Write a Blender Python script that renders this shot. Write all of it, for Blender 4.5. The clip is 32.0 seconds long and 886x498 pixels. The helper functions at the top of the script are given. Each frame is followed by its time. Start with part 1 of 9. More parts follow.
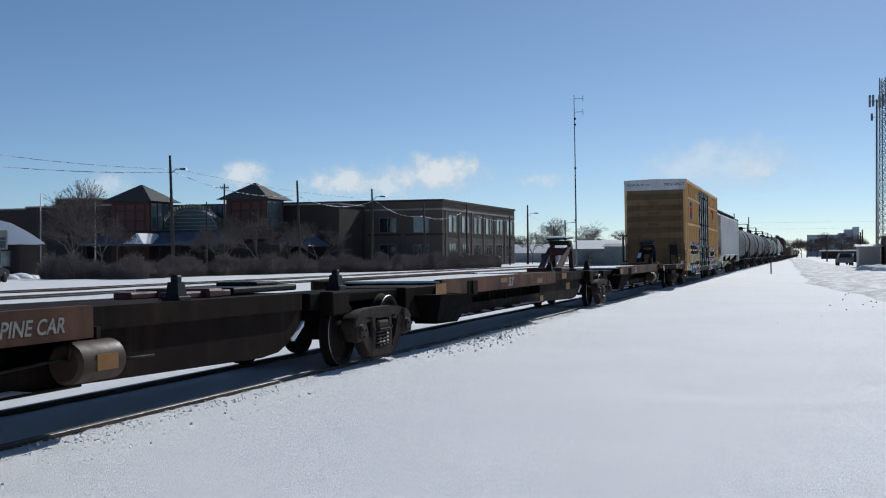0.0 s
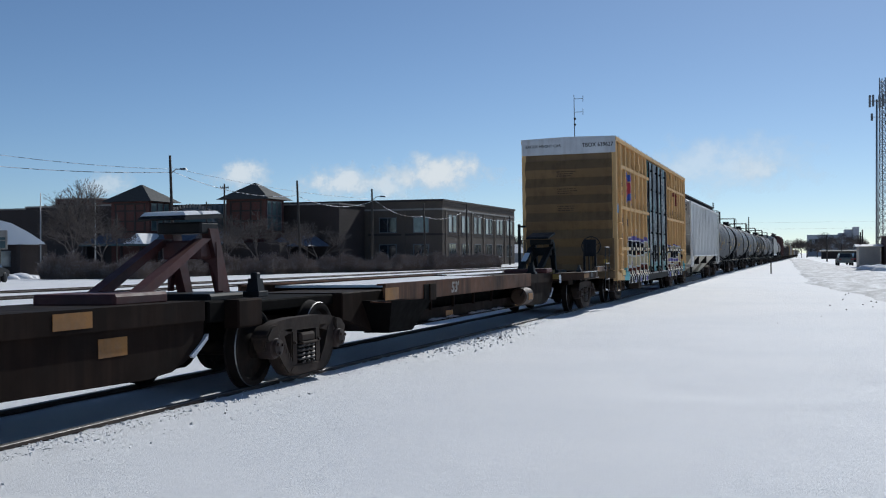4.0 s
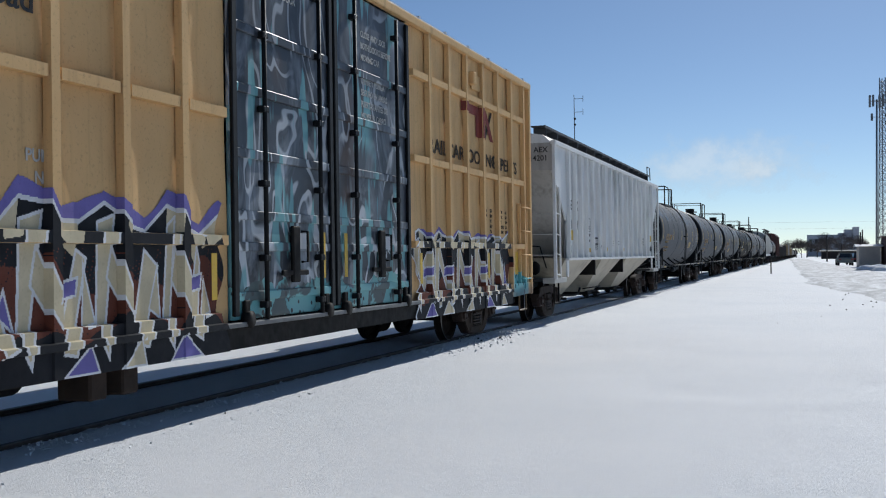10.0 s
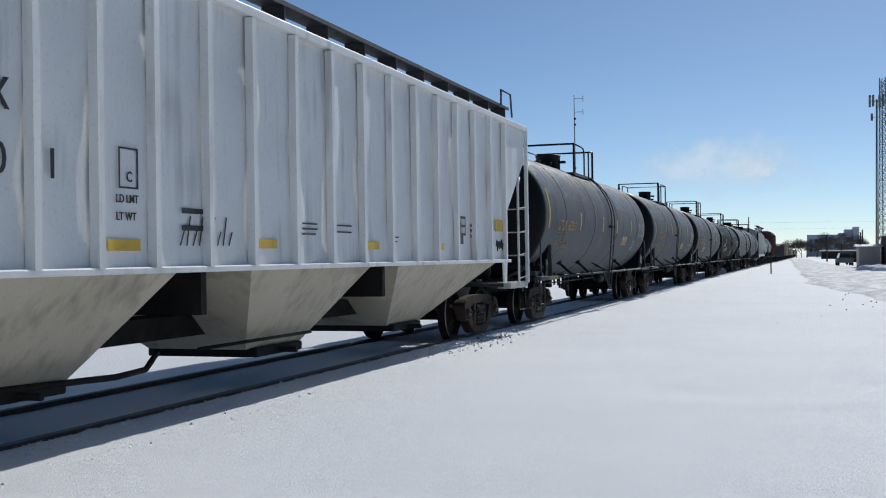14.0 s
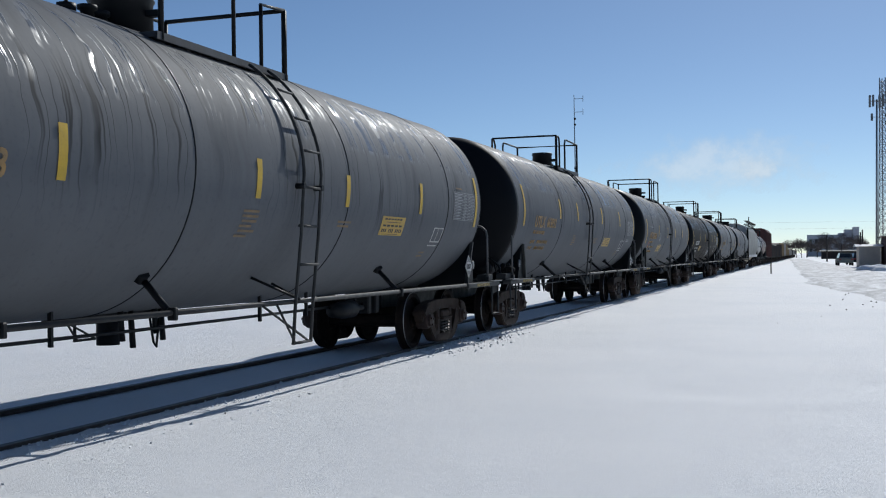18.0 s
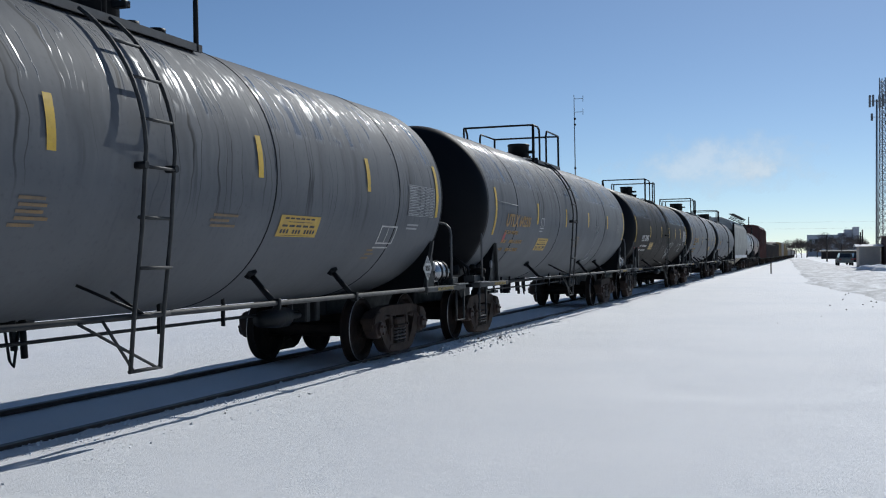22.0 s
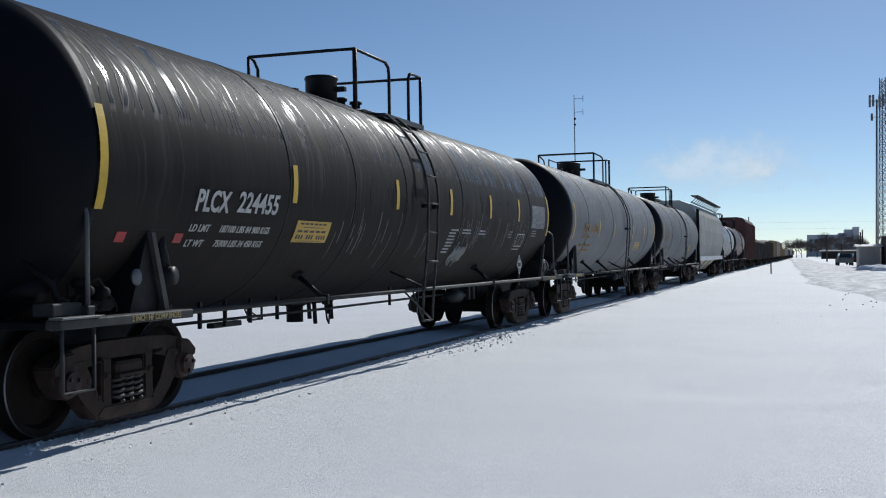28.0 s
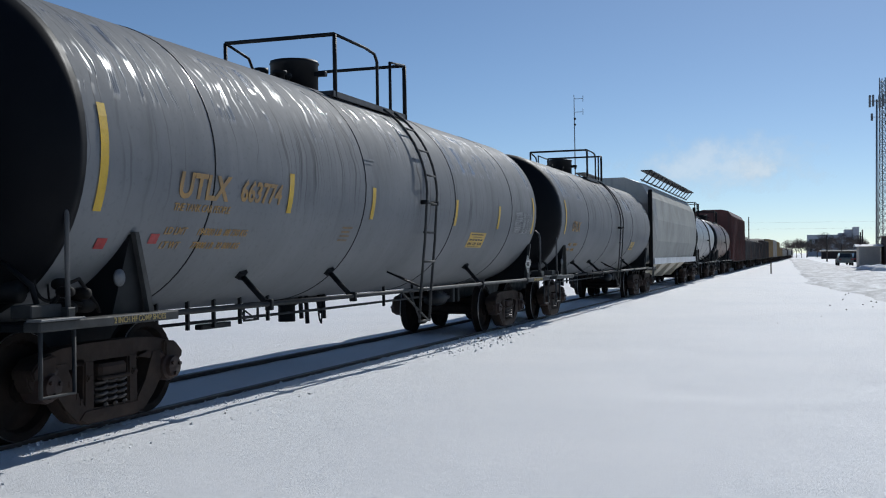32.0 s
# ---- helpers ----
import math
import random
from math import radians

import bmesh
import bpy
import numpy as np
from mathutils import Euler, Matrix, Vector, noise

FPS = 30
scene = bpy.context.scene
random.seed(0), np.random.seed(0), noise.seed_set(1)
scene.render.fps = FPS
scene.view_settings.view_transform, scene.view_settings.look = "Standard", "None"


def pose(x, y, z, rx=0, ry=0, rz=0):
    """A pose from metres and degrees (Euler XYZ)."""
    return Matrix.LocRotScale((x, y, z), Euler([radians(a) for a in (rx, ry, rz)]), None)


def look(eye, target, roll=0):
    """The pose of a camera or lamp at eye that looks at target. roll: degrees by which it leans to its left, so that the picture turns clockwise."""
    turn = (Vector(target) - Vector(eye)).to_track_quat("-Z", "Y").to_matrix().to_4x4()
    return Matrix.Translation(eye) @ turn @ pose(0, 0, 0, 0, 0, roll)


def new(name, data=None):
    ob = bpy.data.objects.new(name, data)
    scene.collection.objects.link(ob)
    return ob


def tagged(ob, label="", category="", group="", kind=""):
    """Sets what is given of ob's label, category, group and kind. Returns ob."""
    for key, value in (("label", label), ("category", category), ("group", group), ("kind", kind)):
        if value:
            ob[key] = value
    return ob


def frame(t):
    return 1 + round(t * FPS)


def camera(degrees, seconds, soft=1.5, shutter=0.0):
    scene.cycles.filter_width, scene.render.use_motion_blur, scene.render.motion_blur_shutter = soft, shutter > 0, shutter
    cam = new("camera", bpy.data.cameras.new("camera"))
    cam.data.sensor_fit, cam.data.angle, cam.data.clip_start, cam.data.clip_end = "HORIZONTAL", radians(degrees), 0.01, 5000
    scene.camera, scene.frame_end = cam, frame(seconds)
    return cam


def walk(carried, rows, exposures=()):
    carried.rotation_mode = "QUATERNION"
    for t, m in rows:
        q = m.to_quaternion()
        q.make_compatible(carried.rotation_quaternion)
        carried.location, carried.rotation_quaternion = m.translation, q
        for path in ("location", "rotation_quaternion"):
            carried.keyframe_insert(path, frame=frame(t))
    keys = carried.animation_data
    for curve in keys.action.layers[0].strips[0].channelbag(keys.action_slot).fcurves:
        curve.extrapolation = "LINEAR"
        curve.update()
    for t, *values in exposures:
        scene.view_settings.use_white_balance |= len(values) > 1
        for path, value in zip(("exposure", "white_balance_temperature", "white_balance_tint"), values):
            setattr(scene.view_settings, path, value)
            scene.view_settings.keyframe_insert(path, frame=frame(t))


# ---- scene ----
cam = camera(44.29, 32.0, 1.1)
EYE = pose(0, 0, 1.659, 90.298, 0.307, 18.751)
walk(cam, [(0.0, EYE), (32.0, EYE)], [(0.0, 0.0, 6250, 7), (32.0, 0.0, 6250, 7)])

TX, RAIL = -7.013, 0.12          # centre line of the track and top of its rails
LEAN = -0.6                      # cross level of the track, degrees
GAUGE = 0.753                    # rail centre from the centre line


def run(t):
    """Metres that the train has rolled towards the camera."""
    return 5.0344 * t + 0.005984 * t * t - 0.0002516 * t ** 3


def bend(y):
    """The track leaves its straight line by a hand's width some way off: sideways shift and its slope."""
    f = min(1.0, max(0.0, (y - 20) / 65))
    return -0.27 * f * f * (3 - 2 * f), (-0.27 * 6 * f * (1 - f) / 65)


# ---- sky, sun, exposure ----
SUN_AZ, SUN_EL = radians(7.5), radians(35)      # azimuth from the track's direction, clockwise
world = bpy.data.worlds.new("sky")
scene.world = world
world.use_nodes = True
wn = world.node_tree.nodes
sky = wn.new("ShaderNodeTexSky")
sky.sky_type, sky.sun_disc = "NISHITA", False
sky.sun_elevation, sky.sun_rotation = SUN_EL, SUN_AZ
sky.air_density, sky.dust_density, sky.ozone_density, sky.altitude = 0.62, 0.24, 1.5, 200
tint = wn.new("ShaderNodeMix")
tint.data_type, tint.blend_type = "RGBA", "MULTIPLY"
tint.inputs[0].default_value, tint.inputs[7].default_value = 1.0, (0.90, 1.015, 1.11, 1)     # clear cold winter air
world.node_tree.links.new(sky.outputs[0], tint.inputs[6])
world.node_tree.links.new(tint.outputs[2], wn["Background"].inputs[0])
wn["Background"].inputs[1].default_value = 0.069
sun = new("sun", bpy.data.lights.new("sun", "SUN"))
sun.data.energy, sun.data.angle, sun.data.color = 3.15, radians(0.53), (1, 0.97, 0.93)
SUN_WAY = Vector((math.sin(SUN_AZ) * math.cos(SUN_EL), math.cos(SUN_AZ) * math.cos(SUN_EL), math.sin(SUN_EL)))
sun.matrix_world = look(SUN_WAY * 60, (0, 0, 0))


# ---- materials ----
class Nodes:
    """A short way to write a node material."""

    def __init__(self, name):
        self.m = bpy.data.materials.new(name)
        self.m.use_nodes = True
        self.t = self.m.node_tree
        self.b = self.t.nodes["Principled BSDF"]
        self.co = self.t.nodes.new("ShaderNodeTexCoord").outputs["Object"]
        self.xyz = None

    def put(self, sock, v):
        if isinstance(v, bpy.types.NodeSocket):
            self.t.links.new(v, sock)
        elif isinstance(v, (tuple, list)) and len(v) == 3 and sock.type == "RGBA":
            sock.default_value = (*v, 1)
        else:
            sock.default_value = v

    def math(self, op, a, b=0.0, clamp=False):
        n = self.t.nodes.new("ShaderNodeMath")
        n.operation, n.use_clamp = op, clamp
        self.put(n.inputs[0], a)
        self.put(n.inputs[1], b)
        return n.outputs[0]

    def axis(self, k):
        if self.xyz is None:
            self.xyz = self.t.nodes.new("ShaderNodeSeparateXYZ")
            self.t.links.new(self.co, self.xyz.inputs[0])
        return self.xyz.outputs[k]

    def scaled(self, s):
        n = self.t.nodes.new("ShaderNodeMapping")
        self.put(n.inputs["Vector"], self.co)
        n.inputs["Scale"].default_value = s
        return n.outputs[0]

    def noise(self, scale, detail=3.0, rough=0.55, vec=None, distortion=0.0):
        n = self.t.nodes.new("ShaderNodeTexNoise")
        self.put(n.inputs["Vector"], self.co if vec is None else vec)
        n.inputs["Scale"].default_value, n.inputs["Detail"].default_value = scale, detail
        n.inputs["Roughness"].default_value, n.inputs["Distortion"].default_value = rough, distortion
        return n.outputs["Fac"]

    def cells(self, scale, vec=None, feature="F1", out="Color", randomness=1.0):
        n = self.t.nodes.new("ShaderNodeTexVoronoi")
        n.feature = feature
        self.put(n.inputs["Vector"], self.co if vec is None else vec)
        n.inputs["Scale"].default_value, n.inputs["Randomness"].default_value = scale, randomness
        return n.outputs[out]

    def step(self, v, a, b, lo=0.0, hi=1.0):
        n = self.t.nodes.new("ShaderNodeMapRange")
        n.clamp = True
        for k, x in enumerate((v, a, b, lo, hi)):
            self.put(n.inputs[k], x)
        return n.outputs[0]

    def mix(self, f, a, b):
        n = self.t.nodes.new("ShaderNodeMix")
        n.data_type = "RGBA"
        self.put(n.inputs[0], f)
        self.put(n.inputs[6], a)
        self.put(n.inputs[7], b)
        return n.outputs[2]

    def ramp(self, f, stops, constant=False):
        n = self.t.nodes.new("ShaderNodeValToRGB")
        n.color_ramp.interpolation = "CONSTANT" if constant else "LINEAR"
        while len(n.color_ramp.elements) < len(stops):
            n.color_ramp.elements.new(0.5)
        for e, (p, c) in zip(n.color_ramp.elements, stops):
            e.position, e.color = p, (*c, 1)
        self.put(n.inputs[0], f)
        return n.outputs[0]

    def bump(self, h, strength, distance=0.01, normal=None):
        n = self.t.nodes.new("ShaderNodeBump")
        n.inputs["Strength"].default_value, n.inputs["Distance"].default_value = strength, distance
        self.put(n.inputs["Height"], h)
        if normal is not None:
            self.put(n.inputs["Normal"], normal)
        return n.outputs[0]

    def end(self, color, rough=0.6, metal=0.0, normal=None):
        self.put(self.b.inputs["Base Color"], color)
        self.put(self.b.inputs["Roughness"], rough)
        self.put(self.b.inputs["Metallic"], metal)
        if normal is not None:
            self.put(self.b.inputs["Normal"], normal)
        return self.m


def surf(name, base, second, scale=1.5, rough=0.6, metal=0.0, bump=0.2, fine=40, streak=None, streaks=0.3, spec=None):
    """Painted or bare surface: patches, fine grain and, if asked, runs down the face."""
    n = Nodes(name)
    c = n.mix(n.step(n.noise(scale, 4), 0.35, 0.68), base, second)
    grain = n.noise(fine, 4)
    dark = tuple(x * 0.55 for x in second)
    c = n.mix(n.step(grain, 0.55, 0.85, 0, 0.5), c, dark)
    if streak is not None:
        runs = n.noise(1.0, 3, vec=n.scaled((7, 7, 0.35)))
        c = n.mix(n.step(n.math("MULTIPLY", runs, n.noise(0.9, 2)), 0.24, 0.42, 0, streaks), c, streak)
    m = n.end(c, n.step(n.noise(scale * 3, 3), 0.3, 0.7, rough - 0.08, min(1, rough + 0.12)), metal, n.bump(n.noise(fine * 0.6, 3), bump, 0.004))
    if spec is not None:
        n.b.inputs["Specular IOR Level"].default_value = spec
    return m


def snow_material(name, dirt=0.0):
    n = Nodes(name)
    big, mid, fine = n.noise(0.25, 4), n.noise(4, 5, 0.65), n.noise(70, 3, 0.7)
    c = n.mix(n.step(big, 0.35, 0.7), (0.83, 0.83, 0.84), (0.77, 0.78, 0.80))
    if dirt:
        c = n.mix(n.step(n.noise(1.2, 6, 0.72, vec=n.scaled((1, 0.22, 1))), 0.36, 0.58, 0, dirt), c, (0.17, 0.16, 0.16))
    h = n.math("ADD", n.math("MULTIPLY", mid, 2.6), n.math("MULTIPLY", fine, 2.0))
    glint = n.cells(110, feature="F1", out="Color")
    m = n.end(c, n.step(n.cells(160, out="Distance"), 0.05, 0.2, 0.22, 0.75), 0.0, n.bump(h, 0.55, 0.012, n.bump(glint, 0.25, 0.004)))
    n.b.inputs["Specular IOR Level"].default_value = 0.35
    return m


SNOW = snow_material("snow")
SLUSH = snow_material("slush", 0.6)
STEEL_DARK = surf("dark_steel", (0.010, 0.0095, 0.009), (0.020, 0.017, 0.015), 3, 0.65, 0.0, 0.3, 30, spec=0.12)
TRUCK_IRON = surf("truck_iron", (0.032, 0.024, 0.020), (0.052, 0.036, 0.028), 4, 0.75, 0.0, 0.5, 25, spec=0.12)
SPRING_STEEL = surf("worn_spring_steel", (0.10, 0.085, 0.075), (0.055, 0.045, 0.04), 6, 0.5, 0.3, 0.3, 30)
BEARING_IRON = surf("bearing_iron", (0.030, 0.022, 0.020), (0.045, 0.026, 0.020), 5, 0.6, 0.0, 0.4, 25, spec=0.25)
BLACK = surf("black_paint", (0.007, 0.008, 0.009), (0.013, 0.013, 0.014), 2, 0.5, 0.0, 0.15, 40, spec=0.18)
RAIL_STEEL = surf("rail_steel", (0.075, 0.05, 0.038), (0.045, 0.032, 0.027), 5, 0.7, 0.2, 0.4, 20)
BRIGHT = surf("worn_bright_steel", (0.36, 0.35, 0.34), (0.26, 0.25, 0.24), 6, 0.48, 1.0, 0.1, 60)
# the sides' tan paint, darkened here for the shade on the ends
END_SHADE_BROWN = surf("boxcar_end_paint", (0.195, 0.118, 0.049), (0.135, 0.081, 0.036), 0.7, 0.55, 0, 0.15, 30, (0.09, 0.05, 0.02), 0.7)
RAIL_HEAD = surf("worn_rail_head", (0.17, 0.16, 0.155), (0.12, 0.11, 0.105), 6, 0.55, 0.3, 0.1, 60)
WHEEL_PLATE = surf("wheel_plate", (0.012, 0.010, 0.009), (0.022, 0.015, 0.012), 5, 0.75, 0.0, 0.3, 25, spec=0.08)
BROWN = surf("spine_brown", (0.150, 0.070, 0.040), (0.075, 0.040, 0.026), 1.2, 0.7, 0.0, 0.3, 25, (0.028, 0.020, 0.017), 0.7, spec=0.12)
# brown darkened for the end platform, its shade held in the colour
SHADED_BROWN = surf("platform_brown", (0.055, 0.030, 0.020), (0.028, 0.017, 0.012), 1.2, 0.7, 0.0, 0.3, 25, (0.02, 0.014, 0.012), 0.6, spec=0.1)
STEP_TAN = surf("step_tan", (0.20, 0.145, 0.11), (0.12, 0.08, 0.06), 3, 0.65, 0, 0.25, 30, (0.07, 0.04, 0.03), 0.5, spec=0.15)
YELLOW_DULL = surf("dull_yellow", (0.30, 0.22, 0.05), (0.20, 0.14, 0.05), 5, 0.65, 0, 0.2, 40, spec=0.15)
STAND_BLACK = surf("stand_blue_black", (0.010, 0.011, 0.015), (0.016, 0.017, 0.021), 2, 0.5, 0.0, 0.15, 40, spec=0.2)
LADDER_STEEL = surf("ladder_steel", (0.06, 0.055, 0.05), (0.03, 0.028, 0.026), 4, 0.6, 0, 0.2, 40)
RAIL_PALE = surf("rail_worn_pale", (0.42, 0.42, 0.42), (0.28, 0.27, 0.26), 4, 0.5, 0, 0.15, 40)
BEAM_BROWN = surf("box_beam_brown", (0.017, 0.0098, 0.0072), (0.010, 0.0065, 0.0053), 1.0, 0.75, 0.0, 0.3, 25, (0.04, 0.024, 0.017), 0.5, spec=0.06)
# near-black steel; the shade of the recesses is put into its colour
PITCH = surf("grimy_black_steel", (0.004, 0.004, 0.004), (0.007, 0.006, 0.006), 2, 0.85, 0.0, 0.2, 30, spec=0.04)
RED_DULL = surf("dull_red", (0.10, 0.020, 0.017), (0.055, 0.018, 0.016), 2, 0.6, 0, 0.2, 30)
ORANGE = surf("dull_orange_patch", (0.30, 0.125, 0.014), (0.19, 0.085, 0.018), 3, 0.6, 0, 0.2, 30)
RESERVOIR = surf("reservoir_tan", (0.080, 0.048, 0.033), (0.045, 0.029, 0.022), 2, 0.55, 0, 0.2, 30, spec=0.2)
FADED_BLACK = surf("faded_lettering", (0.055, 0.045, 0.038), (0.11, 0.08, 0.05), 6, 0.7, 0, 0.1, 40, spec=0.1)
LOGO_MAROON = surf("logo_maroon", (0.26, 0.06, 0.05), (0.20, 0.06, 0.05), 5, 0.6, 0, 0.1, 50, spec=0.1)
WHITE = surf("white_paint", (0.66, 0.67, 0.68), (0.52, 0.53, 0.55), 2, 0.55, 0, 0.12, 40, (0.30, 0.28, 0.25), 0.4)
LETTER_WHITE = surf("letter_white", (0.55, 0.54, 0.51), (0.38, 0.37, 0.35), 9, 0.6, 0, 0.1, 60)
STENCIL_GREY = surf("worn_stencil_grey", (0.34, 0.32, 0.29), (0.18, 0.165, 0.15), 9, 0.7, 0, 0.1, 60, spec=0.15)
LETTER_BLACK = surf("letter_black", (0.02, 0.02, 0.022), (0.05, 0.045, 0.04), 6, 0.6, 0, 0.1, 60)
LETTER_ORANGE = surf("letter_orange", (0.45, 0.26, 0.075), (0.24, 0.17, 0.10), 5, 0.6, 0, 0.1, 60)
YELLOW = surf("reflective_yellow", (0.66, 0.42, 0.022), (0.55, 0.34, 0.025), 7, 0.5, 0, 0.1, 60)
YELLOW_LABEL = surf("label_yellow", (0.55, 0.35, 0.04), (0.46, 0.29, 0.05), 7, 0.5, 0, 0.1, 60)
RED_MARK = surf("red_reflector", (0.42, 0.03, 0.03), (0.30, 0.03, 0.03), 7, 0.5, 0, 0.1, 60)
GREY_STEEL = surf("grey_painted_steel", (0.15, 0.155, 0.16), (0.10, 0.10, 0.10), 3, 0.5, 0, 0.15, 40)
CHROME = surf("polished_cylinder", (0.45, 0.46, 0.47), (0.30, 0.30, 0.31), 3, 0.25, 1.0, 0.05, 60)
LOGO_RED = surf("logo_red", (0.50, 0.035, 0.055), (0.40, 0.04, 0.06), 5, 0.55, 0, 0.1, 50)
LOGO_PALE = surf("logo_pale_blue", (0.30, 0.34, 0.52), (0.36, 0.36, 0.42), 5, 0.55, 0, 0.1, 50)
LOGO_BLUE = surf("logo_blue", (0.03, 0.085, 0.42), (0.04, 0.08, 0.30), 5, 0.55, 0, 0.1, 50)
TAG_BLUE = surf("tag_light_blue", (0.14, 0.36, 0.62), (0.20, 0.36, 0.52), 5, 0.6, 0, 0.1, 50)
BEIGE = surf("hopper_beige", (0.50, 0.45, 0.35), (0.42, 0.37, 0.28), 1.0, 0.55, 0, 0.15, 30, (0.14, 0.11, 0.085), 0.5)
def wavy_grey():
    """Pale grey painted sheet that buckles a little between its posts."""
    n = Nodes("hopper_grey")
    c = n.mix(n.step(n.noise(0.7, 4), 0.35, 0.68), (0.78, 0.775, 0.755), (0.70, 0.695, 0.675))
    runs = n.noise(1.0, 3, vec=n.scaled((7, 7, 0.35)))
    c = n.mix(n.step(n.math("MULTIPLY", runs, n.noise(0.9, 2)), 0.30, 0.46, 0, 0.4), c, (0.25, 0.24, 0.22))
    c = n.mix(n.step(n.noise(30, 4), 0.56, 0.82, 0, 0.35), c, (0.3, 0.29, 0.27))
    wave = n.noise(0.9, 2, vec=n.scaled((1, 2.4, 0.7)))
    n.b.inputs["Specular IOR Level"].default_value = 0.3
    return n.end(c, 0.55, 0.0, n.bump(n.noise(30, 3), 0.08, 0.003, n.bump(wave, 0.3, 0.06)))


HOPPER_GREY = wavy_grey()
HOPPER_END = surf("hopper_end_grey", (0.50, 0.48, 0.44), (0.40, 0.38, 0.345), 0.6, 0.55, 0, 0.15, 30, (0.13, 0.10, 0.075), 0.5)
HATCH_DARK = surf("hatch_dark", (0.035, 0.036, 0.04), (0.06, 0.06, 0.06), 2, 0.6, 0, 0.2, 30)


def boxcar_yellow(name, wave):
    """Sun-bleached tan yellow; the sheets buckle a little between the posts."""
    n = Nodes(name)
    c = n.mix(n.step(n.noise(0.8, 4), 0.35, 0.7), (0.70, 0.455, 0.215), (0.62, 0.395, 0.185))
    runs = n.noise(1.0, 3, vec=n.scaled((6, 6, 0.3)))
    c = n.mix(n.step(runs, 0.56, 0.78, 0, 0.45), c, (0.24, 0.14, 0.06))
    c = n.mix(n.step(n.noise(30, 4), 0.56, 0.8, 0, 0.4), c, (0.20, 0.12, 0.05))
    c = n.mix(n.step(n.noise(9, 5, 0.7), 0.66, 0.74, 0, 0.5), c, (0.16, 0.075, 0.03))
    y, z = n.axis(1), n.axis(2)
    side = n.step(n.math("ABSOLUTE", n.axis(0)), 1.36, 1.37)
    low = n.math("MULTIPLY", n.math("LESS_THAN", z, n.math("ADD", n.math("MULTIPLY", n.noise(2.2, 1), 1.1), 0.52)), side)
    teal = n.mix(n.step(n.cells(5, out="Distance"), 0.22, 0.26), (0.02, 0.10, 0.13), (0.16, 0.46, 0.50))
    t_on = n.math("MULTIPLY", low, n.math("MULTIPLY", n.step(y, 1.5, 1.52), n.step(y, 2.75, 2.8, 1, 0)))
    t_on2 = n.math("MULTIPLY", low, n.math("MULTIPLY", n.step(y, 18.3, 18.4), n.step(y, 19.5, 19.6, 1, 0)))
    c = n.mix(n.math("MAXIMUM", t_on, t_on2), c, teal)
    soot = n.math("MULTIPLY", n.step(n.math("ADD", z, n.math("MULTIPLY", n.noise(3, 4), 0.3)), 0.92, 1.12, 0.7, 0), n.math("MULTIPLY", n.step(y, 2.6, 3.0), side))
    c = n.mix(soot, c, (0.12, 0.11, 0.12))
    fine = n.bump(n.noise(35, 3), 0.12, 0.003)
    if wave:
        fine = n.bump(n.noise(35, 3), 0.12, 0.003, n.bump(n.noise(0.8, 2, vec=n.scaled((1, 3.0, 0.8))), wave, 0.09))
    n.b.inputs["Specular IOR Level"].default_value = 0.1
    return n.end(c, n.step(n.noise(3, 3), 0.3, 0.7, 0.6, 0.75), 0.0, fine)


def door_paint():
    """Blue-black plug door with loose pale strokes, teal drips and a spotted teal foot."""
    n = Nodes("boxcar_door_paint")
    z = n.axis(2)
    c = n.mix(n.step(n.noise(1.2, 4), 0.4, 0.7), (0.030, 0.035, 0.045), (0.075, 0.084, 0.10))
    c = n.mix(n.step(n.noise(0.8, 3, vec=n.scaled((1, 1, 0.6)), distortion=0.5), 0.62, 0.68, 0, 0.7), c, (0.075, 0.042, 0.030))
    low = n.step(z, 1.2, 4.2, 1.0, 0.45)
    haze = n.math("MULTIPLY", n.step(n.noise(1.5, 4, 0.6, vec=n.scaled((1, 1.3, 0.7)), distortion=0.8), 0.50, 0.70, 0, 0.85), low)
    c = n.mix(haze, c, (0.36, 0.40, 0.45))
    region = n.step(n.noise(0.9, 2), 0.38, 0.46)
    stroke = n.math("ABSOLUTE", n.math("SUBTRACT", n.noise(0.85, 1, 0.5, vec=n.scaled((1, 1.4, 0.8)), distortion=1.6), 0.5))
    c = n.mix(n.math("MULTIPLY", n.step(stroke, 0.018, 0.034, 0.95, 0), n.math("MULTIPLY", region, low)), c, (0.58, 0.61, 0.64))
    drip = n.math("MULTIPLY", n.step(n.noise(1.6, 2, vec=n.scaled((1, 2.2, 0.45))), 0.56, 0.59), n.step(n.noise(0.8, 2), 0.40, 0.48))
    c = n.mix(n.math("MULTIPLY", drip, 0.85), c, (0.16, 0.38, 0.40))
    foot = n.math("LESS_THAN", z, n.math("ADD", n.math("MULTIPLY", n.noise(2.6, 2, vec=n.scaled((1, 1, 0.0))), 0.7), 0.86))
    spots = n.mix(n.step(n.cells(7.0, out="Distance"), 0.20, 0.24), (0.015, 0.03, 0.035), (0.17, 0.42, 0.43))
    spots = n.mix(n.step(n.noise(2.4, 3, distortion=0.8), 0.5, 0.55, 0, 0.9), spots, (0.04, 0.045, 0.05))
    c = n.mix(foot, c, spots)
    n.b.inputs["Specular IOR Level"].default_value = 0.3
    return n.end(c, 0.42, 0.0, n.bump(n.noise(20, 3), 0.15, 0.003))


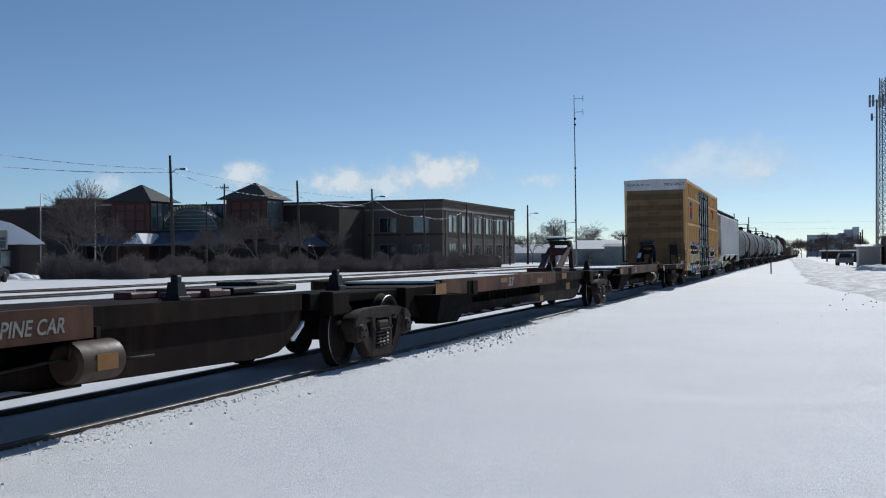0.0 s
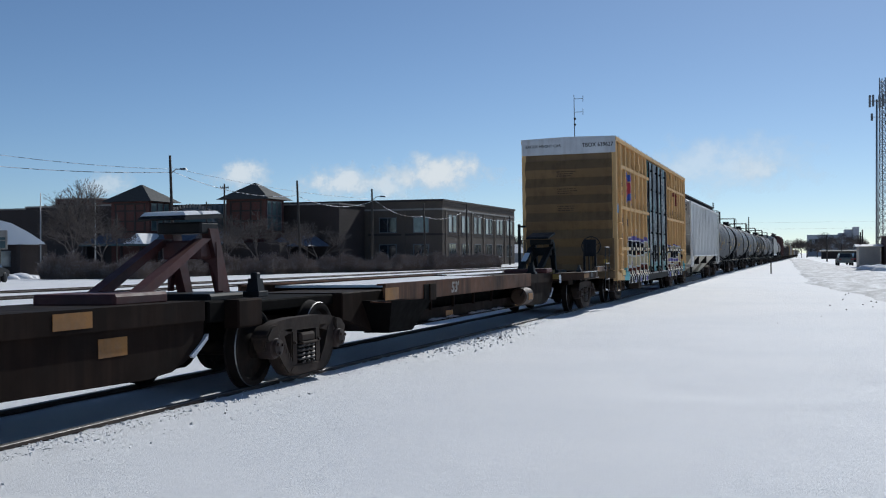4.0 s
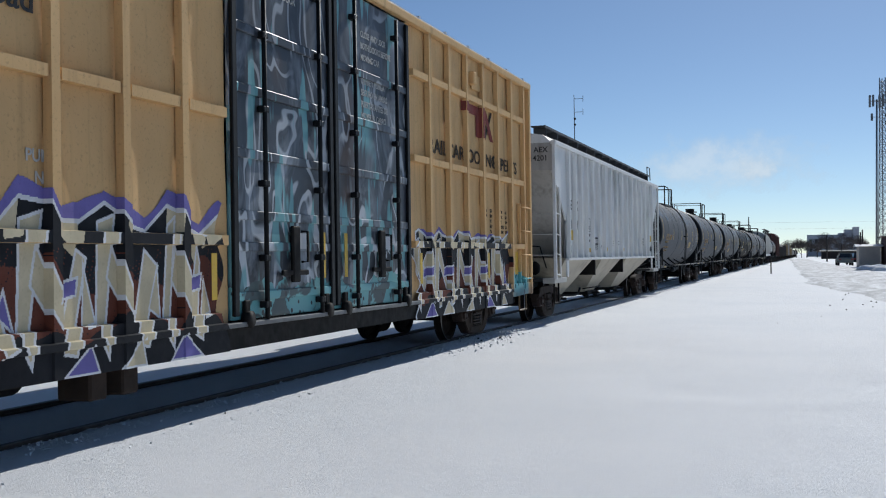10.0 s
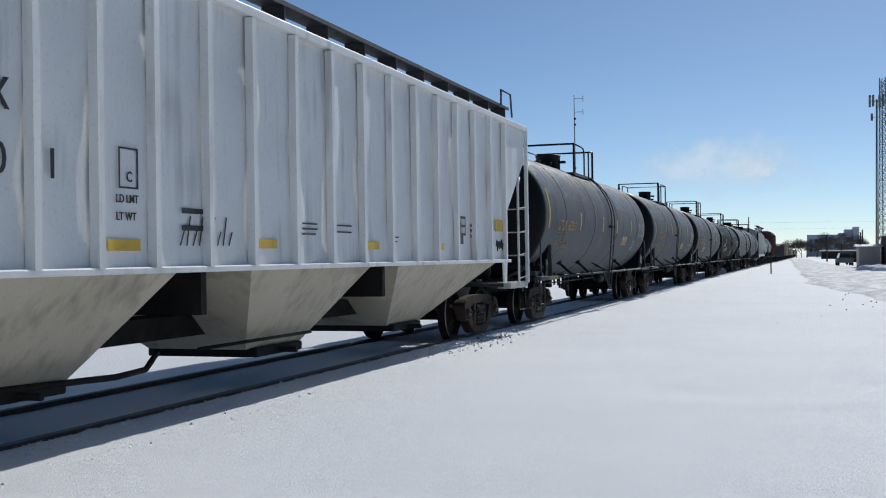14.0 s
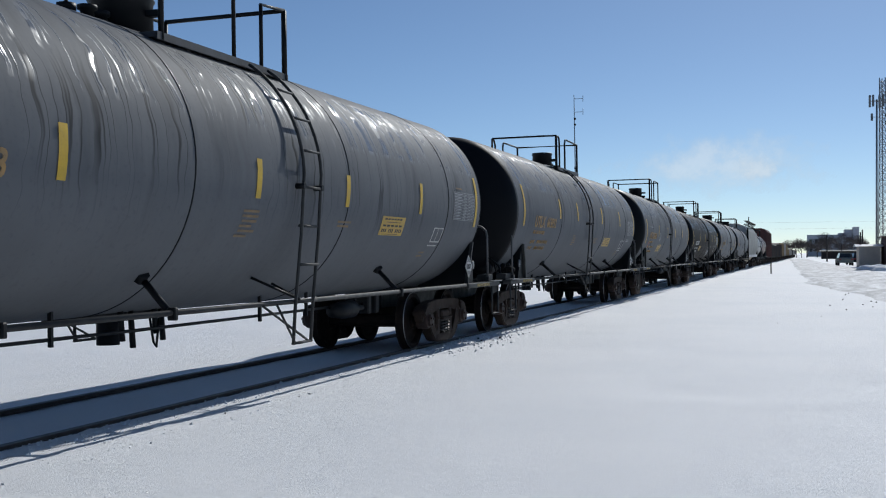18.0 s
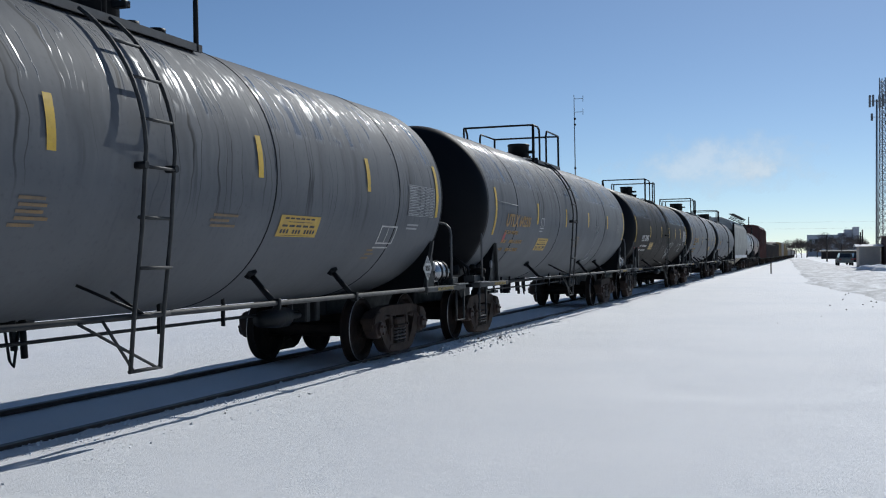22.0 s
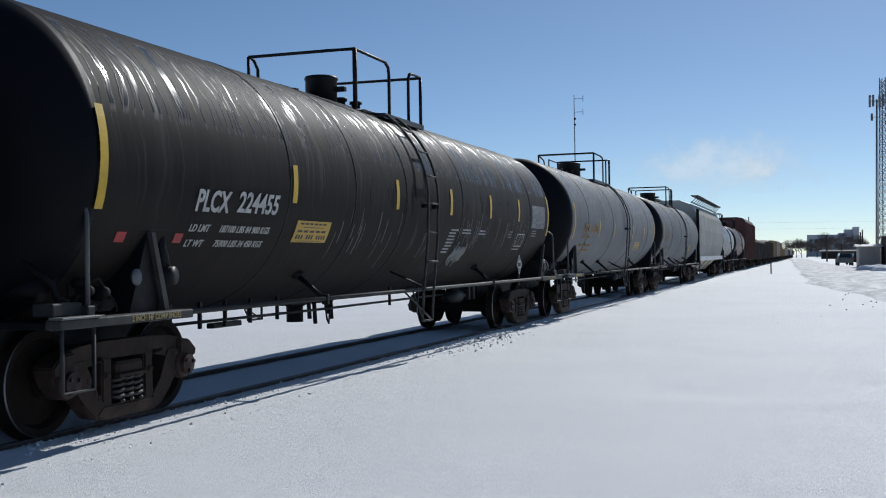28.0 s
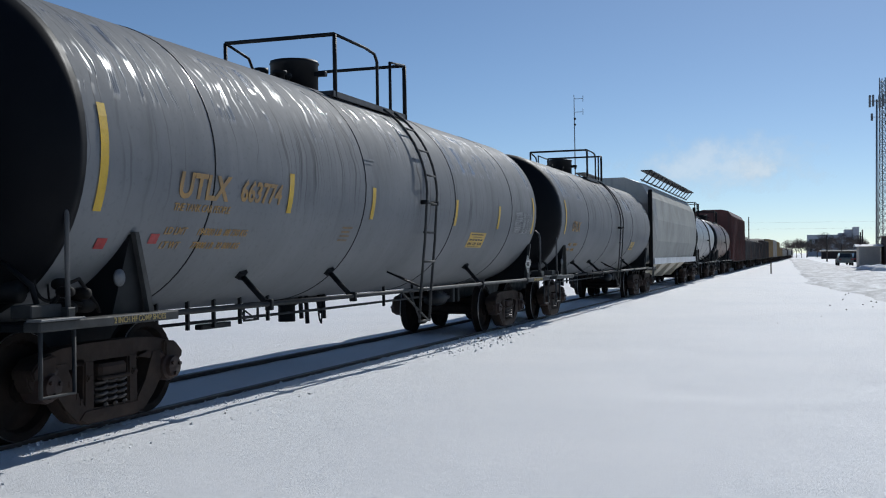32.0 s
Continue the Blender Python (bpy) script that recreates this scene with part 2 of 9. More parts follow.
BOX_TAN = boxcar_yellow("boxcar_tan_sheet", 0.6)
BOX_TRIM = boxcar_yellow("boxcar_tan_paint", 0.0)
SPRAY = [surf("spray_" + k, c, tuple(v * 0.8 for v in c), 3, 0.6, 0, 0.1, 40, spec=0.1) for k, c in (("cream", (0.72, 0.62, 0.42)), ("white", (0.84, 0.84, 0.85)), ("black", (0.022, 0.023, 0.027)), ("maroon", (0.16, 0.052, 0.034)), ("violet", (0.21, 0.18, 0.47)))]
DOOR_PAINT = door_paint()


def tank_paint(name, base, second, run_color, gloss, spec=0.12, runs=0.6, glint_rough=0.12, cover=0.45, relief=0.003, slow=0.14, drips=(2.95, 3.60)):
    """Tank shell: fine dark runs round it, slight waves in the plate, and glossy ridges added in a shoulder band to
    give the sun's glints.
    """
    n = Nodes(name)
    c = n.mix(n.step(n.noise(0.7, 4), 0.35, 0.7), base, second)
    y, z = n.axis(1), n.axis(2)
    sway = n.math("MULTIPLY", n.noise(1.4, 2), 0.34)
    def lane(per_metre, slow):
        v = n.t.nodes.new("ShaderNodeCombineXYZ")
        n.put(v.inputs[0], n.math("MULTIPLY", n.math("ADD", y, sway), per_metre))
        n.put(v.inputs[1], n.math("MULTIPLY", z, slow))
        n.put(v.inputs[2], n.math("MULTIPLY", n.axis(0), slow))
        return v.outputs[0]
    high = n.step(n.math("ADD", z, n.math("MULTIPLY", n.noise(1.0, 1, vec=lane(6.0, 0.0)), 1.8)), 2.7, 3.5)
    line = n.math("ABSOLUTE", n.math("SUBTRACT", n.noise(1.0, 1, 0.4, vec=lane(6.0, 0.12)), 0.5))
    keep = n.math("MULTIPLY", n.step(n.noise(0.8, 3), 0.38, 0.55), high)
    c = n.mix(n.math("MULTIPLY", n.step(line, 0.006, 0.024, runs, 0), keep), c, run_color)
    wide = n.noise(1.0, 3, 0.6, vec=lane(2.6, 0.3))
    c = n.mix(n.math("MULTIPLY", n.step(wide, 0.52, 0.72, 0, runs * 0.4), high), c, run_color)
    c = n.mix(n.step(n.noise(18, 4), 0.55, 0.8, 0, 0.35), c, tuple(v * 0.5 for v in base))
    plate = n.noise(1.0, 2, 0.5, vec=n.scaled((0.9, 3.4, 0.9)))
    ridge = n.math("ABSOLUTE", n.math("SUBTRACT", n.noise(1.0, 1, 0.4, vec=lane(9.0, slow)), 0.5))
    crest = n.step(ridge, 0.0, 0.045, 1.0, 0.0)
    # drips bounds the glossy band, set where the sun's glints are wanted
    glint_band = n.math("MULTIPLY", n.step(n.noise(1.9, 2, 0.6), cover, cover + 0.12), n.math("MULTIPLY", n.step(z, drips[0] - 0.1, drips[0]), n.step(z, drips[1], drips[1] + 0.06, 1.0, 0.0)))
    skin = n.math("MULTIPLY", glint_band, n.step(ridge, 0.028, 0.040, 1.0, 0.0))
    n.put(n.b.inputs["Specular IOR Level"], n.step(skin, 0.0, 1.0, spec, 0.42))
    h = n.math("MULTIPLY", crest, glint_band)
    return n.end(c, n.step(skin, 0.0, 1.0, gloss, glint_rough), 0.0, n.bump(n.noise(40, 2), 0.05, 0.002, n.bump(plate, 0.3, 0.03, n.bump(h, 1.0, relief))))


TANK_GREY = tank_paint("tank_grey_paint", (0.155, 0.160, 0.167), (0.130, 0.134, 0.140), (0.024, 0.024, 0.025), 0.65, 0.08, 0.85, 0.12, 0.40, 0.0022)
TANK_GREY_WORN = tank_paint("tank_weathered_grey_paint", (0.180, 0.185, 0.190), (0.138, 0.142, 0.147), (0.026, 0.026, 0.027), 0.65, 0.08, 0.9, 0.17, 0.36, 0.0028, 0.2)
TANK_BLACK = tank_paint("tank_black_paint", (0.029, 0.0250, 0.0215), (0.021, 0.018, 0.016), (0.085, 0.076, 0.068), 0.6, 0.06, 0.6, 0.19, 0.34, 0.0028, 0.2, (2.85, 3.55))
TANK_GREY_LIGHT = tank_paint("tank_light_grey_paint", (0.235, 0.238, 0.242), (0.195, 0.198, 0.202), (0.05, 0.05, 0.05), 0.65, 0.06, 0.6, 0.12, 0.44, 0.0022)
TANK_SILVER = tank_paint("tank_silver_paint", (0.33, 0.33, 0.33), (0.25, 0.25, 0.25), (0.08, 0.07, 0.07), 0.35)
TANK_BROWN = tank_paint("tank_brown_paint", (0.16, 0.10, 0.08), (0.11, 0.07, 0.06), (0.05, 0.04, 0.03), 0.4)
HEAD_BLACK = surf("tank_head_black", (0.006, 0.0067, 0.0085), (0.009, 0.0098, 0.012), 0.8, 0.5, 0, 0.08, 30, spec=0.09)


# ---- building blocks ----
class Shape:
    """A bmesh with quick ways to add boxes, bars and prisms."""

    def __init__(self):
        self.bm = bmesh.new()

    def face(self, pts, mi=0):
        f = self.bm.faces.new([self.bm.verts.new(p) for p in pts])
        f.material_index = mi
        return self

    def hull(self, lower, upper, mi=0, smooth=False):
        """A prism between two rings of as many points."""
        a = [self.bm.verts.new(p) for p in lower]
        b = [self.bm.verts.new(p) for p in upper]
        n = len(a)
        made = [self.bm.faces.new(a[::-1]), self.bm.faces.new(b)]
        for i in range(n):
            f = self.bm.faces.new((a[i], a[(i + 1) % n], b[(i + 1) % n], b[i]))
            f.smooth = smooth
            made.append(f)
        for f in made:
            f.material_index = mi
        return self

    def box(self, x0, x1, y0, y1, z0, z1, mi=0, b=0.0):
        if b > 0:
            c = min(b, (x1 - x0) / 3, (y1 - y0) / 3, (z1 - z0) / 3)
            ring = lambda d, z: [(x0 + d, y0 + c, z), (x0 + d + c - d, y0 + d, z), (x1 - c, y0 + d, z), (x1 - d, y0 + c, z),
                                 (x1 - d, y1 - c, z), (x1 - c, y1 - d, z), (x0 + c, y1 - d, z), (x0 + d, y1 - c, z)]
            rows = [[self.bm.verts.new(p) for p in ring(d, z)] for d, z in ((c * 0.6, z0), (0, z0 + c), (0, z1 - c), (c * 0.6, z1))]
            made = [self.bm.faces.new(rows[0][::-1]), self.bm.faces.new(rows[-1])]
            for r, s in zip(rows, rows[1:]):
                made += [self.bm.faces.new((r[i], r[(i + 1) % 8], s[(i + 1) % 8], s[i])) for i in range(8)]
            for f in made:
                f.material_index = mi
            return self
        return self.hull([(x0, y0, z0), (x1, y0, z0), (x1, y1, z0), (x0, y1, z0)], [(x0, y0, z1), (x1, y0, z1), (x1, y1, z1), (x0, y1, z1)], mi)

    def prism(self, poly, x0, x1, mi=0):
        """poly: (y, z) points, anticlockwise seen from +x; drawn out from x0 to x1."""
        return self.hull([(x0, y, z) for y, z in poly], [(x1, y, z) for y, z in poly], mi)

    def plan(self, poly, z0, z1, mi=0):
        """poly: (x, y) points; drawn up from z0 to z1."""
        return self.hull([(x, y, z0) for x, y in poly], [(x, y, z1) for x, y in poly], mi)

    def along(self, poly, y0, y1, mi=0):
        """poly: (x, z) points, clockwise seen from -y; drawn along y."""
        return self.hull([(x, y1, z) for x, z in poly], [(x, y0, z) for x, z in poly], mi)

    def bar(self, p, q, r, n=8, mi=0, r2=None):
        p, q = Vector(p), Vector(q)
        w = (q - p).normalized()
        u = w.orthogonal().normalized()
        v = w.cross(u)
        ring = lambda c, k: [c + (u * math.cos(i * math.tau / n) + v * math.sin(i * math.tau / n)) * k for i in range(n)]
        return self.hull(ring(p, r), ring(q, r if r2 is None else r2), mi, True)

    def pipe(self, pts, r, n=6, mi=0):
        pts = [Vector(p) for p in pts]
        rows = []
        for i, p in enumerate(pts):
            w = (pts[min(i + 1, len(pts) - 1)] - pts[max(i - 1, 0)]).normalized()
            ref = Vector((1, 0, 0)) if abs(w.x) < 0.8 else Vector((0, 0, 1))
            u = w.cross(ref).normalized()
            v = w.cross(u)
            rows.append([self.bm.verts.new(p + (u * math.cos(k * math.tau / n) + v * math.sin(k * math.tau / n)) * r) for k in range(n)])
        for a, b in zip(rows, rows[1:]):
            for k in range(n):
                f = self.bm.faces.new((a[k], a[(k + 1) % n], b[(k + 1) % n], b[k]))
                f.smooth, f.material_index = True, mi
        for cap in (rows[0][::-1], rows[-1]):
            self.bm.faces.new(cap).material_index = mi
        return self

    def lathe(self, profile, centre, axis="x", n=40, mats=None):
        """profile: (along, radius) pairs, turned round an axis through centre."""
        rows = []
        for a, r in profile:
            ring = []
            for k in range(n):
                c, s = math.cos(k * math.tau / n) * r, math.sin(k * math.tau / n) * r
                d = {"x": (a, c, s), "y": (c, a, s), "z": (c, s, a)}[axis]
                ring.append(self.bm.verts.new(Vector(centre) + Vector(d)))
            rows.append(ring)
        for j, (a, b) in enumerate(zip(rows, rows[1:])):
            for k in range(n):
                f = self.bm.faces.new((a[k], a[(k + 1) % n], b[(k + 1) % n], b[k]))
                f.smooth = True
                f.material_index = mats[j] if mats else 0
        if profile[0][1] > 1e-4:
            self.bm.faces.new(rows[0][::-1])
        if profile[-1][1] > 1e-4:
            self.bm.faces.new(rows[-1])
        return self

    def mesh(self, name, *mats):
        bmesh.ops.recalc_face_normals(self.bm, faces=self.bm.faces[:])
        me = bpy.data.meshes.new(name)
        self.bm.to_mesh(me)
        self.bm.free()
        for m in mats:
            me.materials.append(m)
        return me


def part(name, shape, material, parent, label="", more=()):
    """Links a shape, or a ready mesh, as one mesh object under a thing or a part."""
    me = shape if isinstance(shape, bpy.types.Mesh) else shape.mesh(name, material, *more)
    ob = new(name, me)
    ob.parent = parent
    if label:
        ob["label"] = label
    return ob


def placed(ob, m):
    ob.matrix_basis = m
    return ob


def smooth_edges(me, angle=35):
    me.set_sharp_from_angle(angle=radians(angle))
    return me


def lettering(body, height, thick=0.002, spread=1.0, bold=0.022):
    """A mesh of the words in the xy plane, lower left corner at the origin, capitals as high as height."""
    cu = bpy.data.curves.new("words", "FONT")
    cu.body, cu.size, cu.extrude, cu.resolution_u, cu.space_character = body, height / 0.72, thick, 3, spread
    cu.offset = bold * height
    tmp = new("words", cu)
    bpy.context.view_layer.update()
    me = bpy.data.meshes.new_from_object(tmp.evaluated_get(bpy.context.evaluated_depsgraph_get()))
    bpy.data.objects.remove(tmp)
    bpy.data.curves.remove(cu)
    return me


def words(body, height, material, parent, m, squeeze=1.0, lean=0.0, label="", spread=1.0, bold=0.022):
    me = lettering(body, height, 0.002, spread, bold)
    for v in me.vertices:
        v.co.x = v.co.x * squeeze + v.co.y * lean
    me.materials.clear()
    me.materials.append(material)
    ob = part("lettering", me, material, parent, label)
    ob.matrix_basis = m
    return ob


def on_side(x, y, z, rz=90):
    """The pose of lettering on a wall that faces +x, reading towards +y."""
    return pose(x, y, z, 90, 0, rz)


MOVING = []      # things that roll with the train, with their place at the start
SPINNING = []    # wheelsets


def rolling_stock(name, y0, label, category, group="wagons of the freight train"):
    e = new(name)
    tagged(e, label, category, group)
    MOVING.append((e, y0))
    return e


# ---- ground and track ----
def ground_height(x, y):
    """Nearly level snow with soft drifts, a trench at the track and a low ridge of thrown clods beside it."""
    h = 0.034 * noise.noise((x * 0.22, y * 0.16, 0)) + 0.016 * noise.noise((x * 0.9, y * 0.6, 3))
    h += 0.02 * math.exp(-((y - 12.2 - 0.12 * (x + 2) + 0.5 * noise.noise((x * 0.5, 0, 7))) / 0.5) ** 2) * max(0.0, min(1.0, (x + 3.2) / 2))
    d = x - TX - bend(y)[0]
    near = math.exp(-((d - 1.22) / 0.22) ** 2) * math.exp(-max(0, y - 80) / 60)
    h = h * min(1.0, max(0.0, abs(d) - 0.9) / 1.2)
    h += near * (0.012 + 0.007 * noise.noise((x * 5, y * 3, 1)) + 0.008 * noise.noise((x * 13, y * 11, 2)))
    if abs(d) < 0.95:
        h = 0.068 + 0.010 * noise.noise((x * 2, y * 1.5, 5))
        if 0.66 < d < 0.72 or -0.84 < d < -0.66:
            h -= 0.02
        if d > 0.78:
            h = 0.098 + 0.014 * noise.noise((x * 9, y * 7, 6))
    elif d > 0:
        h += 0.085 * max(0.0, 1 - (d - 0.95) / 1.6) ** 1.5
    else:
        h += 0.05 - 0.12 * min(1.0, (-d - 0.95) / 0.9)
    if y > 200:
        h *= 0.3
    return h


def graded(stops):
    out = []
    for a, b, s in stops:
        v = a
        while v < b - 1e-6:
            out.append(v)
            v += s
    out.append(stops[-1][1])
    return out


def build_ground():
    xs = graded([(-4000, -400, 600), (-400, -60, 20), (-60, -14, 2), (-14, -9, 0.5), (-9, -7.9, 0.18), (-7.9, -4.9, 0.075), (-4.9, 3, 0.28), (3, 12, 0.75), (12, 60, 8), (60, 400, 40), (400, 4000, 600)])
    ys = graded([(-4000, -400, 600), (-400, -20, 38), (-20, 4, 2), (4, 24, 0.1), (24, 44, 0.3), (44, 90, 1.0), (90, 400, 10), (400, 4400, 400)])
    nx = len(xs)
    verts = [(x, y, ground_height(x, y)) for y in ys for x in xs]
    faces = [(j * nx + i, j * nx + i + 1, (j + 1) * nx + i + 1, (j + 1) * nx + i) for j in range(len(ys) - 1) for i in range(nx - 1)]
    me = bpy.data.meshes.new("ground")
    me.from_pydata(verts, [], faces)
    me.materials.append(SNOW)
    me.shade_smooth()
    tagged(new("ground", me), "open field of smooth white sunlit snow", "ground", kind="structure")


build_ground()


def rail_line(name, cx, z, y0, y1, label, follow=True):
    poly = [(-0.075, -0.16), (0.075, -0.16), (0.075, -0.148), (0.012, -0.125), (0.012, -0.045), (0.037, -0.034), (0.037, -0.006), (0.030, 0.0), (-0.030, 0.0), (-0.037, -0.006), (-0.037, -0.034), (-0.012, -0.045), (-0.012, -0.125), (-0.075, -0.148)]
    s = Shape()
    n = len(poly)
    ys = [y0, 0.0, 20.0] + [20 + 65 * k / 16 for k in range(1, 17)] + [y1]
    rings = [[s.bm.verts.new((cx + (bend(y)[0] if follow else 0) + x, y, z + h)) for x, h in poly] for y in ys]
    for a, b in zip(rings, rings[1:]):
        for i in range(n):
            s.bm.faces.new((a[i], a[(i + 1) % n], b[(i + 1) % n], b[i])).material_index = 1 if i in (6, 7, 8) else 0
    me = s.mesh(name, RAIL_STEEL, RAIL_HEAD)
    ob = new(name, me)
    tagged(ob, label, "rail", "rails in the snow", "structure")


rail_line("rail", TX + GAUGE, RAIL + 0.008, -60, 700, "rusty steel rail with a bright worn head, half buried in snow")
rail_line("rail", TX - GAUGE, RAIL - 0.008, -60, 700, "rusty steel rail with a bright worn head, half buried in snow")
for sx in (-30.6, -32.1, -36.0, -37.5):
    rail_line("rail", sx, 0.016, -40, 330, "siding rail showing just above the snow", False)

# clods thrown beside the near rail, pebbles, and footprint stand-ins in the foreground
rnd = random.Random(4)
s = Shape()
for i in range(3600):
    y = 4.5 + 50 * rnd.random() ** 1.7
    off = rnd.random()
    x = TX + bend(y)[0] + 0.83 + (0.30 * off ** 1.3 if i % 5 else 0.75 * off ** 1.6)
    r = rnd.uniform(0.003, 0.009) * (1 if rnd.random() < 0.85 else 1.9) * (1.0 + y / 60)
    z = ground_height(x, y) + r * 0.2
    pts = [Vector((math.cos(k * 1.2566 + i), math.sin(k * 1.2566 + i), 0)) * r * rnd.uniform(0.6, 1.4) for k in range(5)]
    s.hull([(x + p.x, y + p.y, z - r * 0.6) for p in pts], [(x + p.x * 0.55, y + p.y * 0.55, z + r * rnd.uniform(0.3, 0.8)) for p in pts])
for i in range(420):        # heap thrown up where a path meets the track
    y, off = rnd.gauss(19.2, 1.5), abs(rnd.gauss(0, 0.32))
    x = TX + 0.9 + off
    r = rnd.uniform(0.008, 0.03)
    z = ground_height(x, y) + r * 0.2
    pts = [Vector((math.cos(k * 1.2566 + i), math.sin(k * 1.2566 + i), 0)) * r * rnd.uniform(0.6, 1.4) for k in range(5)]
    s.hull([(x + p.x, y + p.y, z - r * 0.6) for p in pts], [(x + p.x * 0.5, y + p.y * 0.5, z + r * rnd.uniform(0.3, 0.8)) for p in pts])
tagged(new("snow_clods", s.mesh("snow_clods", SNOW)), "small clods of snow thrown up beside the rail", "snow clods", kind="stuff")
DARK_STONE = surf("dark_stone", (0.06, 0.055, 0.05), (0.10, 0.09, 0.085), 8, 0.8, 0, 0.4, 40)
s = Shape()
# the three small stones near y 9.7 imitate the grey shading of footprints
for x, y, r in [(-5.9, 19.4, 0.05), (-5.62, 19.9, 0.06), (-5.5, 20.2, 0.035), (-6.0, 18.6, 0.04), (-5.65, 9.75, 0.018), (-5.5, 9.6, 0.014), (-5.72, 9.9, 0.014), (0.9, 33, 0.05), (1.5, 37, 0.05), (1.9, 40, 0.06), (0.2, 30, 0.03), (1.7, 35, 0.04), (2.0, 39, 0.05), (2.4, 43, 0.06), (-0.8, 27, 0.03), (2.2, 36, 0.05), (2.8, 44, 0.06), (1.2, 45, 0.05), (1.0, 41, 0.05), (0.5, 36, 0.05), (-5.75, 19.1, 0.04), (1.35, 46.5, 0.05), (2.3, 47.5, 0.06)]:
    z = ground_height(x, y)
    pts = [Vector((math.cos(k * 1.047 + x), math.sin(k * 1.047 + x), 0)) * r * rnd.uniform(0.35, 0.75) for k in range(6)]
    s.hull([(x + p.x, y + p.y, z - 0.02) for p in pts], [(x + p.x * 0.6, y + p.y * 0.6, z + r * 0.6) for p in pts])
tagged(new("pebbles", s.mesh("pebbles", DARK_STONE)), "dark pebbles and clods scattered on the snow", "pebbles", kind="stuff")


# ---- trucks ----
def wheelset_mesh():
    s = Shape()
    prof = [(-0.93, 0.0), (-0.93, 0.075), (-0.84, 0.085), (-0.835, 0.13), (-0.80, 0.135), (-0.775, 0.20), (-0.755, 0.355), (-0.815, 0.385), (-0.825, 0.436), (-0.822, 0.450), (-0.81, 0.457),
            (-0.70, 0.462), (-0.692, 0.478), (-0.685, 0.486), (-0.68, 0.478), (-0.678, 0.40), (-0.72, 0.36), (-0.70, 0.18), (-0.66, 0.13), (-0.655, 0.085)]
    tint = [0, 0, 0, 0, 0, 0, 0, 0, 0, 1, 0, 0, 0, 0, 0, 0, 0, 0, 0]
    full = prof + [(-a, r) for a, r in prof[::-1]]
    mats = tint + [0] + tint[::-1]
    s.lathe(full, (0, 0, 0), "x", 40, mats)
    return smooth_edges(s.mesh("wheelset", WHEEL_PLATE, BRIGHT), 25)


def side_frame_mesh():
    """Cast side frame: an arched top chord, swept tension arms, two windows, a spring seat and round pedestals."""
    s = Shape()
    w = 0.075
    top = [(-1.10, 0.50), (-1.05, 0.42), (-0.80, 0.44), (-0.66, 0.57), (-0.30, 0.615), (0.30, 0.615), (0.66, 0.57), (0.80, 0.44), (1.05, 0.42), (1.10, 0.50), (1.09, 0.61), (0.98, 0.70), (0.70, 0.755), (0.35, 0.775), (-0.35, 0.775), (-0.70, 0.755), (-0.98, 0.70), (-1.09, 0.61)]
    s.prism(top, -w, w)
    for d in (-1, 1):
        o = lambda pts: pts if d > 0 else [(-y, z) for y, z in pts][::-1]
        s.prism(o([(0.80, 0.64), (0.63, 0.64), (0.60, 0.52), (0.52, 0.36), (0.36, 0.22), (0.33, 0.075), (0.50, 0.10), (0.65, 0.22), (0.75, 0.38), (0.86, 0.45)]), -w - 0.012, w + 0.012)     # tension arm
        s.prism(o([(0.25, 0.16), (0.40, 0.16), (0.385, 0.63), (0.25, 0.63)]), -w - 0.006, w + 0.006)                                                          # column
        s.prism(o([(0.37, 0.57), (0.46, 0.62), (0.56, 0.61), (0.62, 0.66), (0.37, 0.66)]), -w, w)
        s.prism(o([(0.80, 0.56), (1.08, 0.52), (1.10, 0.60), (0.98, 0.70), (0.80, 0.72)]), -w - 0.03, w + 0.045)                                                # pedestal roof
        s.box(-w, w + 0.03, d * 0.33 - 0.04, d * 0.33 + 0.04, 0.44, 0.50)
    s.prism([(-0.50, 0.12), (-0.37, 0.07), (0.37, 0.07), (0.50, 0.12), (0.40, 0.205), (-0.40, 0.205)], -w - 0.02, w + 0.02)
    bmesh.ops.bevel(s.bm, geom=s.bm.edges[:], offset=0.016, segments=2, affect="EDGES")
    for k in range(4):     # cast figures on the arm
        s.box(w + 0.010, w + 0.018, -0.61 + k * 0.05, -0.585 + k * 0.05, 0.42 - k * 0.055, 0.47 - k * 0.055)
    return smooth_edges(s.mesh("side_frame", TRUCK_IRON), 40)


def spring_mesh():
    s = Shape()
    for cx, cy in ((0.05, -0.14), (0.05, 0.0), (0.05, 0.14), (-0.08, -0.1), (-0.08, 0.1)):
        turns, n = 4.5, 45
        s.pipe([(cx + 0.056 * math.cos(i / n * turns * math.tau), cy + 0.056 * math.sin(i / n * turns * math.tau), 0.215 + 0.235 * i / n) for i in range(n + 1)], 0.018, 5)
    return s.mesh("spring_nest", SPRING_STEEL)


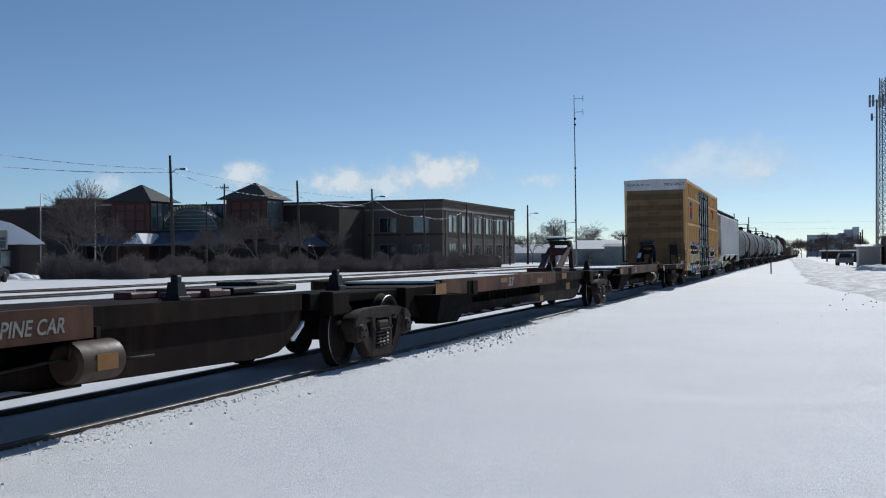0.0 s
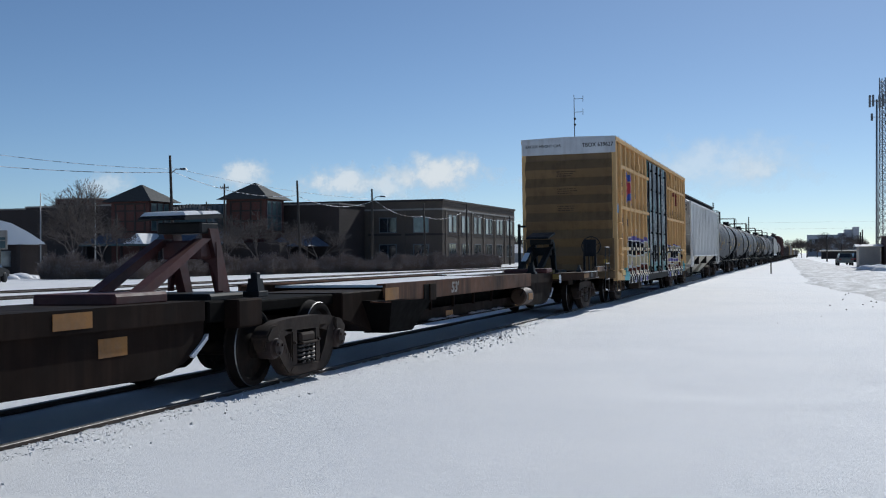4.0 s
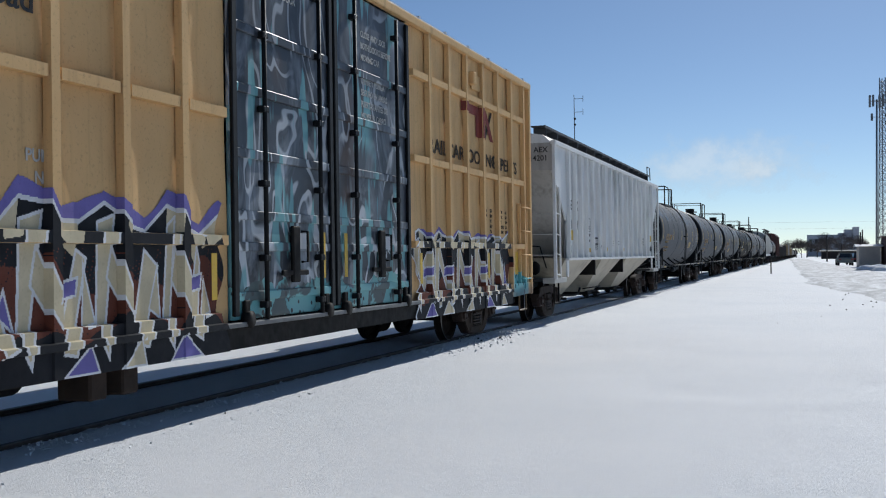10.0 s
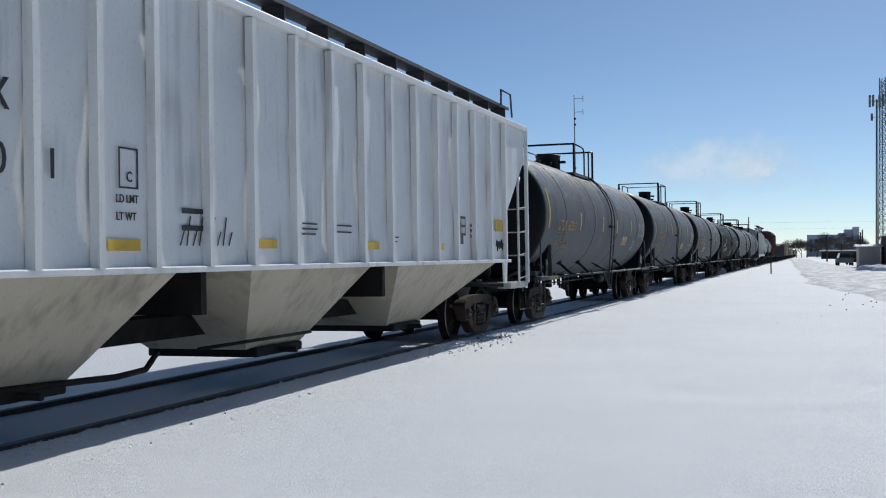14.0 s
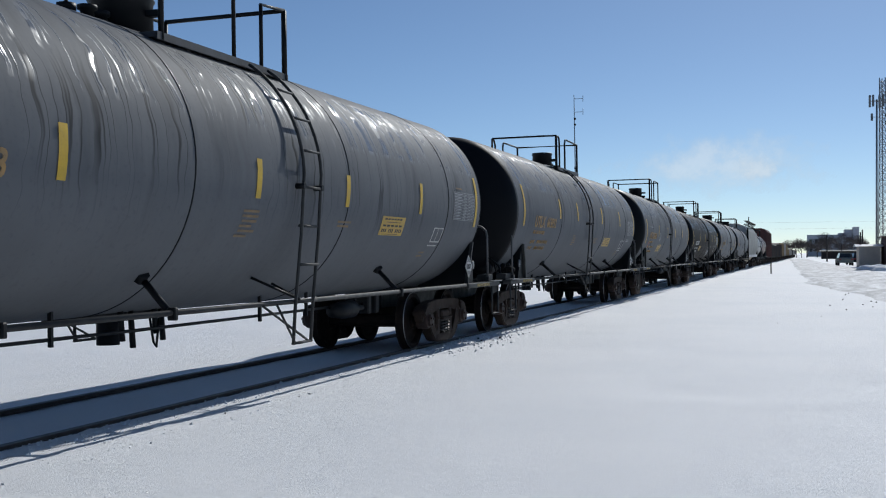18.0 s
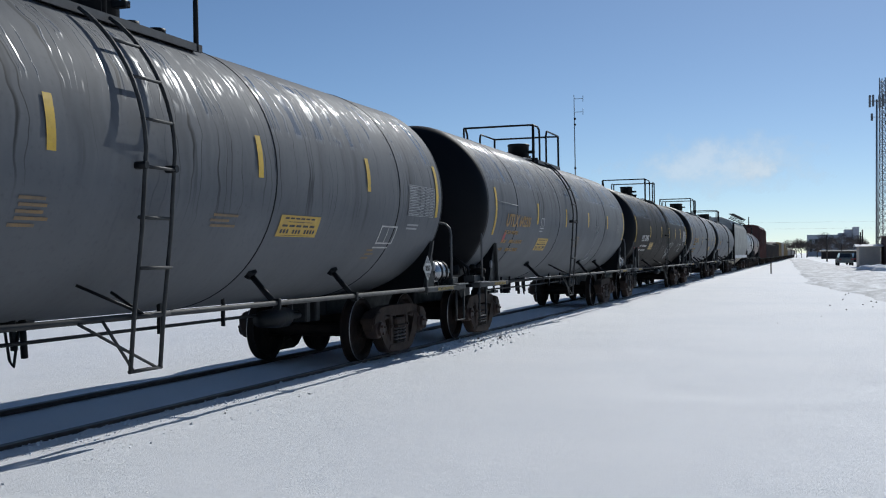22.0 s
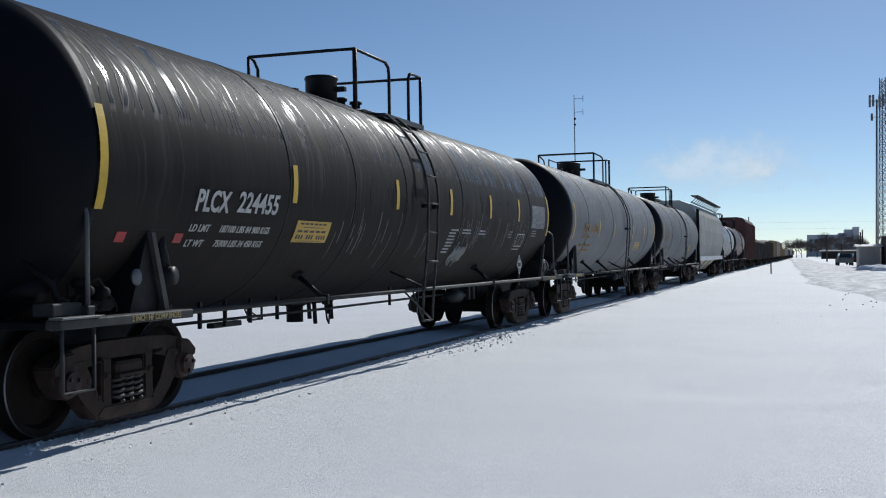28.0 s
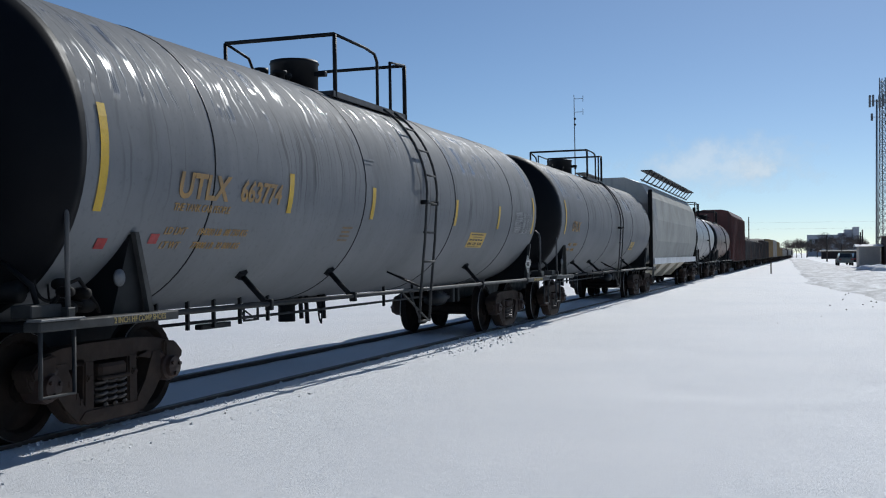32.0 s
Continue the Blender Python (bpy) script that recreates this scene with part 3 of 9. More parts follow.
def bolster_mesh():
    s = Shape()
    s.box(-0.95, 1.09, -0.20, 0.20, 0.455, 0.58, 0, 0.03)
    s.box(-1.09, -0.95, -0.20, 0.20, 0.455, 0.58, 0, 0.03)
    s.box(1.05, 1.12, -0.21, 0.21, 0.44, 0.47, 0, 0.01)
    s.box(-0.55, 0.55, -0.24, 0.24, 0.40, 0.70, 0, 0.04)
    s.lathe([(0.66, 0.0), (0.66, 0.20), (0.80, 0.20), (0.80, 0.0)], (0, 0, 0), "z", 20)
    for d in (-1, 1):
        s.bar((-0.78, d * 0.42, 0.36), (0.78, d * 0.42, 0.36), 0.045, 8)
        for e in (-1, 1):
            s.box(e * 0.74 - 0.05, e * 0.74 + 0.05, d * 0.42 - 0.02, d * 0.42 + 0.06, 0.28, 0.52, 0, 0.015)
    return s.mesh("bolster", TRUCK_IRON)


def bearing_mesh():
    s = Shape()
    s.lathe([(-0.02, 0.0), (-0.02, 0.135), (0.13, 0.14), (0.16, 0.13), (0.175, 0.105), (0.215, 0.10), (0.22, 0.06), (0.225, 0.0)], (0, 0, 0), "x", 20)
    for k in range(3):
        a = k * math.tau / 3 + 0.4
        s.bar((0.21, math.cos(a) * 0.065, math.sin(a) * 0.065), (0.24, math.cos(a) * 0.065, math.sin(a) * 0.065), 0.02, 6)
    s.box(0.0, 0.15, -0.15, 0.15, 0.09, 0.15, 0, 0.02)
    return smooth_edges(s.mesh("bearing_cap", BEARING_IRON), 40)


WHEELSET, SIDE_FRAME, SPRINGS, BOLSTER, BEARING = wheelset_mesh(), side_frame_mesh(), spring_mesh(), bolster_mesh(), bearing_mesh()


def truck(car, y, base=1.778, spin=True):
    """A two-axle truck: bolster with side frames, springs, bearing caps and wheelsets."""
    t = placed(part("truck", BOLSTER, None, car, "rust-brown cast steel truck"), pose(0, y, 0))
    for d in (-1, 1):
        placed(part("side_frame", SIDE_FRAME, None, t), pose(d * 0.98, 0, 0))
        placed(part("spring_nest", SPRINGS, None, t), pose(d * 0.98, 0, 0, 0, 0, 0 if d > 0 else 180))
        for e in (-1, 1):
            placed(part("bearing_cap", BEARING, None, t), pose(d * 0.93, e * base / 2, 0.457, 0, 0, 0 if d > 0 else 180))
    for e in (-1, 1):
        w = placed(part("wheelset", WHEELSET, None, t, "steel wheelset with bright treads"), pose(0, e * base / 2, 0.457))
        if spin:
            SPINNING.append((w, e * base / 2))
    return t


def rungs(s, x, y0, y1, zs, r=0.012, out=0.07):
    """Grab irons on a wall that faces +x."""
    for z in zs:
        s.pipe([(x, y0, z), (x + out, y0, z), (x + out, y1, z), (x, y1, z)], r)


def end_rungs(s, y, x0, x1, zs, r=0.012, out=-0.07):
    for z in zs:
        s.pipe([(x0, y, z), (x0, y + out, z), (x1, y + out, z), (x1, y, z)], r)


def coupler(car, y, d):
    s = Shape()
    s.box(-0.09, 0.09, min(y, y + d * 0.55), max(y, y + d * 0.55), 0.78, 0.94, 0, 0.02)
    s.prism([(y + d * 0.50, 0.72), (y + d * 0.82, 0.72), (y + d * 0.82, 1.0), (y + d * 0.50, 1.0)][::d], -0.16, 0.14)
    s.pipe([(0.2, y, 0.8), (0.25, y + d * 0.4, 0.55), (0.2, y + d * 0.8, 0.62)], 0.025)
    return part("coupler", s, STEEL_DARK, car)


# ---- spine car ----
def spine_car():
    e = rolling_stock("spine_car", 0, "brown articulated container spine car, empty, dusted with snow", "flat wagon")
    units = [  # truck at each end, outrigger, end of side sills, guides, hitch top or None, shift of the beam's end
        dict(a=-3.0, c=14.7, rig=(-0.95, 1.25), sill=7.85, peds=(9.98, 13.95), hitch=None, end=0.0),
        dict(a=14.7, c=32.4, rig=(17.05, 18.95), sill=25.51, peds=(27.2, 31.85), hitch=31.35, end=0.15),
        dict(a=32.4, c=49.7, rig=(35.05, 36.85), sill=43.35, peds=(45.55, 48.80), hitch=49.25, end=-0.45)]
    for u in units:
        a, c, q = u["a"], u["c"], u["sill"]
        f = c - 3.0 + u["end"]                      # where the deep beam turns up to the truck
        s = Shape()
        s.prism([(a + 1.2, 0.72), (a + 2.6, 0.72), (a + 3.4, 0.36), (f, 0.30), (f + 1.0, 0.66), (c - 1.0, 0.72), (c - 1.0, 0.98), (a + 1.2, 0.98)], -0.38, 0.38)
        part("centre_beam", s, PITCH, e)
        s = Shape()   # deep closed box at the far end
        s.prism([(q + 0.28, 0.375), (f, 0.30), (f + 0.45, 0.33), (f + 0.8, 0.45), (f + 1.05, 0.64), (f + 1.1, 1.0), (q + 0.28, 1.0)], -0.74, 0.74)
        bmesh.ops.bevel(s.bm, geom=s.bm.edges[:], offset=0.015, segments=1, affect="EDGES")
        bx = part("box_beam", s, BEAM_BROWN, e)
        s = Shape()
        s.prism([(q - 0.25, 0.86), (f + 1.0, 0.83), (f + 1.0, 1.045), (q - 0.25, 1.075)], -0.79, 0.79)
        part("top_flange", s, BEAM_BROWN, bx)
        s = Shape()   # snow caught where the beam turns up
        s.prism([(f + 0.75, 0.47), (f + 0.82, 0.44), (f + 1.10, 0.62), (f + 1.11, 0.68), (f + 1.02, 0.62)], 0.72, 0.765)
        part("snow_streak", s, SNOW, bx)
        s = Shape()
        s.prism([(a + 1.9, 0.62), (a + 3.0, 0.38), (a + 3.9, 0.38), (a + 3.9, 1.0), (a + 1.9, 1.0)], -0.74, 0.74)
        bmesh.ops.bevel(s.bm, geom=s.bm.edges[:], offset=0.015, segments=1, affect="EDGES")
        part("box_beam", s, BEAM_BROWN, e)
        r0, r1 = u["rig"]
        for d in (-1, 1):
            lr = lambda v, w: (min(d * v, d * w), max(d * v, d * w))
            s = Shape()
            s.prism([(a + 2.4, 0.90), (a + 3.4, 0.85), (q, 0.85), (q, 1.09), (a + 2.4, 1.11)], *lr(1.155, 1.20))
            s.box(*lr(1.06, 1.198), a + 2.4, q, 1.085, 1.11)
            s.box(*lr(0.95, 1.198), a + 2.4, q, 0.835, 0.852)
            part("side_sill", s, BROWN, e, "rust-brown side sill")
            s = Shape()
            s.hull([(d * 1.15, q - 0.02, 0.86), (d * 0.795, q + 0.26, 0.86), (d * 0.795, q + 0.24, 0.84), (d * 1.15, q - 0.04, 0.84)], [(d * 1.15, q - 0.02, 1.10), (d * 0.795, q + 0.16, 1.09), (d * 0.795, q + 0.14, 1.09), (d * 1.15, q - 0.04, 1.10)])
            part("sill_gusset", s, BEAM_BROWN, e)
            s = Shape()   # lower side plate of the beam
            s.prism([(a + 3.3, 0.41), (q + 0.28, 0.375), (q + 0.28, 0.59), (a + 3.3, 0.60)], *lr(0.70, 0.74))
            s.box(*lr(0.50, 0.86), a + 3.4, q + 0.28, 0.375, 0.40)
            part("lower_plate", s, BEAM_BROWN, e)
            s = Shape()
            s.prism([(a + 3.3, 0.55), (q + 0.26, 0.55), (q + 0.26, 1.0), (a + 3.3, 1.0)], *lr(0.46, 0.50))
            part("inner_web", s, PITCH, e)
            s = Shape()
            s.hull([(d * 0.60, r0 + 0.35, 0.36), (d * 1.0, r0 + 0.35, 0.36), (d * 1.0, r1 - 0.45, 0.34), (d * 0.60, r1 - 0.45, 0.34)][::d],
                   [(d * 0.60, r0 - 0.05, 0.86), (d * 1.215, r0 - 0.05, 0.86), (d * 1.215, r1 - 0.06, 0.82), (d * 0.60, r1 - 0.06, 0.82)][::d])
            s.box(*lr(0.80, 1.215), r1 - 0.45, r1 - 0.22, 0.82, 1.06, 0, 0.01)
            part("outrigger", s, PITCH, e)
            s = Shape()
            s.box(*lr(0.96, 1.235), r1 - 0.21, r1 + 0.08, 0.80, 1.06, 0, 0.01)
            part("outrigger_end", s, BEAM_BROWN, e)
            for k in range(4):
                yy = r1 + 1.1 + k * 1.25
                if yy < q:
                    s = Shape()
                    s.box(*lr(0.745, 0.79), yy - 0.025, yy + 0.025, 0.58, 0.86)
                    part("hanger", s, BEAM_BROWN, e)
            for k, p in enumerate(u["peds"] if d > 0 else ()):
                s = Shape()
                g = 0.66 if k == 0 else 0.70 if c < 40 else 1.14
                gs = 1.0 if p < 48 else 0.68
                s.box(g - 0.11 * gs, g + 0.11 * gs, p - 0.12 * gs, p + 0.12 * gs, 1.04, 1.11, 0, 0.01)
                ring = lambda v, w, z: [(g - v * gs, p - w * gs, z), (g + v * gs, p - w * gs, z), (g + v * gs, p + w * gs, z), (g - v * gs, p + w * gs, z)]
                s.hull(ring(0.08, 0.085, 1.105), ring(0.06, 0.065, 1.26) if gs == 1 else ring(0.035, 0.04, 1.20))
                s.box(g - 0.045 * gs, g + 0.045 * gs, p - 0.05 * gs, p + 0.05 * gs, 1.25 if gs == 1 else 1.19, 1.33 if gs == 1 else 1.23, 0, 0.015)
                part("container_guide", s, BLACK if p < 48 else LADDER_STEEL, e)
        for k in range(int((q - a - 4) / 1.7)):
            s = Shape()
            yy = a + 4.6 + k * 1.7
            s.box(-1.15, 1.15, yy - 0.04, yy + 0.04, 0.90, 1.025)
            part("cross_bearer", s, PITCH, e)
        s = Shape()
        s.box(-1.15, 1.15, a + 3.5, q - 0.02, 1.03, 1.07)
        rr = random.Random(int(c))
        for k in range(14):
            yy, ln, h = rr.uniform(a + 4, q - 0.5), rr.uniform(0.12, 0.3), rr.uniform(0.012, 0.03)
            s.hull([(0.745, yy - ln, 0.401), (0.855, yy - ln, 0.401), (0.855, yy + ln, 0.401), (0.745, yy + ln, 0.401)], [(0.745, yy - ln * 0.3, 0.401 + h), (0.79, yy - ln * 0.4, 0.40 + h * 0.8), (0.79, yy + ln * 0.2, 0.40 + h * 0.8), (0.745, yy + ln * 0.4, 0.401 + h)])
        part("snow_cover", s, SNOW, e, "thin layer of windblown snow")
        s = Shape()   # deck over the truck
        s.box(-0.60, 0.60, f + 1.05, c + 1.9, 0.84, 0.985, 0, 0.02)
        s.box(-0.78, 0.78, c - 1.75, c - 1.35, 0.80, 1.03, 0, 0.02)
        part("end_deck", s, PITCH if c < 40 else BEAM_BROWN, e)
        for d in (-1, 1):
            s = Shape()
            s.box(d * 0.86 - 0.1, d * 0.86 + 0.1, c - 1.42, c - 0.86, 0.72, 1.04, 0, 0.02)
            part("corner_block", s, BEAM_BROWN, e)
        if u["hitch"]:
            marks = [(1.201, r0 - 0.28, r0 + 0.26, 0.87, 1.05), (0.741, q + 0.3, q + 0.62, 0.39, 0.52)]
            if c < 40:
                marks += [(1.201, 20.67, 21.17, 0.97, 1.06), (1.201, 23.67, 24.16, 0.88, 0.99), (0.791, 28.05, 28.6, 0.88, 1.03), (0.741, 28.75, 29.2, 0.58, 0.76)]
            else:
                marks += [(0.741, 38.85, 39.25, 0.43, 0.52)]
            for x, ya, yb, za, zb in marks:
                part("warning_patch", Shape().box(x, x + 0.004, ya, yb, za, zb), ORANGE, e, "faded orange patch")
        if u["hitch"]:
            h = u["hitch"]
            s = Shape()
            tilt = 0.05 if h < 40 else 0.15
            s.prism([(h - 0.40, 1.945), (h + 0.42, 1.945 + tilt * 0.9), (h + 0.44, 1.97 + tilt), (h + 0.40, 2.0 + tilt * 0.9), (h - 0.36, 2.0), (h - 0.42, 1.965)], -0.31, 0.31)
            s.box(-0.30, 0.30, h - 0.05, h + 0.34, 1.80, 1.935, 0, 0.02)
            hi = part("hitch_table", s, BLACK, e, "black trailer hitch table on an arched stand")
            if h < 40:
                s = Shape()
                for ya, yb, k in ((-0.38, -0.04, 0.045), (0.0, 0.40, 0.035)):
                    z = lambda v: 2.0 + (v + 0.38) * 0.058
                    s.hull([(-0.30, h + ya, z(ya)), (0.30, h + ya, z(ya)), (0.30, h + yb, z(yb)), (-0.30, h + yb, z(yb))], [(-0.26, h + ya + 0.03, z(ya) + k), (0.27, h + ya + 0.02, z(ya) + k), (0.26, h + yb - 0.04, z(yb) + k), (-0.27, h + yb - 0.03, z(yb) + k)])
                part("snow_cap", s, SNOW, hi)
            else:
                s = Shape()
                s.hull([(-0.3, h - 1.02, 1.353), (-0.16, h - 1.02, 1.353), (-0.16, h - 0.55, 1.565), (-0.3, h - 0.55, 1.565)], [(-0.3, h - 1.0, 1.37), (-0.16, h - 1.0, 1.37), (-0.16, h - 0.57, 1.575), (-0.3, h - 0.57, 1.575)])
                part("snow_streak", s, SNOW, hi)
            s = Shape()   # arch between the legs
            arch = [(0.30, 1.30), (0.25, 1.42), (0.14, 1.50), (0.0, 1.53), (-0.14, 1.50), (-0.25, 1.42), (-0.30, 1.30)]
            s.along([(-0.35, 1.12), (-0.33, 1.70), (0.33, 1.70), (0.35, 1.12), (0.325, 1.12)] + arch + [(-0.325, 1.12)], h + 0.24, h + 0.34)
            part("hitch_arch", s, RED_DULL if h < 40 else BLACK, hi)
            for d in (-1, 1):
                s = Shape()
                s.hull([(d * 0.26 - 0.06, h + 0.42, 1.06), (d * 0.26 + 0.06, h + 0.42, 1.06), (d * 0.26 + 0.06, h + 0.58, 1.06), (d * 0.26 - 0.06, h + 0.58, 1.06)],
                       [(d * 0.26 - 0.06, h + 0.10, 1.86), (d * 0.26 + 0.06, h + 0.10, 1.86), (d * 0.26 + 0.06, h + 0.30, 1.86), (d * 0.26 - 0.06, h + 0.30, 1.86)])
                part("hitch_leg", s, RED_DULL if h < 40 else BLACK, hi)
                s = Shape()
                s.hull([(d * 0.26 - 0.07, h - 1.42, 1.12), (d * 0.26 + 0.07, h - 1.42, 1.12), (d * 0.26 + 0.07, h - 1.14, 1.12), (d * 0.26 - 0.07, h - 1.14, 1.12)],
                       [(d * 0.26 - 0.06, h - 0.05, 1.74), (d * 0.26 + 0.06, h - 0.05, 1.74), (d * 0.26 + 0.06, h + 0.14, 1.74), (d * 0.26 - 0.06, h + 0.14, 1.74)])
                part("hitch_strut", s, RED_DULL if h < 40 else STEEL_DARK, hi)
            s = Shape()
            s.box(-0.26, 0.26, h - 0.02, h + 0.34, 1.50, 1.72, 0, 0.03)
            part("hitch_brace", s, RED_DULL if h < 40 else BLACK, hi)
            s = Shape()
            s.box(-0.5, 0.5, h - 2.0, h - 1.05, 1.03, 1.16, 0, 0.03)
            part("hitch_pivot", s, RED_DULL, hi, "dull red pivot bracket")
            s = Shape()
            s.box(-0.55, 0.55, h - 0.3, h + 0.75, 1.0, 1.10, 0, 0.03)
            part("hitch_base", s, BLACK, hi)
        truck(e, c + 0.08 + (0.24 if c > 40 else 0.0))
    # hitch folded down on the first platform
    s = Shape()
    s.box(-0.42, 0.42, 11.6, 13.3, 1.07, 1.15, 0, 0.02)
    s.box(-0.30, 0.30, 12.4, 13.0, 1.15, 1.20, 0, 0.02)
    fold = part("folded_hitch", s, BLACK, e, "black hitch folded flat on the deck")
    for x in (-0.4, 0.18):
        s = Shape()
        s.box(x, x + 0.24, 10.35, 11.55, 1.05, 1.135, 0, 0.02)
        part("hitch_arm", s, RED_DULL, fold, "dull red folded hitch arm")
    part("hitch_pivot", Shape().box(-0.5, 0.5, 10.9, 11.25, 1.04, 1.16, 0, 0.03), RED_DULL, fold)
    # air reservoirs hung on the side
    for y0, y1 in ((7.78, 8.46), (43.20, 43.92)):
        s = Shape()
        s.lathe([(y0, 0.0), (y0, 0.15), (y0 + 0.04, 0.185), (y1 - 0.04, 0.185), (y1, 0.15), (y1, 0.0)], (0.94, 0, 0.605), "y", 28)
        r = part("air_reservoir", smooth_edges(s.mesh("air_reservoir", RESERVOIR), 40), None, e, "dusty tan air reservoir")
        s = Shape()
        s.box(1.11, 1.128, y0 + 0.22, y1 - 0.16, 0.53, 0.67)
        part("label_patch", s, ORANGE, r)
        s = Shape()
        for yy in (y0 + 0.2, y1 - 0.2):
            s.box(0.70, 0.95, yy - 0.03, yy + 0.03, 0.55, 0.90)
        s.pipe([(0.96, y0 + 0.05, 0.6), (1.08, y0 - 0.1, 0.72), (1.08, y0 - 0.1, 0.8)], 0.015)
        part("reservoir_strap", s, STEEL_DARK, r)
    s = Shape()
    s.pipe([(0.95, 2.8, 0.50), (0.99, 5.8, 0.57), (0.98, 7.8, 0.66)], 0.014)
    s.pipe([(0.96, 8.5, 0.58), (0.96, 9.1, 0.57)], 0.014)
    part("brake_pipe", s, STEEL_DARK, e)
    words("SPINE CAR", 0.128, STENCIL_GREY, e, on_side(1.202, 6.62, 0.905), 1.0, 0.22)
    words("53'", 0.175, STENCIL_GREY, e, on_side(1.202, 21.26, 0.89), 1.4, 0.22, bold=0.05)
    words("53'", 0.175, STENCIL_GREY, e, on_side(1.202, 37.79, 0.89), 1.4, 0.22, bold=0.05)
    # end platform, brake stand and ladder beside the boxcar
    s = Shape()
    s.plan([(-0.80, 47.06), (0.80, 47.06), (1.0, 47.08), (1.40, 48.15), (1.40, 50.05), (-1.40, 50.05), (-1.40, 48.15), (-1.0, 47.08)], 0.875, 1.03)
    s.plan([(0.80, 47.06), (1.0, 47.06), (1.43, 48.13), (1.43, 50.07), (0.80, 50.07)], 1.03, 1.046)
    s.plan([(0.80, 47.06), (1.0, 47.06), (1.44, 48.13), (1.44, 50.12), (0.80, 50.12)], 0.855, 0.875)
    s.box(-0.75, 0.75, 50.04, 52.0, 0.80, 0.99, 0, 0.02)
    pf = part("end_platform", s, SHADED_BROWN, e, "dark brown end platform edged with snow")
    s = Shape()
    for ya, yb, w in ((48.2, 48.9, 0.05), (48.95, 49.7, 0.03), (49.72, 50.06, 0.07)):
        s.hull([(1.43 - w, ya, 1.045), (1.432, ya, 1.045), (1.432, yb, 1.045), (1.43 - w, yb, 1.045)], [(1.435 - w, ya + 0.04, 1.058), (1.428, ya + 0.03, 1.06), (1.428, yb - 0.05, 1.06), (1.435 - w, yb - 0.04, 1.056)])
    s.box(1.405, 1.438, 49.72, 50.11, 0.874, 0.884)
    s.hull([(1.00, 47.06, 0.80), (1.025, 47.11, 0.80), (1.03, 47.13, 0.81), (0.99, 47.065, 0.81)], [(0.985, 47.055, 1.0), (1.015, 47.10, 1.0), (1.02, 47.13, 1.01), (0.98, 47.06, 1.01)])
    part("snow_streak", s, SNOW, pf)
    for ya, yb, za, zb, m in ((48.18, 48.84, 0.90, 1.01, ORANGE), (49.08, 49.36, 0.90, 1.015, LADDER_STEEL), (49.74, 50.04, 0.89, 1.02, RESERVOIR)):
        part("warning_patch" if m == ORANGE else "side_plate", Shape().box(1.40, 1.406, ya, yb, za, zb, 0, 0.001), m, pf)
    for xa, xb, m in ((0.825, 0.985, YELLOW_DULL),):
        part("warning_patch", Shape().box(xa, xb, 47.052, 47.058, 0.90, 1.02), m, pf, "faded tan patch")
    part("yellow_block", Shape().box(0.36, 0.58, 48.15, 48.40, 1.0, 1.12, 0, 0.02), YELLOW_DULL, e, "dull yellow block on the deck")
    part("red_block", Shape().box(0.42, 0.82, 46.45, 47.05, 1.07, 1.175, 0, 0.02), RED_DULL, e, "dull red block on the beam")
    s = Shape()
    s.box(1.34, 1.42, 49.92, 51.43, 1.03, 1.175, 0, 0.008)
    st = part("end_step", s, STEP_TAN, e, "weathered tan end step")
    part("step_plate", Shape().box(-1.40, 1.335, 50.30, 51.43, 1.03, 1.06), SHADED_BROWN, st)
    part("warning_patch", Shape().box(1.4205, 1.424, 49.95, 50.22, 1.045, 1.165), ORANGE, st)
    part("snow_streak", Shape().box(1.345, 1.415, 50.1, 51.1, 1.174, 1.180), SNOW, st)
    s = Shape()
    s.box(0.71, 1.09, 51.52, 51.56, 1.46, 1.945, 0, 0.015)
    s.box(0.78, 1.02, 51.50, 51.68, 1.50, 1.86, 0, 0.05)
    for x in (0.71, 0.86, 1.03):
        s.box(x, x + (0.06 if x != 0.86 else 0.03), 51.515, 51.565, 1.05, 1.48)
    hb = part("brake_stand", s, STAND_BLACK, e, "black hand brake stand")
    s = Shape()
    wx, wy, wz = 0.90, 51.76, 1.755
    s.pipe([(wx + 0.275 * math.cos(k * math.tau / 28), wy, wz + 0.275 * math.sin(k * math.tau / 28)) for k in range(29)], 0.016)
    for k in range(5):
        a = k * math.tau / 5 + 0.3
        s.bar((wx, wy - 0.03, wz), (wx + 0.27 * math.cos(a), wy, wz + 0.27 * math.sin(a)), 0.012, 6)
    s.bar((wx, 51.6, wz), (wx, wy, wz), 0.03)
    part("brake_wheel", s, STAND_BLACK, hb)
    s = Shape()
    s.pipe([(0.97 + 0.012 * (k % 2), 51.60, 1.50 - k * 0.028) for k in range(16)], 0.014, 5)
    part("brake_chain", s, STEEL_DARK, hb)
    s = Shape()
    for y, lean in ((50.98, 0.0), (51.58, 0.02)):
        s.pipe([(1.45, y - 0.03, 0.47), (1.45, y - 0.03, 1.06), (1.46, y, 1.10), (1.46, y - 0.03, 1.45), (1.46, y, 1.50), (1.46, y + lean, 1.715)], 0.013)
        for z in (1.12, 1.47):
            s.box(1.42, 1.485, y - 0.04, y + 0.02, z - 0.02, z + 0.02, 0, 0.006)
    ld = part("end_ladder", s, LADDER_STEEL, e, "grey tubular end ladder")
    for z in (0.48, 0.80, 1.25, 1.715):
        part("rung", Shape().bar((1.45, 50.96, z), (1.45, 51.58, z), 0.015 if z > 1 else 0.012, 8), RAIL_PALE if z > 1 else GREY_STEEL, ld)
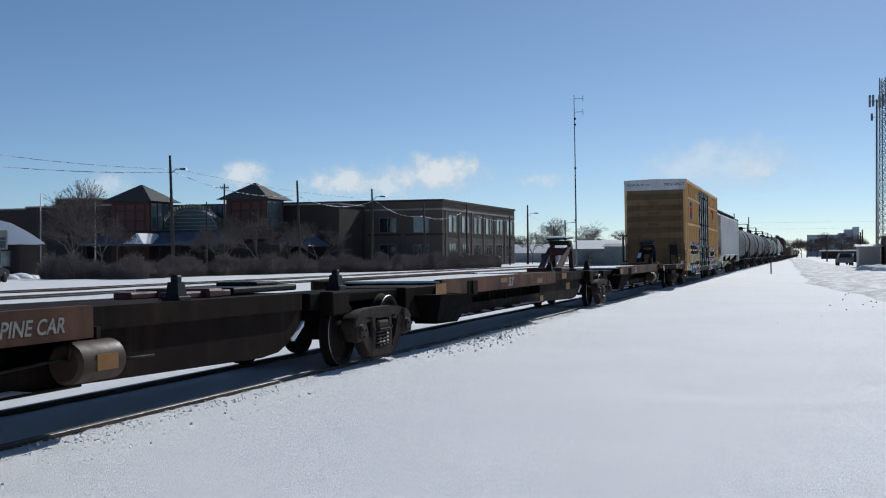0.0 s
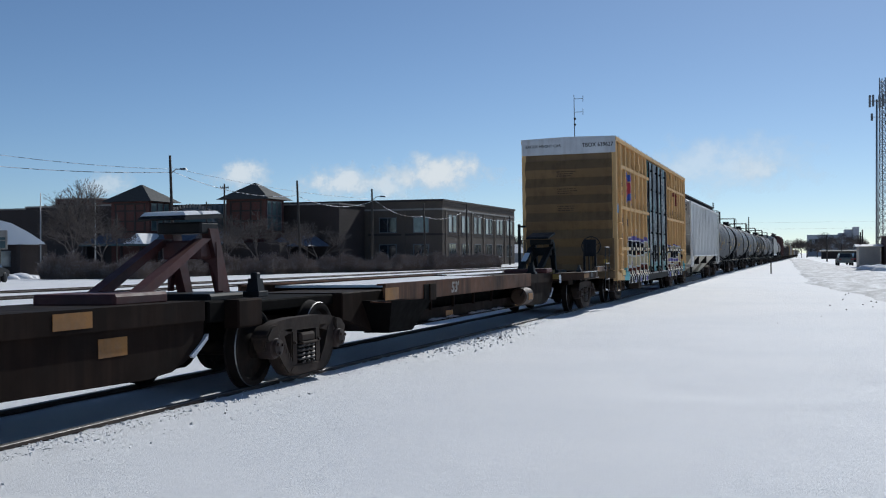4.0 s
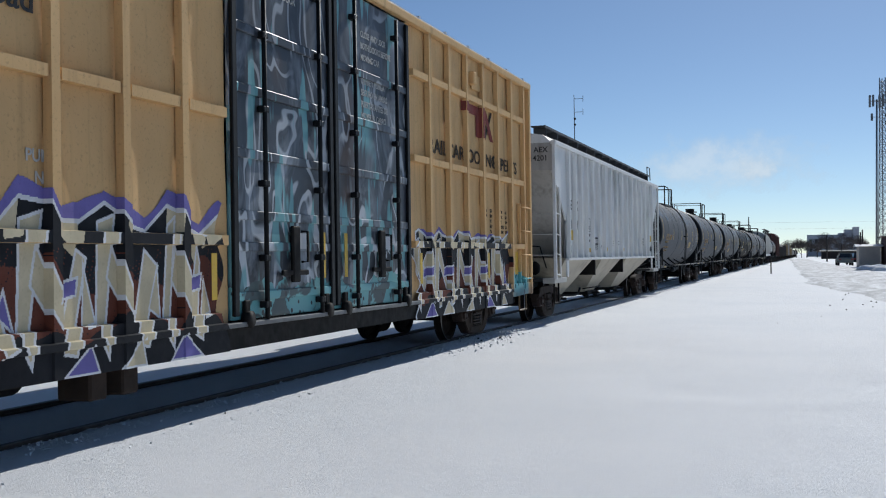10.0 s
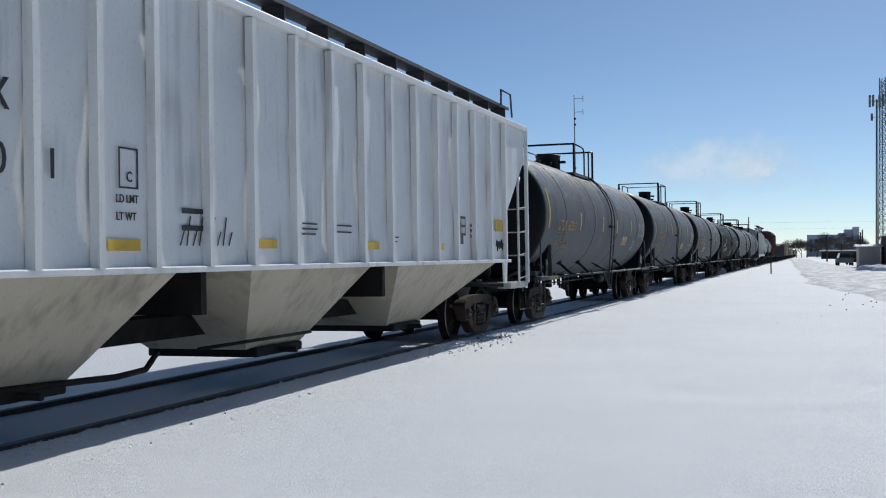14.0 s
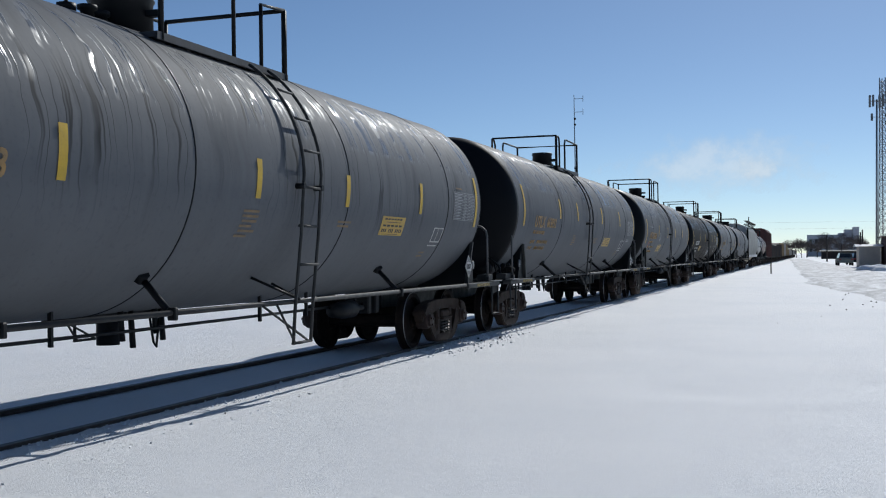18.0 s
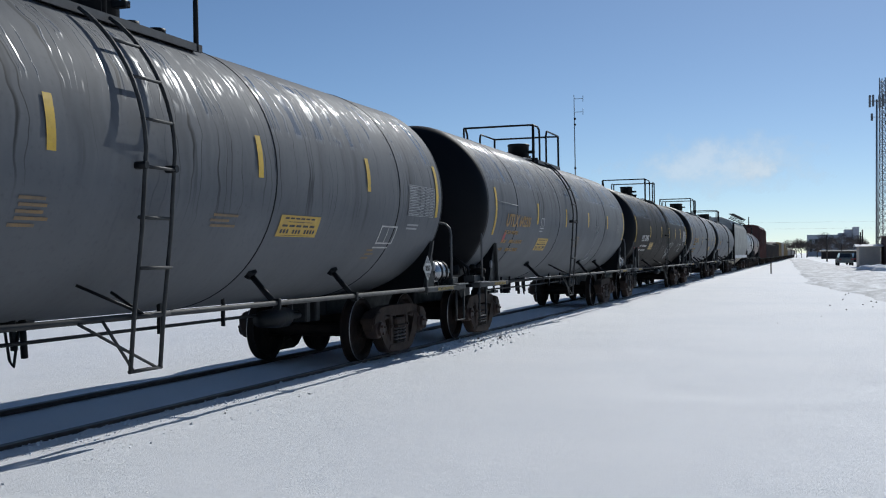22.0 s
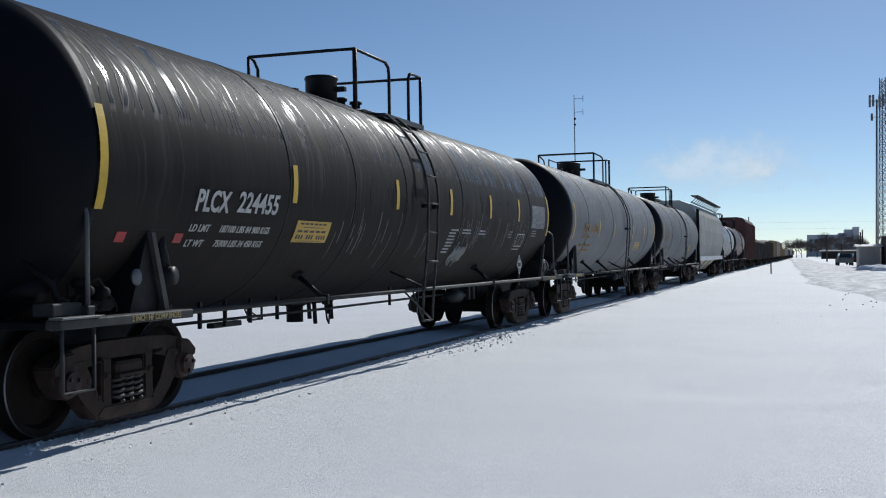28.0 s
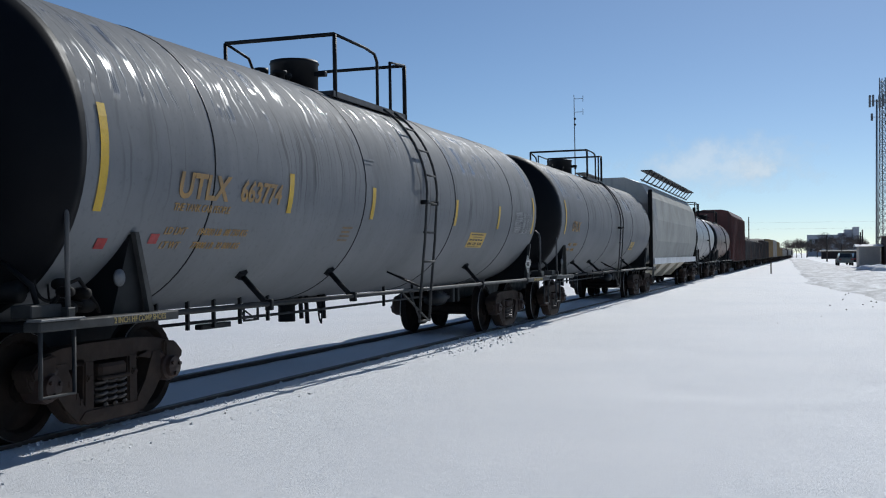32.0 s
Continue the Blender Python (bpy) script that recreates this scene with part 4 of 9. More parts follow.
    part("snow_streak", Shape().box(1.43, 1.48, 50.96, 51.14, 0.497, 0.53, 0, 0.012), SNOW, ld)
    coupler(e, 51.4, 1)
    return e


def paint_film(name, car, y0, y1, z0, z1, step, kinds, posts, face, mats, label):
    """A thin film of paint that follows sheets, posts, belts and sill; kinds names the colour at each place, or -1."""
    ny, nz = int(round((y1 - y0) / step)), int(round((z1 - z0) / step))
    Y, Z = np.meshgrid(y0 + (np.arange(ny) + 0.5) * step, z0 + (np.arange(nz) + 0.5) * step, indexing="ij")
    kind = kinds(Y, Z)
    def depth(y, z):
        d = face + 0.004
        if min(abs(z - 1.68), abs(z - 2.97), abs(z - 4.25)) < 0.055:
            d = face + 0.082
        k = min(abs(y - p) for p in posts)
        if k < 0.062:
            d = max(d, face + 0.088)
        if z < 0.955:
            d = max(d, 1.4495)
        if 0.78 < z < 0.85:
            d = 1.4935
        return d
    verts = [(depth(y0 + i * step, z0 + k * step), y0 + i * step, z0 + k * step) for i in range(ny + 1) for k in range(nz + 1)]
    faces, index = [], []
    for i in range(ny):
        for k in range(nz):
            if kind[i, k] >= 0:
                q = i * (nz + 1) + k
                faces.append((q, q + nz + 1, q + nz + 2, q + 1))
                index.append(int(kind[i, k]))
    me = bpy.data.meshes.new(name)
    me.from_pydata(verts, [], faces)
    me.polygons.foreach_set("material_index", index)
    for m in mats:
        me.materials.append(m)
    return part(name, me, None, car, label)


def buckled_sheet(sgn, face, y0, y1, z0, z1, mat, plain_below, depth=0.026):
    """Thin side sheet that buckles inwards between its posts; flat near the bottom."""
    ny, nz = int((y1 - y0) / 0.07), int((z1 - z0) / 0.11)
    verts = []
    for i in range(ny + 1):
        for k in range(nz + 1):
            y, z = y0 + (y1 - y0) * i / ny, z0 + (z1 - z0) * k / nz
            f = min(1.0, max(0.0, (z - plain_below) / 0.4))
            w = 0.5 + 0.9 * noise.noise((y * 1.7, z * 0.75, 3.0 + sgn)) + 0.3 * noise.noise((y * 0.6, z * 2.1, 9.0))
            verts.append((sgn * (face - f * depth * min(1.0, max(0.0, w))), y, z))
    faces = [(i * (nz + 1) + k, (i + 1) * (nz + 1) + k, (i + 1) * (nz + 1) + k + 1, i * (nz + 1) + k + 1) for i in range(ny) for k in range(nz)]
    back = len(verts)
    verts += [(sgn * (face - 0.06), y, z) for y in (y0, y1) for z in (z0, z1)]
    faces.append((back, back + 1, back + 3, back + 2))
    if sgn < 0:
        faces = [f[::-1] for f in faces]
    me = bpy.data.meshes.new("side_sheet")
    me.from_pydata(verts, [], faces)
    me.materials.append(mat)
    me.shade_smooth()
    return me


def spray_band(car, y0, y1, top, width, seed, posts, face, halo=0.13, dark=1.35, jag=0.24):
    """Sprayed letters over sheets, posts, belts and sill: jagged tops edged in white, dark and maroon fill, pale wedges, a violet halo above."""
    rnd = random.Random(seed)
    step = 0.0095
    ny, nz = int((y1 - y0) / step), int((top + 0.42 - 0.56) / step)
    Y, Z = np.meshgrid(y0 + (np.arange(ny) + 0.5) * step, 0.56 + (np.arange(nz) + 0.5) * step, indexing="ij")
    knots, y = [], y0
    while y < y1 + width:                               # outline of the letters' tops
        knots += [(y, top - jag * rnd.uniform(0.6, 1.0)), (y + width * rnd.uniform(0.25, 0.4), top + rnd.uniform(-0.04, 0.06)), (y + width * rnd.uniform(0.5, 0.6), top + rnd.uniform(-0.05, 0.03)), (y + width * 0.68, top - jag * rnd.uniform(0.3, 0.7))]
        y += width * rnd.uniform(0.85, 1.1)
    T = np.interp(Y, [k[0] for k in knots], [k[1] for k in knots])
    drop = T - Z
    wob = np.sin(Y * 5.3 + seed) * 0.10 + np.sin(Y * 13.1 + Z * 3) * 0.05 + np.sin(Y * 2.1 - Z * 5) * 0.08
    kind = np.where((Z < dark + wob) & (Z > 0.92 + wob * 0.8), 3, 2)
    cell = np.sin(Y * 61 + np.floor(Z * 23) * 2.4) * np.sin(Z * 72 + np.floor(Y * 19) * 1.7)
    kind = np.where((cell > 0.86) & (Z > dark - 0.35 + wob) & (Z < dark + 0.25), 3, kind)
    kind = np.where((cell < -0.93) & (kind == 3), 2, kind)
    def quad(p):
        """Greatest signed distance to the sides of a convex outline."""
        d = np.full(Y.shape, -9.0)
        turn = sum((b[0] - a[0]) * (b[1] + a[1]) for a, b in zip(p, p[1:] + p[:1]))
        for a, b in zip(p, p[1:] + p[:1]):
            ln = math.hypot(b[0] - a[0], b[1] - a[1]) or 1
            v = ((Y - a[0]) * (b[1] - a[1]) - (Z - a[1]) * (b[0] - a[0])) / ln
            d = np.maximum(d, v if turn < 0 else -v)
        return d
    def lay(p, fill, rim):
        nonlocal kind
        d = quad(p)
        kind = np.where(d < 0, fill, np.where(d < rim, 1, kind))
    for (ka, ta), (kb, tb) in zip(knots, knots[1:]):     # pale caps under the white edge
        if rnd.random() < 0.62:
            deep = rnd.uniform(0.12, 0.34)
            lay([(ka, ta), (kb, tb), (kb + rnd.uniform(-0.12, 0.02), tb - deep), (ka + rnd.uniform(-0.02, 0.1), ta - deep * rnd.uniform(0.3, 0.8))], 0, 0.0)
    y = y0 + width * 0.10
    while y < y1 - 0.3:
        j = lambda v=0.05: rnd.uniform(-v, v)
        p, q, r3 = y + j(), y + width * 0.42 + j(), y + width * 0.80 + j()
        lay([(p, 0.80 + j(0.1)), (p + 0.07, 0.72), (p + 0.24 + j(), top - 0.10), (p + 0.06 + j(), top - 0.16)], 0, 0.030)
        lay([(p + 0.16, 1.38 + j(0.1)), (p + 0.22, 1.60 + j()), (q + 0.10, 1.05 + j(0.1)), (q + 0.02, 0.98)], 0, 0.028)
        if rnd.random() < 0.7:
            lay([(q + 0.05, 0.78 + j()), (q + 0.20, 0.74), (r3 + j(0.1), 1.52 + j(0.1)), (r3 - 0.12, 1.56)], 0, 0.028)
        else:
            lay([(q, 1.50 + j(0.1)), (q + 0.20, 1.58), (r3 + 0.05, 0.86 + j()), (r3 - 0.06, 0.80)], 0, 0.028)
        if rnd.random() < 0.6:
            a = q + j(0.08)
            lay([(a - 0.04, 1.18), (a + 0.20, 1.22), (a + 0.22, 1.34), (a - 0.01, 1.30)], 4, 0.024)
        lay([(r3 - 0.05, 1.02 + j(0.1)), (r3 + 0.10, 0.98), (r3 + 0.02 + j(), 1.30 + j(0.1))], 4 if rnd.random() < 0.4 else 0, 0.022)
        a = y + width * rnd.uniform(0, 0.5)
        lay([(a, 0.58), (a + rnd.uniform(0.3, 0.5), 0.58), (a + rnd.uniform(0.1, 0.3), 0.78)], rnd.choice((0, 0, 4)), 0.022)
        y += width
    kind = np.where(np.abs(drop) < 0.020, 1, kind)
    kind = np.where((drop < -0.020) & (drop > -halo - 0.03 * np.sin(Y * 9)), 4, kind)
    kind = np.where(drop <= -halo - 0.03 * np.sin(Y * 9), -1, kind)
    ragged = y0 + 0.18 + 0.14 * np.sin(Z * 7) + 0.06 * np.sin(Z * 19)
    kind = np.where((Y < ragged) | (Y > y1 - 0.10 - 0.08 * np.sin(Z * 8)), -1, kind)
    kind = np.where((Y < ragged + 0.05) & (kind >= 0), 1, kind)
    paint_film("graffiti", car, y0, y0 + ny * step, 0.56, 0.56 + nz * step, step, lambda a, b: kind, posts, face, SPRAY, "band of sprayed letters in cream, black, maroon and violet")


# ---- boxcar ----
def boxcar():
    e = rolling_stock("boxcar", 53.07, "tall tan-yellow double-door boxcar with spray-painted lower sides", "boxcar")
    L, hw, z0, z1 = 19.86, 1.465, 0.92, 5.02
    d0, dm, d1 = 7.42, 9.95, 12.66                       # the two doors
    face, out = 1.378, 1.462                             # sheet between the posts, and the posts' outer face
    for sgn in (1, -1):
        for a, b in ((0.12, d0), (d1, L - 0.12)):
            part("side_sheet", buckled_sheet(sgn, face, a, b, z0 - 0.12, z1, BOX_TAN, 1.9), None, e)
        posts = [0.97 + 0.93 * k for k in range(7)] + [d1 + 0.88 + 0.965 * k for k in range(7)]
        for y in posts:
            s = Shape()
            o = sgn * (out - face - 0.002)
            s.hull([(sgn * (face + 0.002), y - 0.056, z0 - 0.1), (sgn * (face + 0.002), y + 0.056, z0 - 0.1), (sgn * (face + 0.002) + o, y + 0.052, z0 - 0.1), (sgn * (face + 0.002) + o, y - 0.052, z0 - 0.1)],
                   [(sgn * (face + 0.002), y - 0.056, z1 - 0.05), (sgn * (face + 0.002), y + 0.056, z1 - 0.05), (sgn * (face + 0.002) + o, y + 0.052, z1 - 0.05), (sgn * (face + 0.002) + o, y - 0.052, z1 - 0.05)])
            part("side_post", s, BOX_TRIM, e)
        if sgn > 0:
            edges = posts[:7] + [d0 - 0.02]
            edges2 = [d1 + 0.05] + posts[7:]
            for row in (edges, edges2):
                for a, b in zip(row, row[1:]):
                    for z in (1.68, 2.97, 4.25):
                        s = Shape()
                        s.prism([(a + 0.08, z - 0.05), (b - 0.08, z - 0.05), (b - 0.08, z + 0.05), (a + 0.08, z + 0.05)], face - 0.01, out - 0.006)
                        part("side_belt", s, BOX_TRIM, e)
        for a, b in ((0.0, 0.12), (L - 0.12, L)):
            s = Shape()
            s.box(sgn * 1.40 - 0.066, sgn * 1.40 + 0.066, a, b, 0.70, z1 + 0.02, 0, 0.01)
            part("corner_post", s, BOX_TRIM, e)
        for a, b in ((0.12, 2.9), (L - 2.6, L - 0.12)):
            s = Shape()
            s.prism([(a, 0.72), (b - 0.4, 0.66), (b, 0.80), (b, 0.94), (a, 0.94)] if a < 5 else [(a, 0.80), (a + 0.4, 0.66), (b, 0.72), (b, 0.94), (a, 0.94)], sgn * 1.425 - 0.02, sgn * 1.425 + 0.02)
            part("side_skirt", s, BOX_TRIM, e)
        s = Shape()   # sill under the doors
        s.prism([(2.7, 0.62), (3.4, 0.55), (L - 3.2, 0.60), (L - 2.6, 0.66), (L - 2.6, 0.80), (2.7, 0.80)], sgn * 1.40 - 0.03, sgn * 1.40 + 0.03)
        ss = part("side_sill", s, STEEL_DARK, e, "grimy steel door sill")
        s = Shape()
        s.box(sgn * 1.44 - 0.05, sgn * 1.44 + 0.05, 2.8, L - 2.7, 0.79, 0.84, 0, 0.008)
        part("sill_flange", s, GREY_STEEL, ss)
        s = Shape()
        s.box(sgn * 1.43 - 0.05, sgn * 1.43 + 0.05, 0, L, z1 - 0.06, z1 + 0.06, 0, 0.015)
        part("top_chord", s, BOX_TRIM, e)
    # plug doors on the near side
    for a, b, bar_y in ((d0 + 0.03, dm - 0.03, (0.26, 0.82)), (dm + 0.03, d1 - 0.03, (0.22, 0.78))):
        s = Shape()
        s.box(1.36, 1.405, a, b, 0.86, 4.93, 0, 0.01)
        dr = part("plug_door", s, DOOR_PAINT, e, "blue-black plug door covered in pale spray paint")
        for z in (1.10, 1.62, 1.95, 2.60, 3.28, 3.30 + 0.62):
            s = Shape()
            s.box(1.407, 1.435, a + 0.1, b - 0.1, z - 0.05, z + 0.05, 0, 0.01)
            part("door_rib", s, DOOR_PAINT, dr)
        for y in (a + 0.05, b - 0.05):
            s = Shape()
            s.box(1.407, 1.45, y - 0.05, y + 0.05, 0.9, 4.9, 0, 0.01)
            part("door_stile", s, BLACK, dr)
        for f in bar_y:
            y = a + (b - a) * f
            s = Shape()
            s.bar((1.475, y, 0.84), (1.475, y, 4.86), 0.028, 8)
            for z in (1.0, 1.5, 2.3, 3.1, 3.9, 4.6):
                s.box(1.408, 1.50, y - 0.06, y + 0.06, z - 0.035, z + 0.035, 0, 0.01)
            part("lock_rod", s, BLACK, dr)
        s = Shape()
        y = a + (b - a) * 0.55
        s.box(1.437, 1.475, y - 0.32, y + 0.32, 1.30, 1.36, 0, 0.01)
        s.box(1.437, 1.485, y - 0.09, y + 0.09, 1.22, 1.86, 0, 0.02)
        s.pipe([(1.44, y + 0.2, 1.45), (1.52, y + 0.2, 1.45), (1.52, y + 0.2, 1.80), (1.44, y + 0.2, 1.80)], 0.016)
        part("door_handle", s, STEEL_DARK, dr)
        for y in (a + 0.25, b - 0.25):
            s = Shape()
            s.lathe([(1.42, 0.0), (1.42, 0.09), (1.50, 0.09), (1.50, 0.0)], (0, y, 0.86), "x", 16)
            s.box(1.41, 1.46, y - 0.05, y + 0.05, 0.86, 1.06, 0, 0.01)
            part("door_roller", s, STEEL_DARK, dr)
        s = Shape()
        s.box(1.437, 1.44, a + (b - a) * 0.58, a + (b - a) * 0.7, 1.60, 1.78)
        part("notice_plate", s, WHITE, dr)
        s = Shape()
        y = b - 0.35 if a < dm - 1 else a + 0.25
        s.box(1.437, 1.441, y, y + 0.09, 1.25, 1.80)
        part("reflector", s, YELLOW, dr, "yellow reflective strip")
    s = Shape()
    s.box(-1.44, -1.36, d0, d1, 0.86, 4.93)
    part("plug_door", s, DOOR_PAINT, e)
    for y, z, lines in ((dm + 0.95, 4.42, ("CLOSE AND LOCK", "BOTH DOORS BEFORE", "MOVING CAR", "", "CIERRE Y PONGA", "SEGURO EN AMBAS", "PUERTAS ANTES DE", "MOVER EL CARRO")), (d0 + 0.95, 4.56, ("BEFORE CLOSING", "MAIN DOOR"))):
        for i, t in enumerate(lines):
            if t:
                words(t, 0.085, LETTER_WHITE, e, on_side(1.409, y, z - i * 0.155), 0.9)
    # roof
    s = Shape()
    s.along([(-1.47, 5.06), (1.47, 5.06), (1.47, 5.10), (0, 5.135), (-1.47, 5.10)][::-1], -0.02, L + 0.02)
    rf = part("roof", s, WHITE, e, "pale weathered metal roof")
    for k in range(16):
        y = 0.6 + k * 1.245
        s = Shape()
        s.along([(-1.48, 5.09), (1.48, 5.09), (1.48, 5.125), (0, 5.16), (-1.48, 5.125)][::-1], y - 0.03, y + 0.03)
        part("roof_rib", s, WHITE, rf)
    # ends
    for y, d in ((0.0, -1), (L, 1)):
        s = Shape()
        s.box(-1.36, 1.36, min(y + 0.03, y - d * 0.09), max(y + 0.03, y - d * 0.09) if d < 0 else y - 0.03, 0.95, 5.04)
        en = part("end_sheet", s, END_SHADE_BROWN, e)
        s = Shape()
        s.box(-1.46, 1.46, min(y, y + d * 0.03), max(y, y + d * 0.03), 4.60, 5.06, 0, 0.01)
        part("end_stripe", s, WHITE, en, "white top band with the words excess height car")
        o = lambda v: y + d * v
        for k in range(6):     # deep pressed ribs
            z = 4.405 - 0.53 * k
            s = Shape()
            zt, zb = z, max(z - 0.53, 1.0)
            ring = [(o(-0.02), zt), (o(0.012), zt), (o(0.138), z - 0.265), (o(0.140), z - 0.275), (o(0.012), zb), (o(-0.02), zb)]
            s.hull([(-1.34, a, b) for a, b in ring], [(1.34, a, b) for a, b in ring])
            part("end_rib", s, END_SHADE_BROWN, en)
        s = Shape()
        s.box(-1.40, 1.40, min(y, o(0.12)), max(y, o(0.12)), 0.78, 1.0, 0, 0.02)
        part("end_sill", s, END_SHADE_BROWN, e)
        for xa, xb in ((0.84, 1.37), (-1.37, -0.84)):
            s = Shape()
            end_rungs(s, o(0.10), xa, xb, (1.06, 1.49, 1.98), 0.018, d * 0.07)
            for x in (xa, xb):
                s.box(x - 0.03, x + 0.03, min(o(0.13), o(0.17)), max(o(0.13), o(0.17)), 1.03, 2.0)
            part("end_ladder", s, END_SHADE_BROWN, e)
        s = Shape()
        s.box(1.08, 1.17, min(o(0.10), o(0.145)), max(o(0.10), o(0.145)), 1.25, 1.36)
        part("label_patch", s, YELLOW_LABEL, e, "small yellow square on the end")
        s = Shape()
        s.box(-1.57, -1.49, min(o(0.17), o(0.24)), max(o(0.17), o(0.24)), 1.14, 2.48, 0, 0.01)
        s.box(-1.49, -1.34, min(o(0.15), o(0.19)), max(o(0.15), o(0.19)), 1.14, 1.22, 0, 0.01)
        s.box(-1.49, -1.34, min(o(0.0), o(0.19)), max(o(0.0), o(0.19)), 2.38, 2.44, 0, 0.01)
        part("corner_post", s, BLACK, e, "black corner post")
        coupler(e, y, d)
    words("EXCESS HEIGHT CAR", 0.085, LETTER_BLACK, e, pose(-1.33, -0.032, 4.83, 90, 0, 0), 1.0)
    words("TBOX 639627", 0.125, LETTER_BLACK, e, pose(0.44, -0.032, 4.80, 90, 0, 0), 0.92)
    rr = random.Random(21)
    for z in (4.06, 3.53, 3.00):
        for i in range(3):
            s = Shape()
            x = -0.36 + 0.05 * rr.random()
            zz = z - 0.062 * i
            yy = -0.140 + (4.13 - 0.53 * round((4.06 - z) / 0.53) - zz) * 0.502
            while x < 0.22 - 0.05 * i:
                w = rr.choice((0.03, 0.05, 0.09, 0.12))
                s.box(x, x + w, yy - 0.012, yy + 0.01, zz - 0.013, zz + 0.013)
                x += w + 0.022
            part("stencil_line", s, FADED_BLACK, e)
    # side ladders and steps
    for ya, yb in ((0.30, 0.86), (L - 0.86, L - 0.30)):
        s = Shape()
        rungs(s, 1.42, ya, yb, (1.03, 1.51, 1.99, 2.47), 0.015, 0.08)
        for y in (ya, yb):
            s.box(face + 0.002, 1.44, y - 0.025, y + 0.025, 0.95, 2.55)
        part("side_ladder", s, BOX_TRIM, e)
        s = Shape()
        rungs(s, -1.42, ya, yb, (1.03, 1.51, 1.99, 2.47), 0.015, -0.08)
        for y in (ya, yb):
            s.box(-1.47, -1.40, y - 0.025, y + 0.025, 0.95, 2.55)
        part("side_ladder", s, BOX_TRIM, e)
        s = Shape()
        s.pipe([(1.42, ya - 0.12, 0.72), (1.42, ya - 0.12, 0.40), (1.42, ya + 0.42, 0.40), (1.42, ya + 0.42, 0.72)], 0.02)
        part("sill_step", s, END_SHADE_BROWN, e)
    # under the floor
    s = Shape()
    s.box(-1.36, 1.36, 0.1, L - 0.1, 0.84, 0.95)
    s.box(-0.35, 0.35, 0.3, L - 0.3, 0.55, 0.84, 0, 0.02)
    for y in (3.4, 5.6, 7.6, 10, 12.4, 14.4, 16.2):
        s.box(-1.35, 1.35, y - 0.06, y + 0.06, 0.66, 0.84)
    part("underframe", s, STEEL_DARK, e)
    s = Shape()
    s.lathe([(4.2, 0.0), (4.22, 0.12), (4.3, 0.17), (5.0, 0.17), (5.08, 0.12), (5.1, 0.0)], (0.7, 0, 0.55), "y", 20)
    part("air_reservoir", s, STEEL_DARK, e)
    for y in (5.35, 5.8):
        s = Shape()
        s.box(1.0, 1.34, y - 0.12, y + 0.12, 0.32, 0.84, 0, 0.02)
        part("jacking_pad", s, TRUCK_IRON, e)
    truck(e, 2.43)
    truck(e, 17.1)
    # lettering and marks
    xf = face + 0.006
    for t, y, z, h, w in (("TB", 1.12, 2.43, 0.24, 1.38), ("OX", 2.05, 2.43, 0.24, 1.30), ("63", 1.13, 1.97, 0.235, 1.45), ("96", 2.06, 1.97, 0.235, 1.45), ("27", 2.99, 1.97, 0.235, 1.45)):
        words(t, h, LETTER_BLACK, e, on_side(xf, y, z), w)
    for t, y, z, h, w in (("next", 1.12, 3.66, 0.19, 1.18), ("load", 1.12, 3.38, 0.19, 1.18), ("any", 3.92, 3.66, 0.19, 1.3), ("road", 3.92, 3.40, 0.19, 1.25), ("LD LMT", 1.20, 1.53, 0.09, 1.1), ("LT WT", 1.20, 1.36, 0.09, 1.1), ("20530", 2.10, 1.53, 0.085, 1), ("80700", 2.15, 1.36, 0.085, 1)):
        words(t, h, LETTER_BLACK, e, on_side(xf, y, z), w)
    for t, y, z in (("PUMP", 4.42, 2.26), ("NCH", 4.52, 2.09)):
        words(t, 0.10, LETTER_WHITE, e, on_side(xf, y, z), 1.05)
    spray_band(e, 2.35, 7.36, 1.96, 0.95, 3, posts[:7], face)
    spray_band(e, 12.76, 18.35, 1.86, 1.05, 11, posts[7:], face, 0.05, 1.30, 0.12)
    for t, y, w in (("RAILCAR", 13.62, 1.42), ("POOLING", 15.42, 1.42), ("EXPERTS", 17.22, 1.38)):
        words(t, 0.235, FADED_BLACK, e, on_side(xf, y, 3.14), w)
    s = Shape()
    s.box(xf - 0.004, xf, 1.02, 1.35, 1.0, 1.66)
    part("yellow_panel", s, YELLOW, e)
    s = Shape()
    for a, b, c, d in ((1.10, 1.66, 0.82, 0.845), (1.10, 1.66, 1.005, 1.03), (1.10, 1.125, 0.82, 1.03), (1.635, 1.66, 0.82, 1.03)):
        s.box(1.447, 1.451, a, b, c, d)
    for a, b, c, d in ((1.26, 1.60, 1.15, 1.17), (1.26, 1.60, 1.30, 1.32), (1.26, 1.28, 1.15, 1.32), (1.58, 1.60, 1.15, 1.32), (1.40, 1.48, 1.18, 1.29), (3.0, 3.02, 2.45, 2.72), (3.28, 3.30, 2.45, 2.72), (3.0, 3.3, 2.45, 2.465), (3.0, 3.3, 2.705, 2.72)):
        s.box(xf, xf + 0.004, a, b, c, d)
    part("marking_frames", s, LETTER_BLACK, e)
    words("F", 0.09, LETTER_BLACK, e, on_side(xf, 3.10, 2.5))
    s = Shape()
    s.box(1.446, 1.449, 1.125, 1.635, 0.845, 1.005)
    part("yellow_plate", s, YELLOW_LABEL, e)
    for y in (3.71, 6.96, 12.93, 16.53):
        s = Shape()
        s.box(out + 0.008, out + 0.011, y, y + 0.10, 1.09, 1.55)
        part("reflector", s, YELLOW, e, "yellow reflective strip")
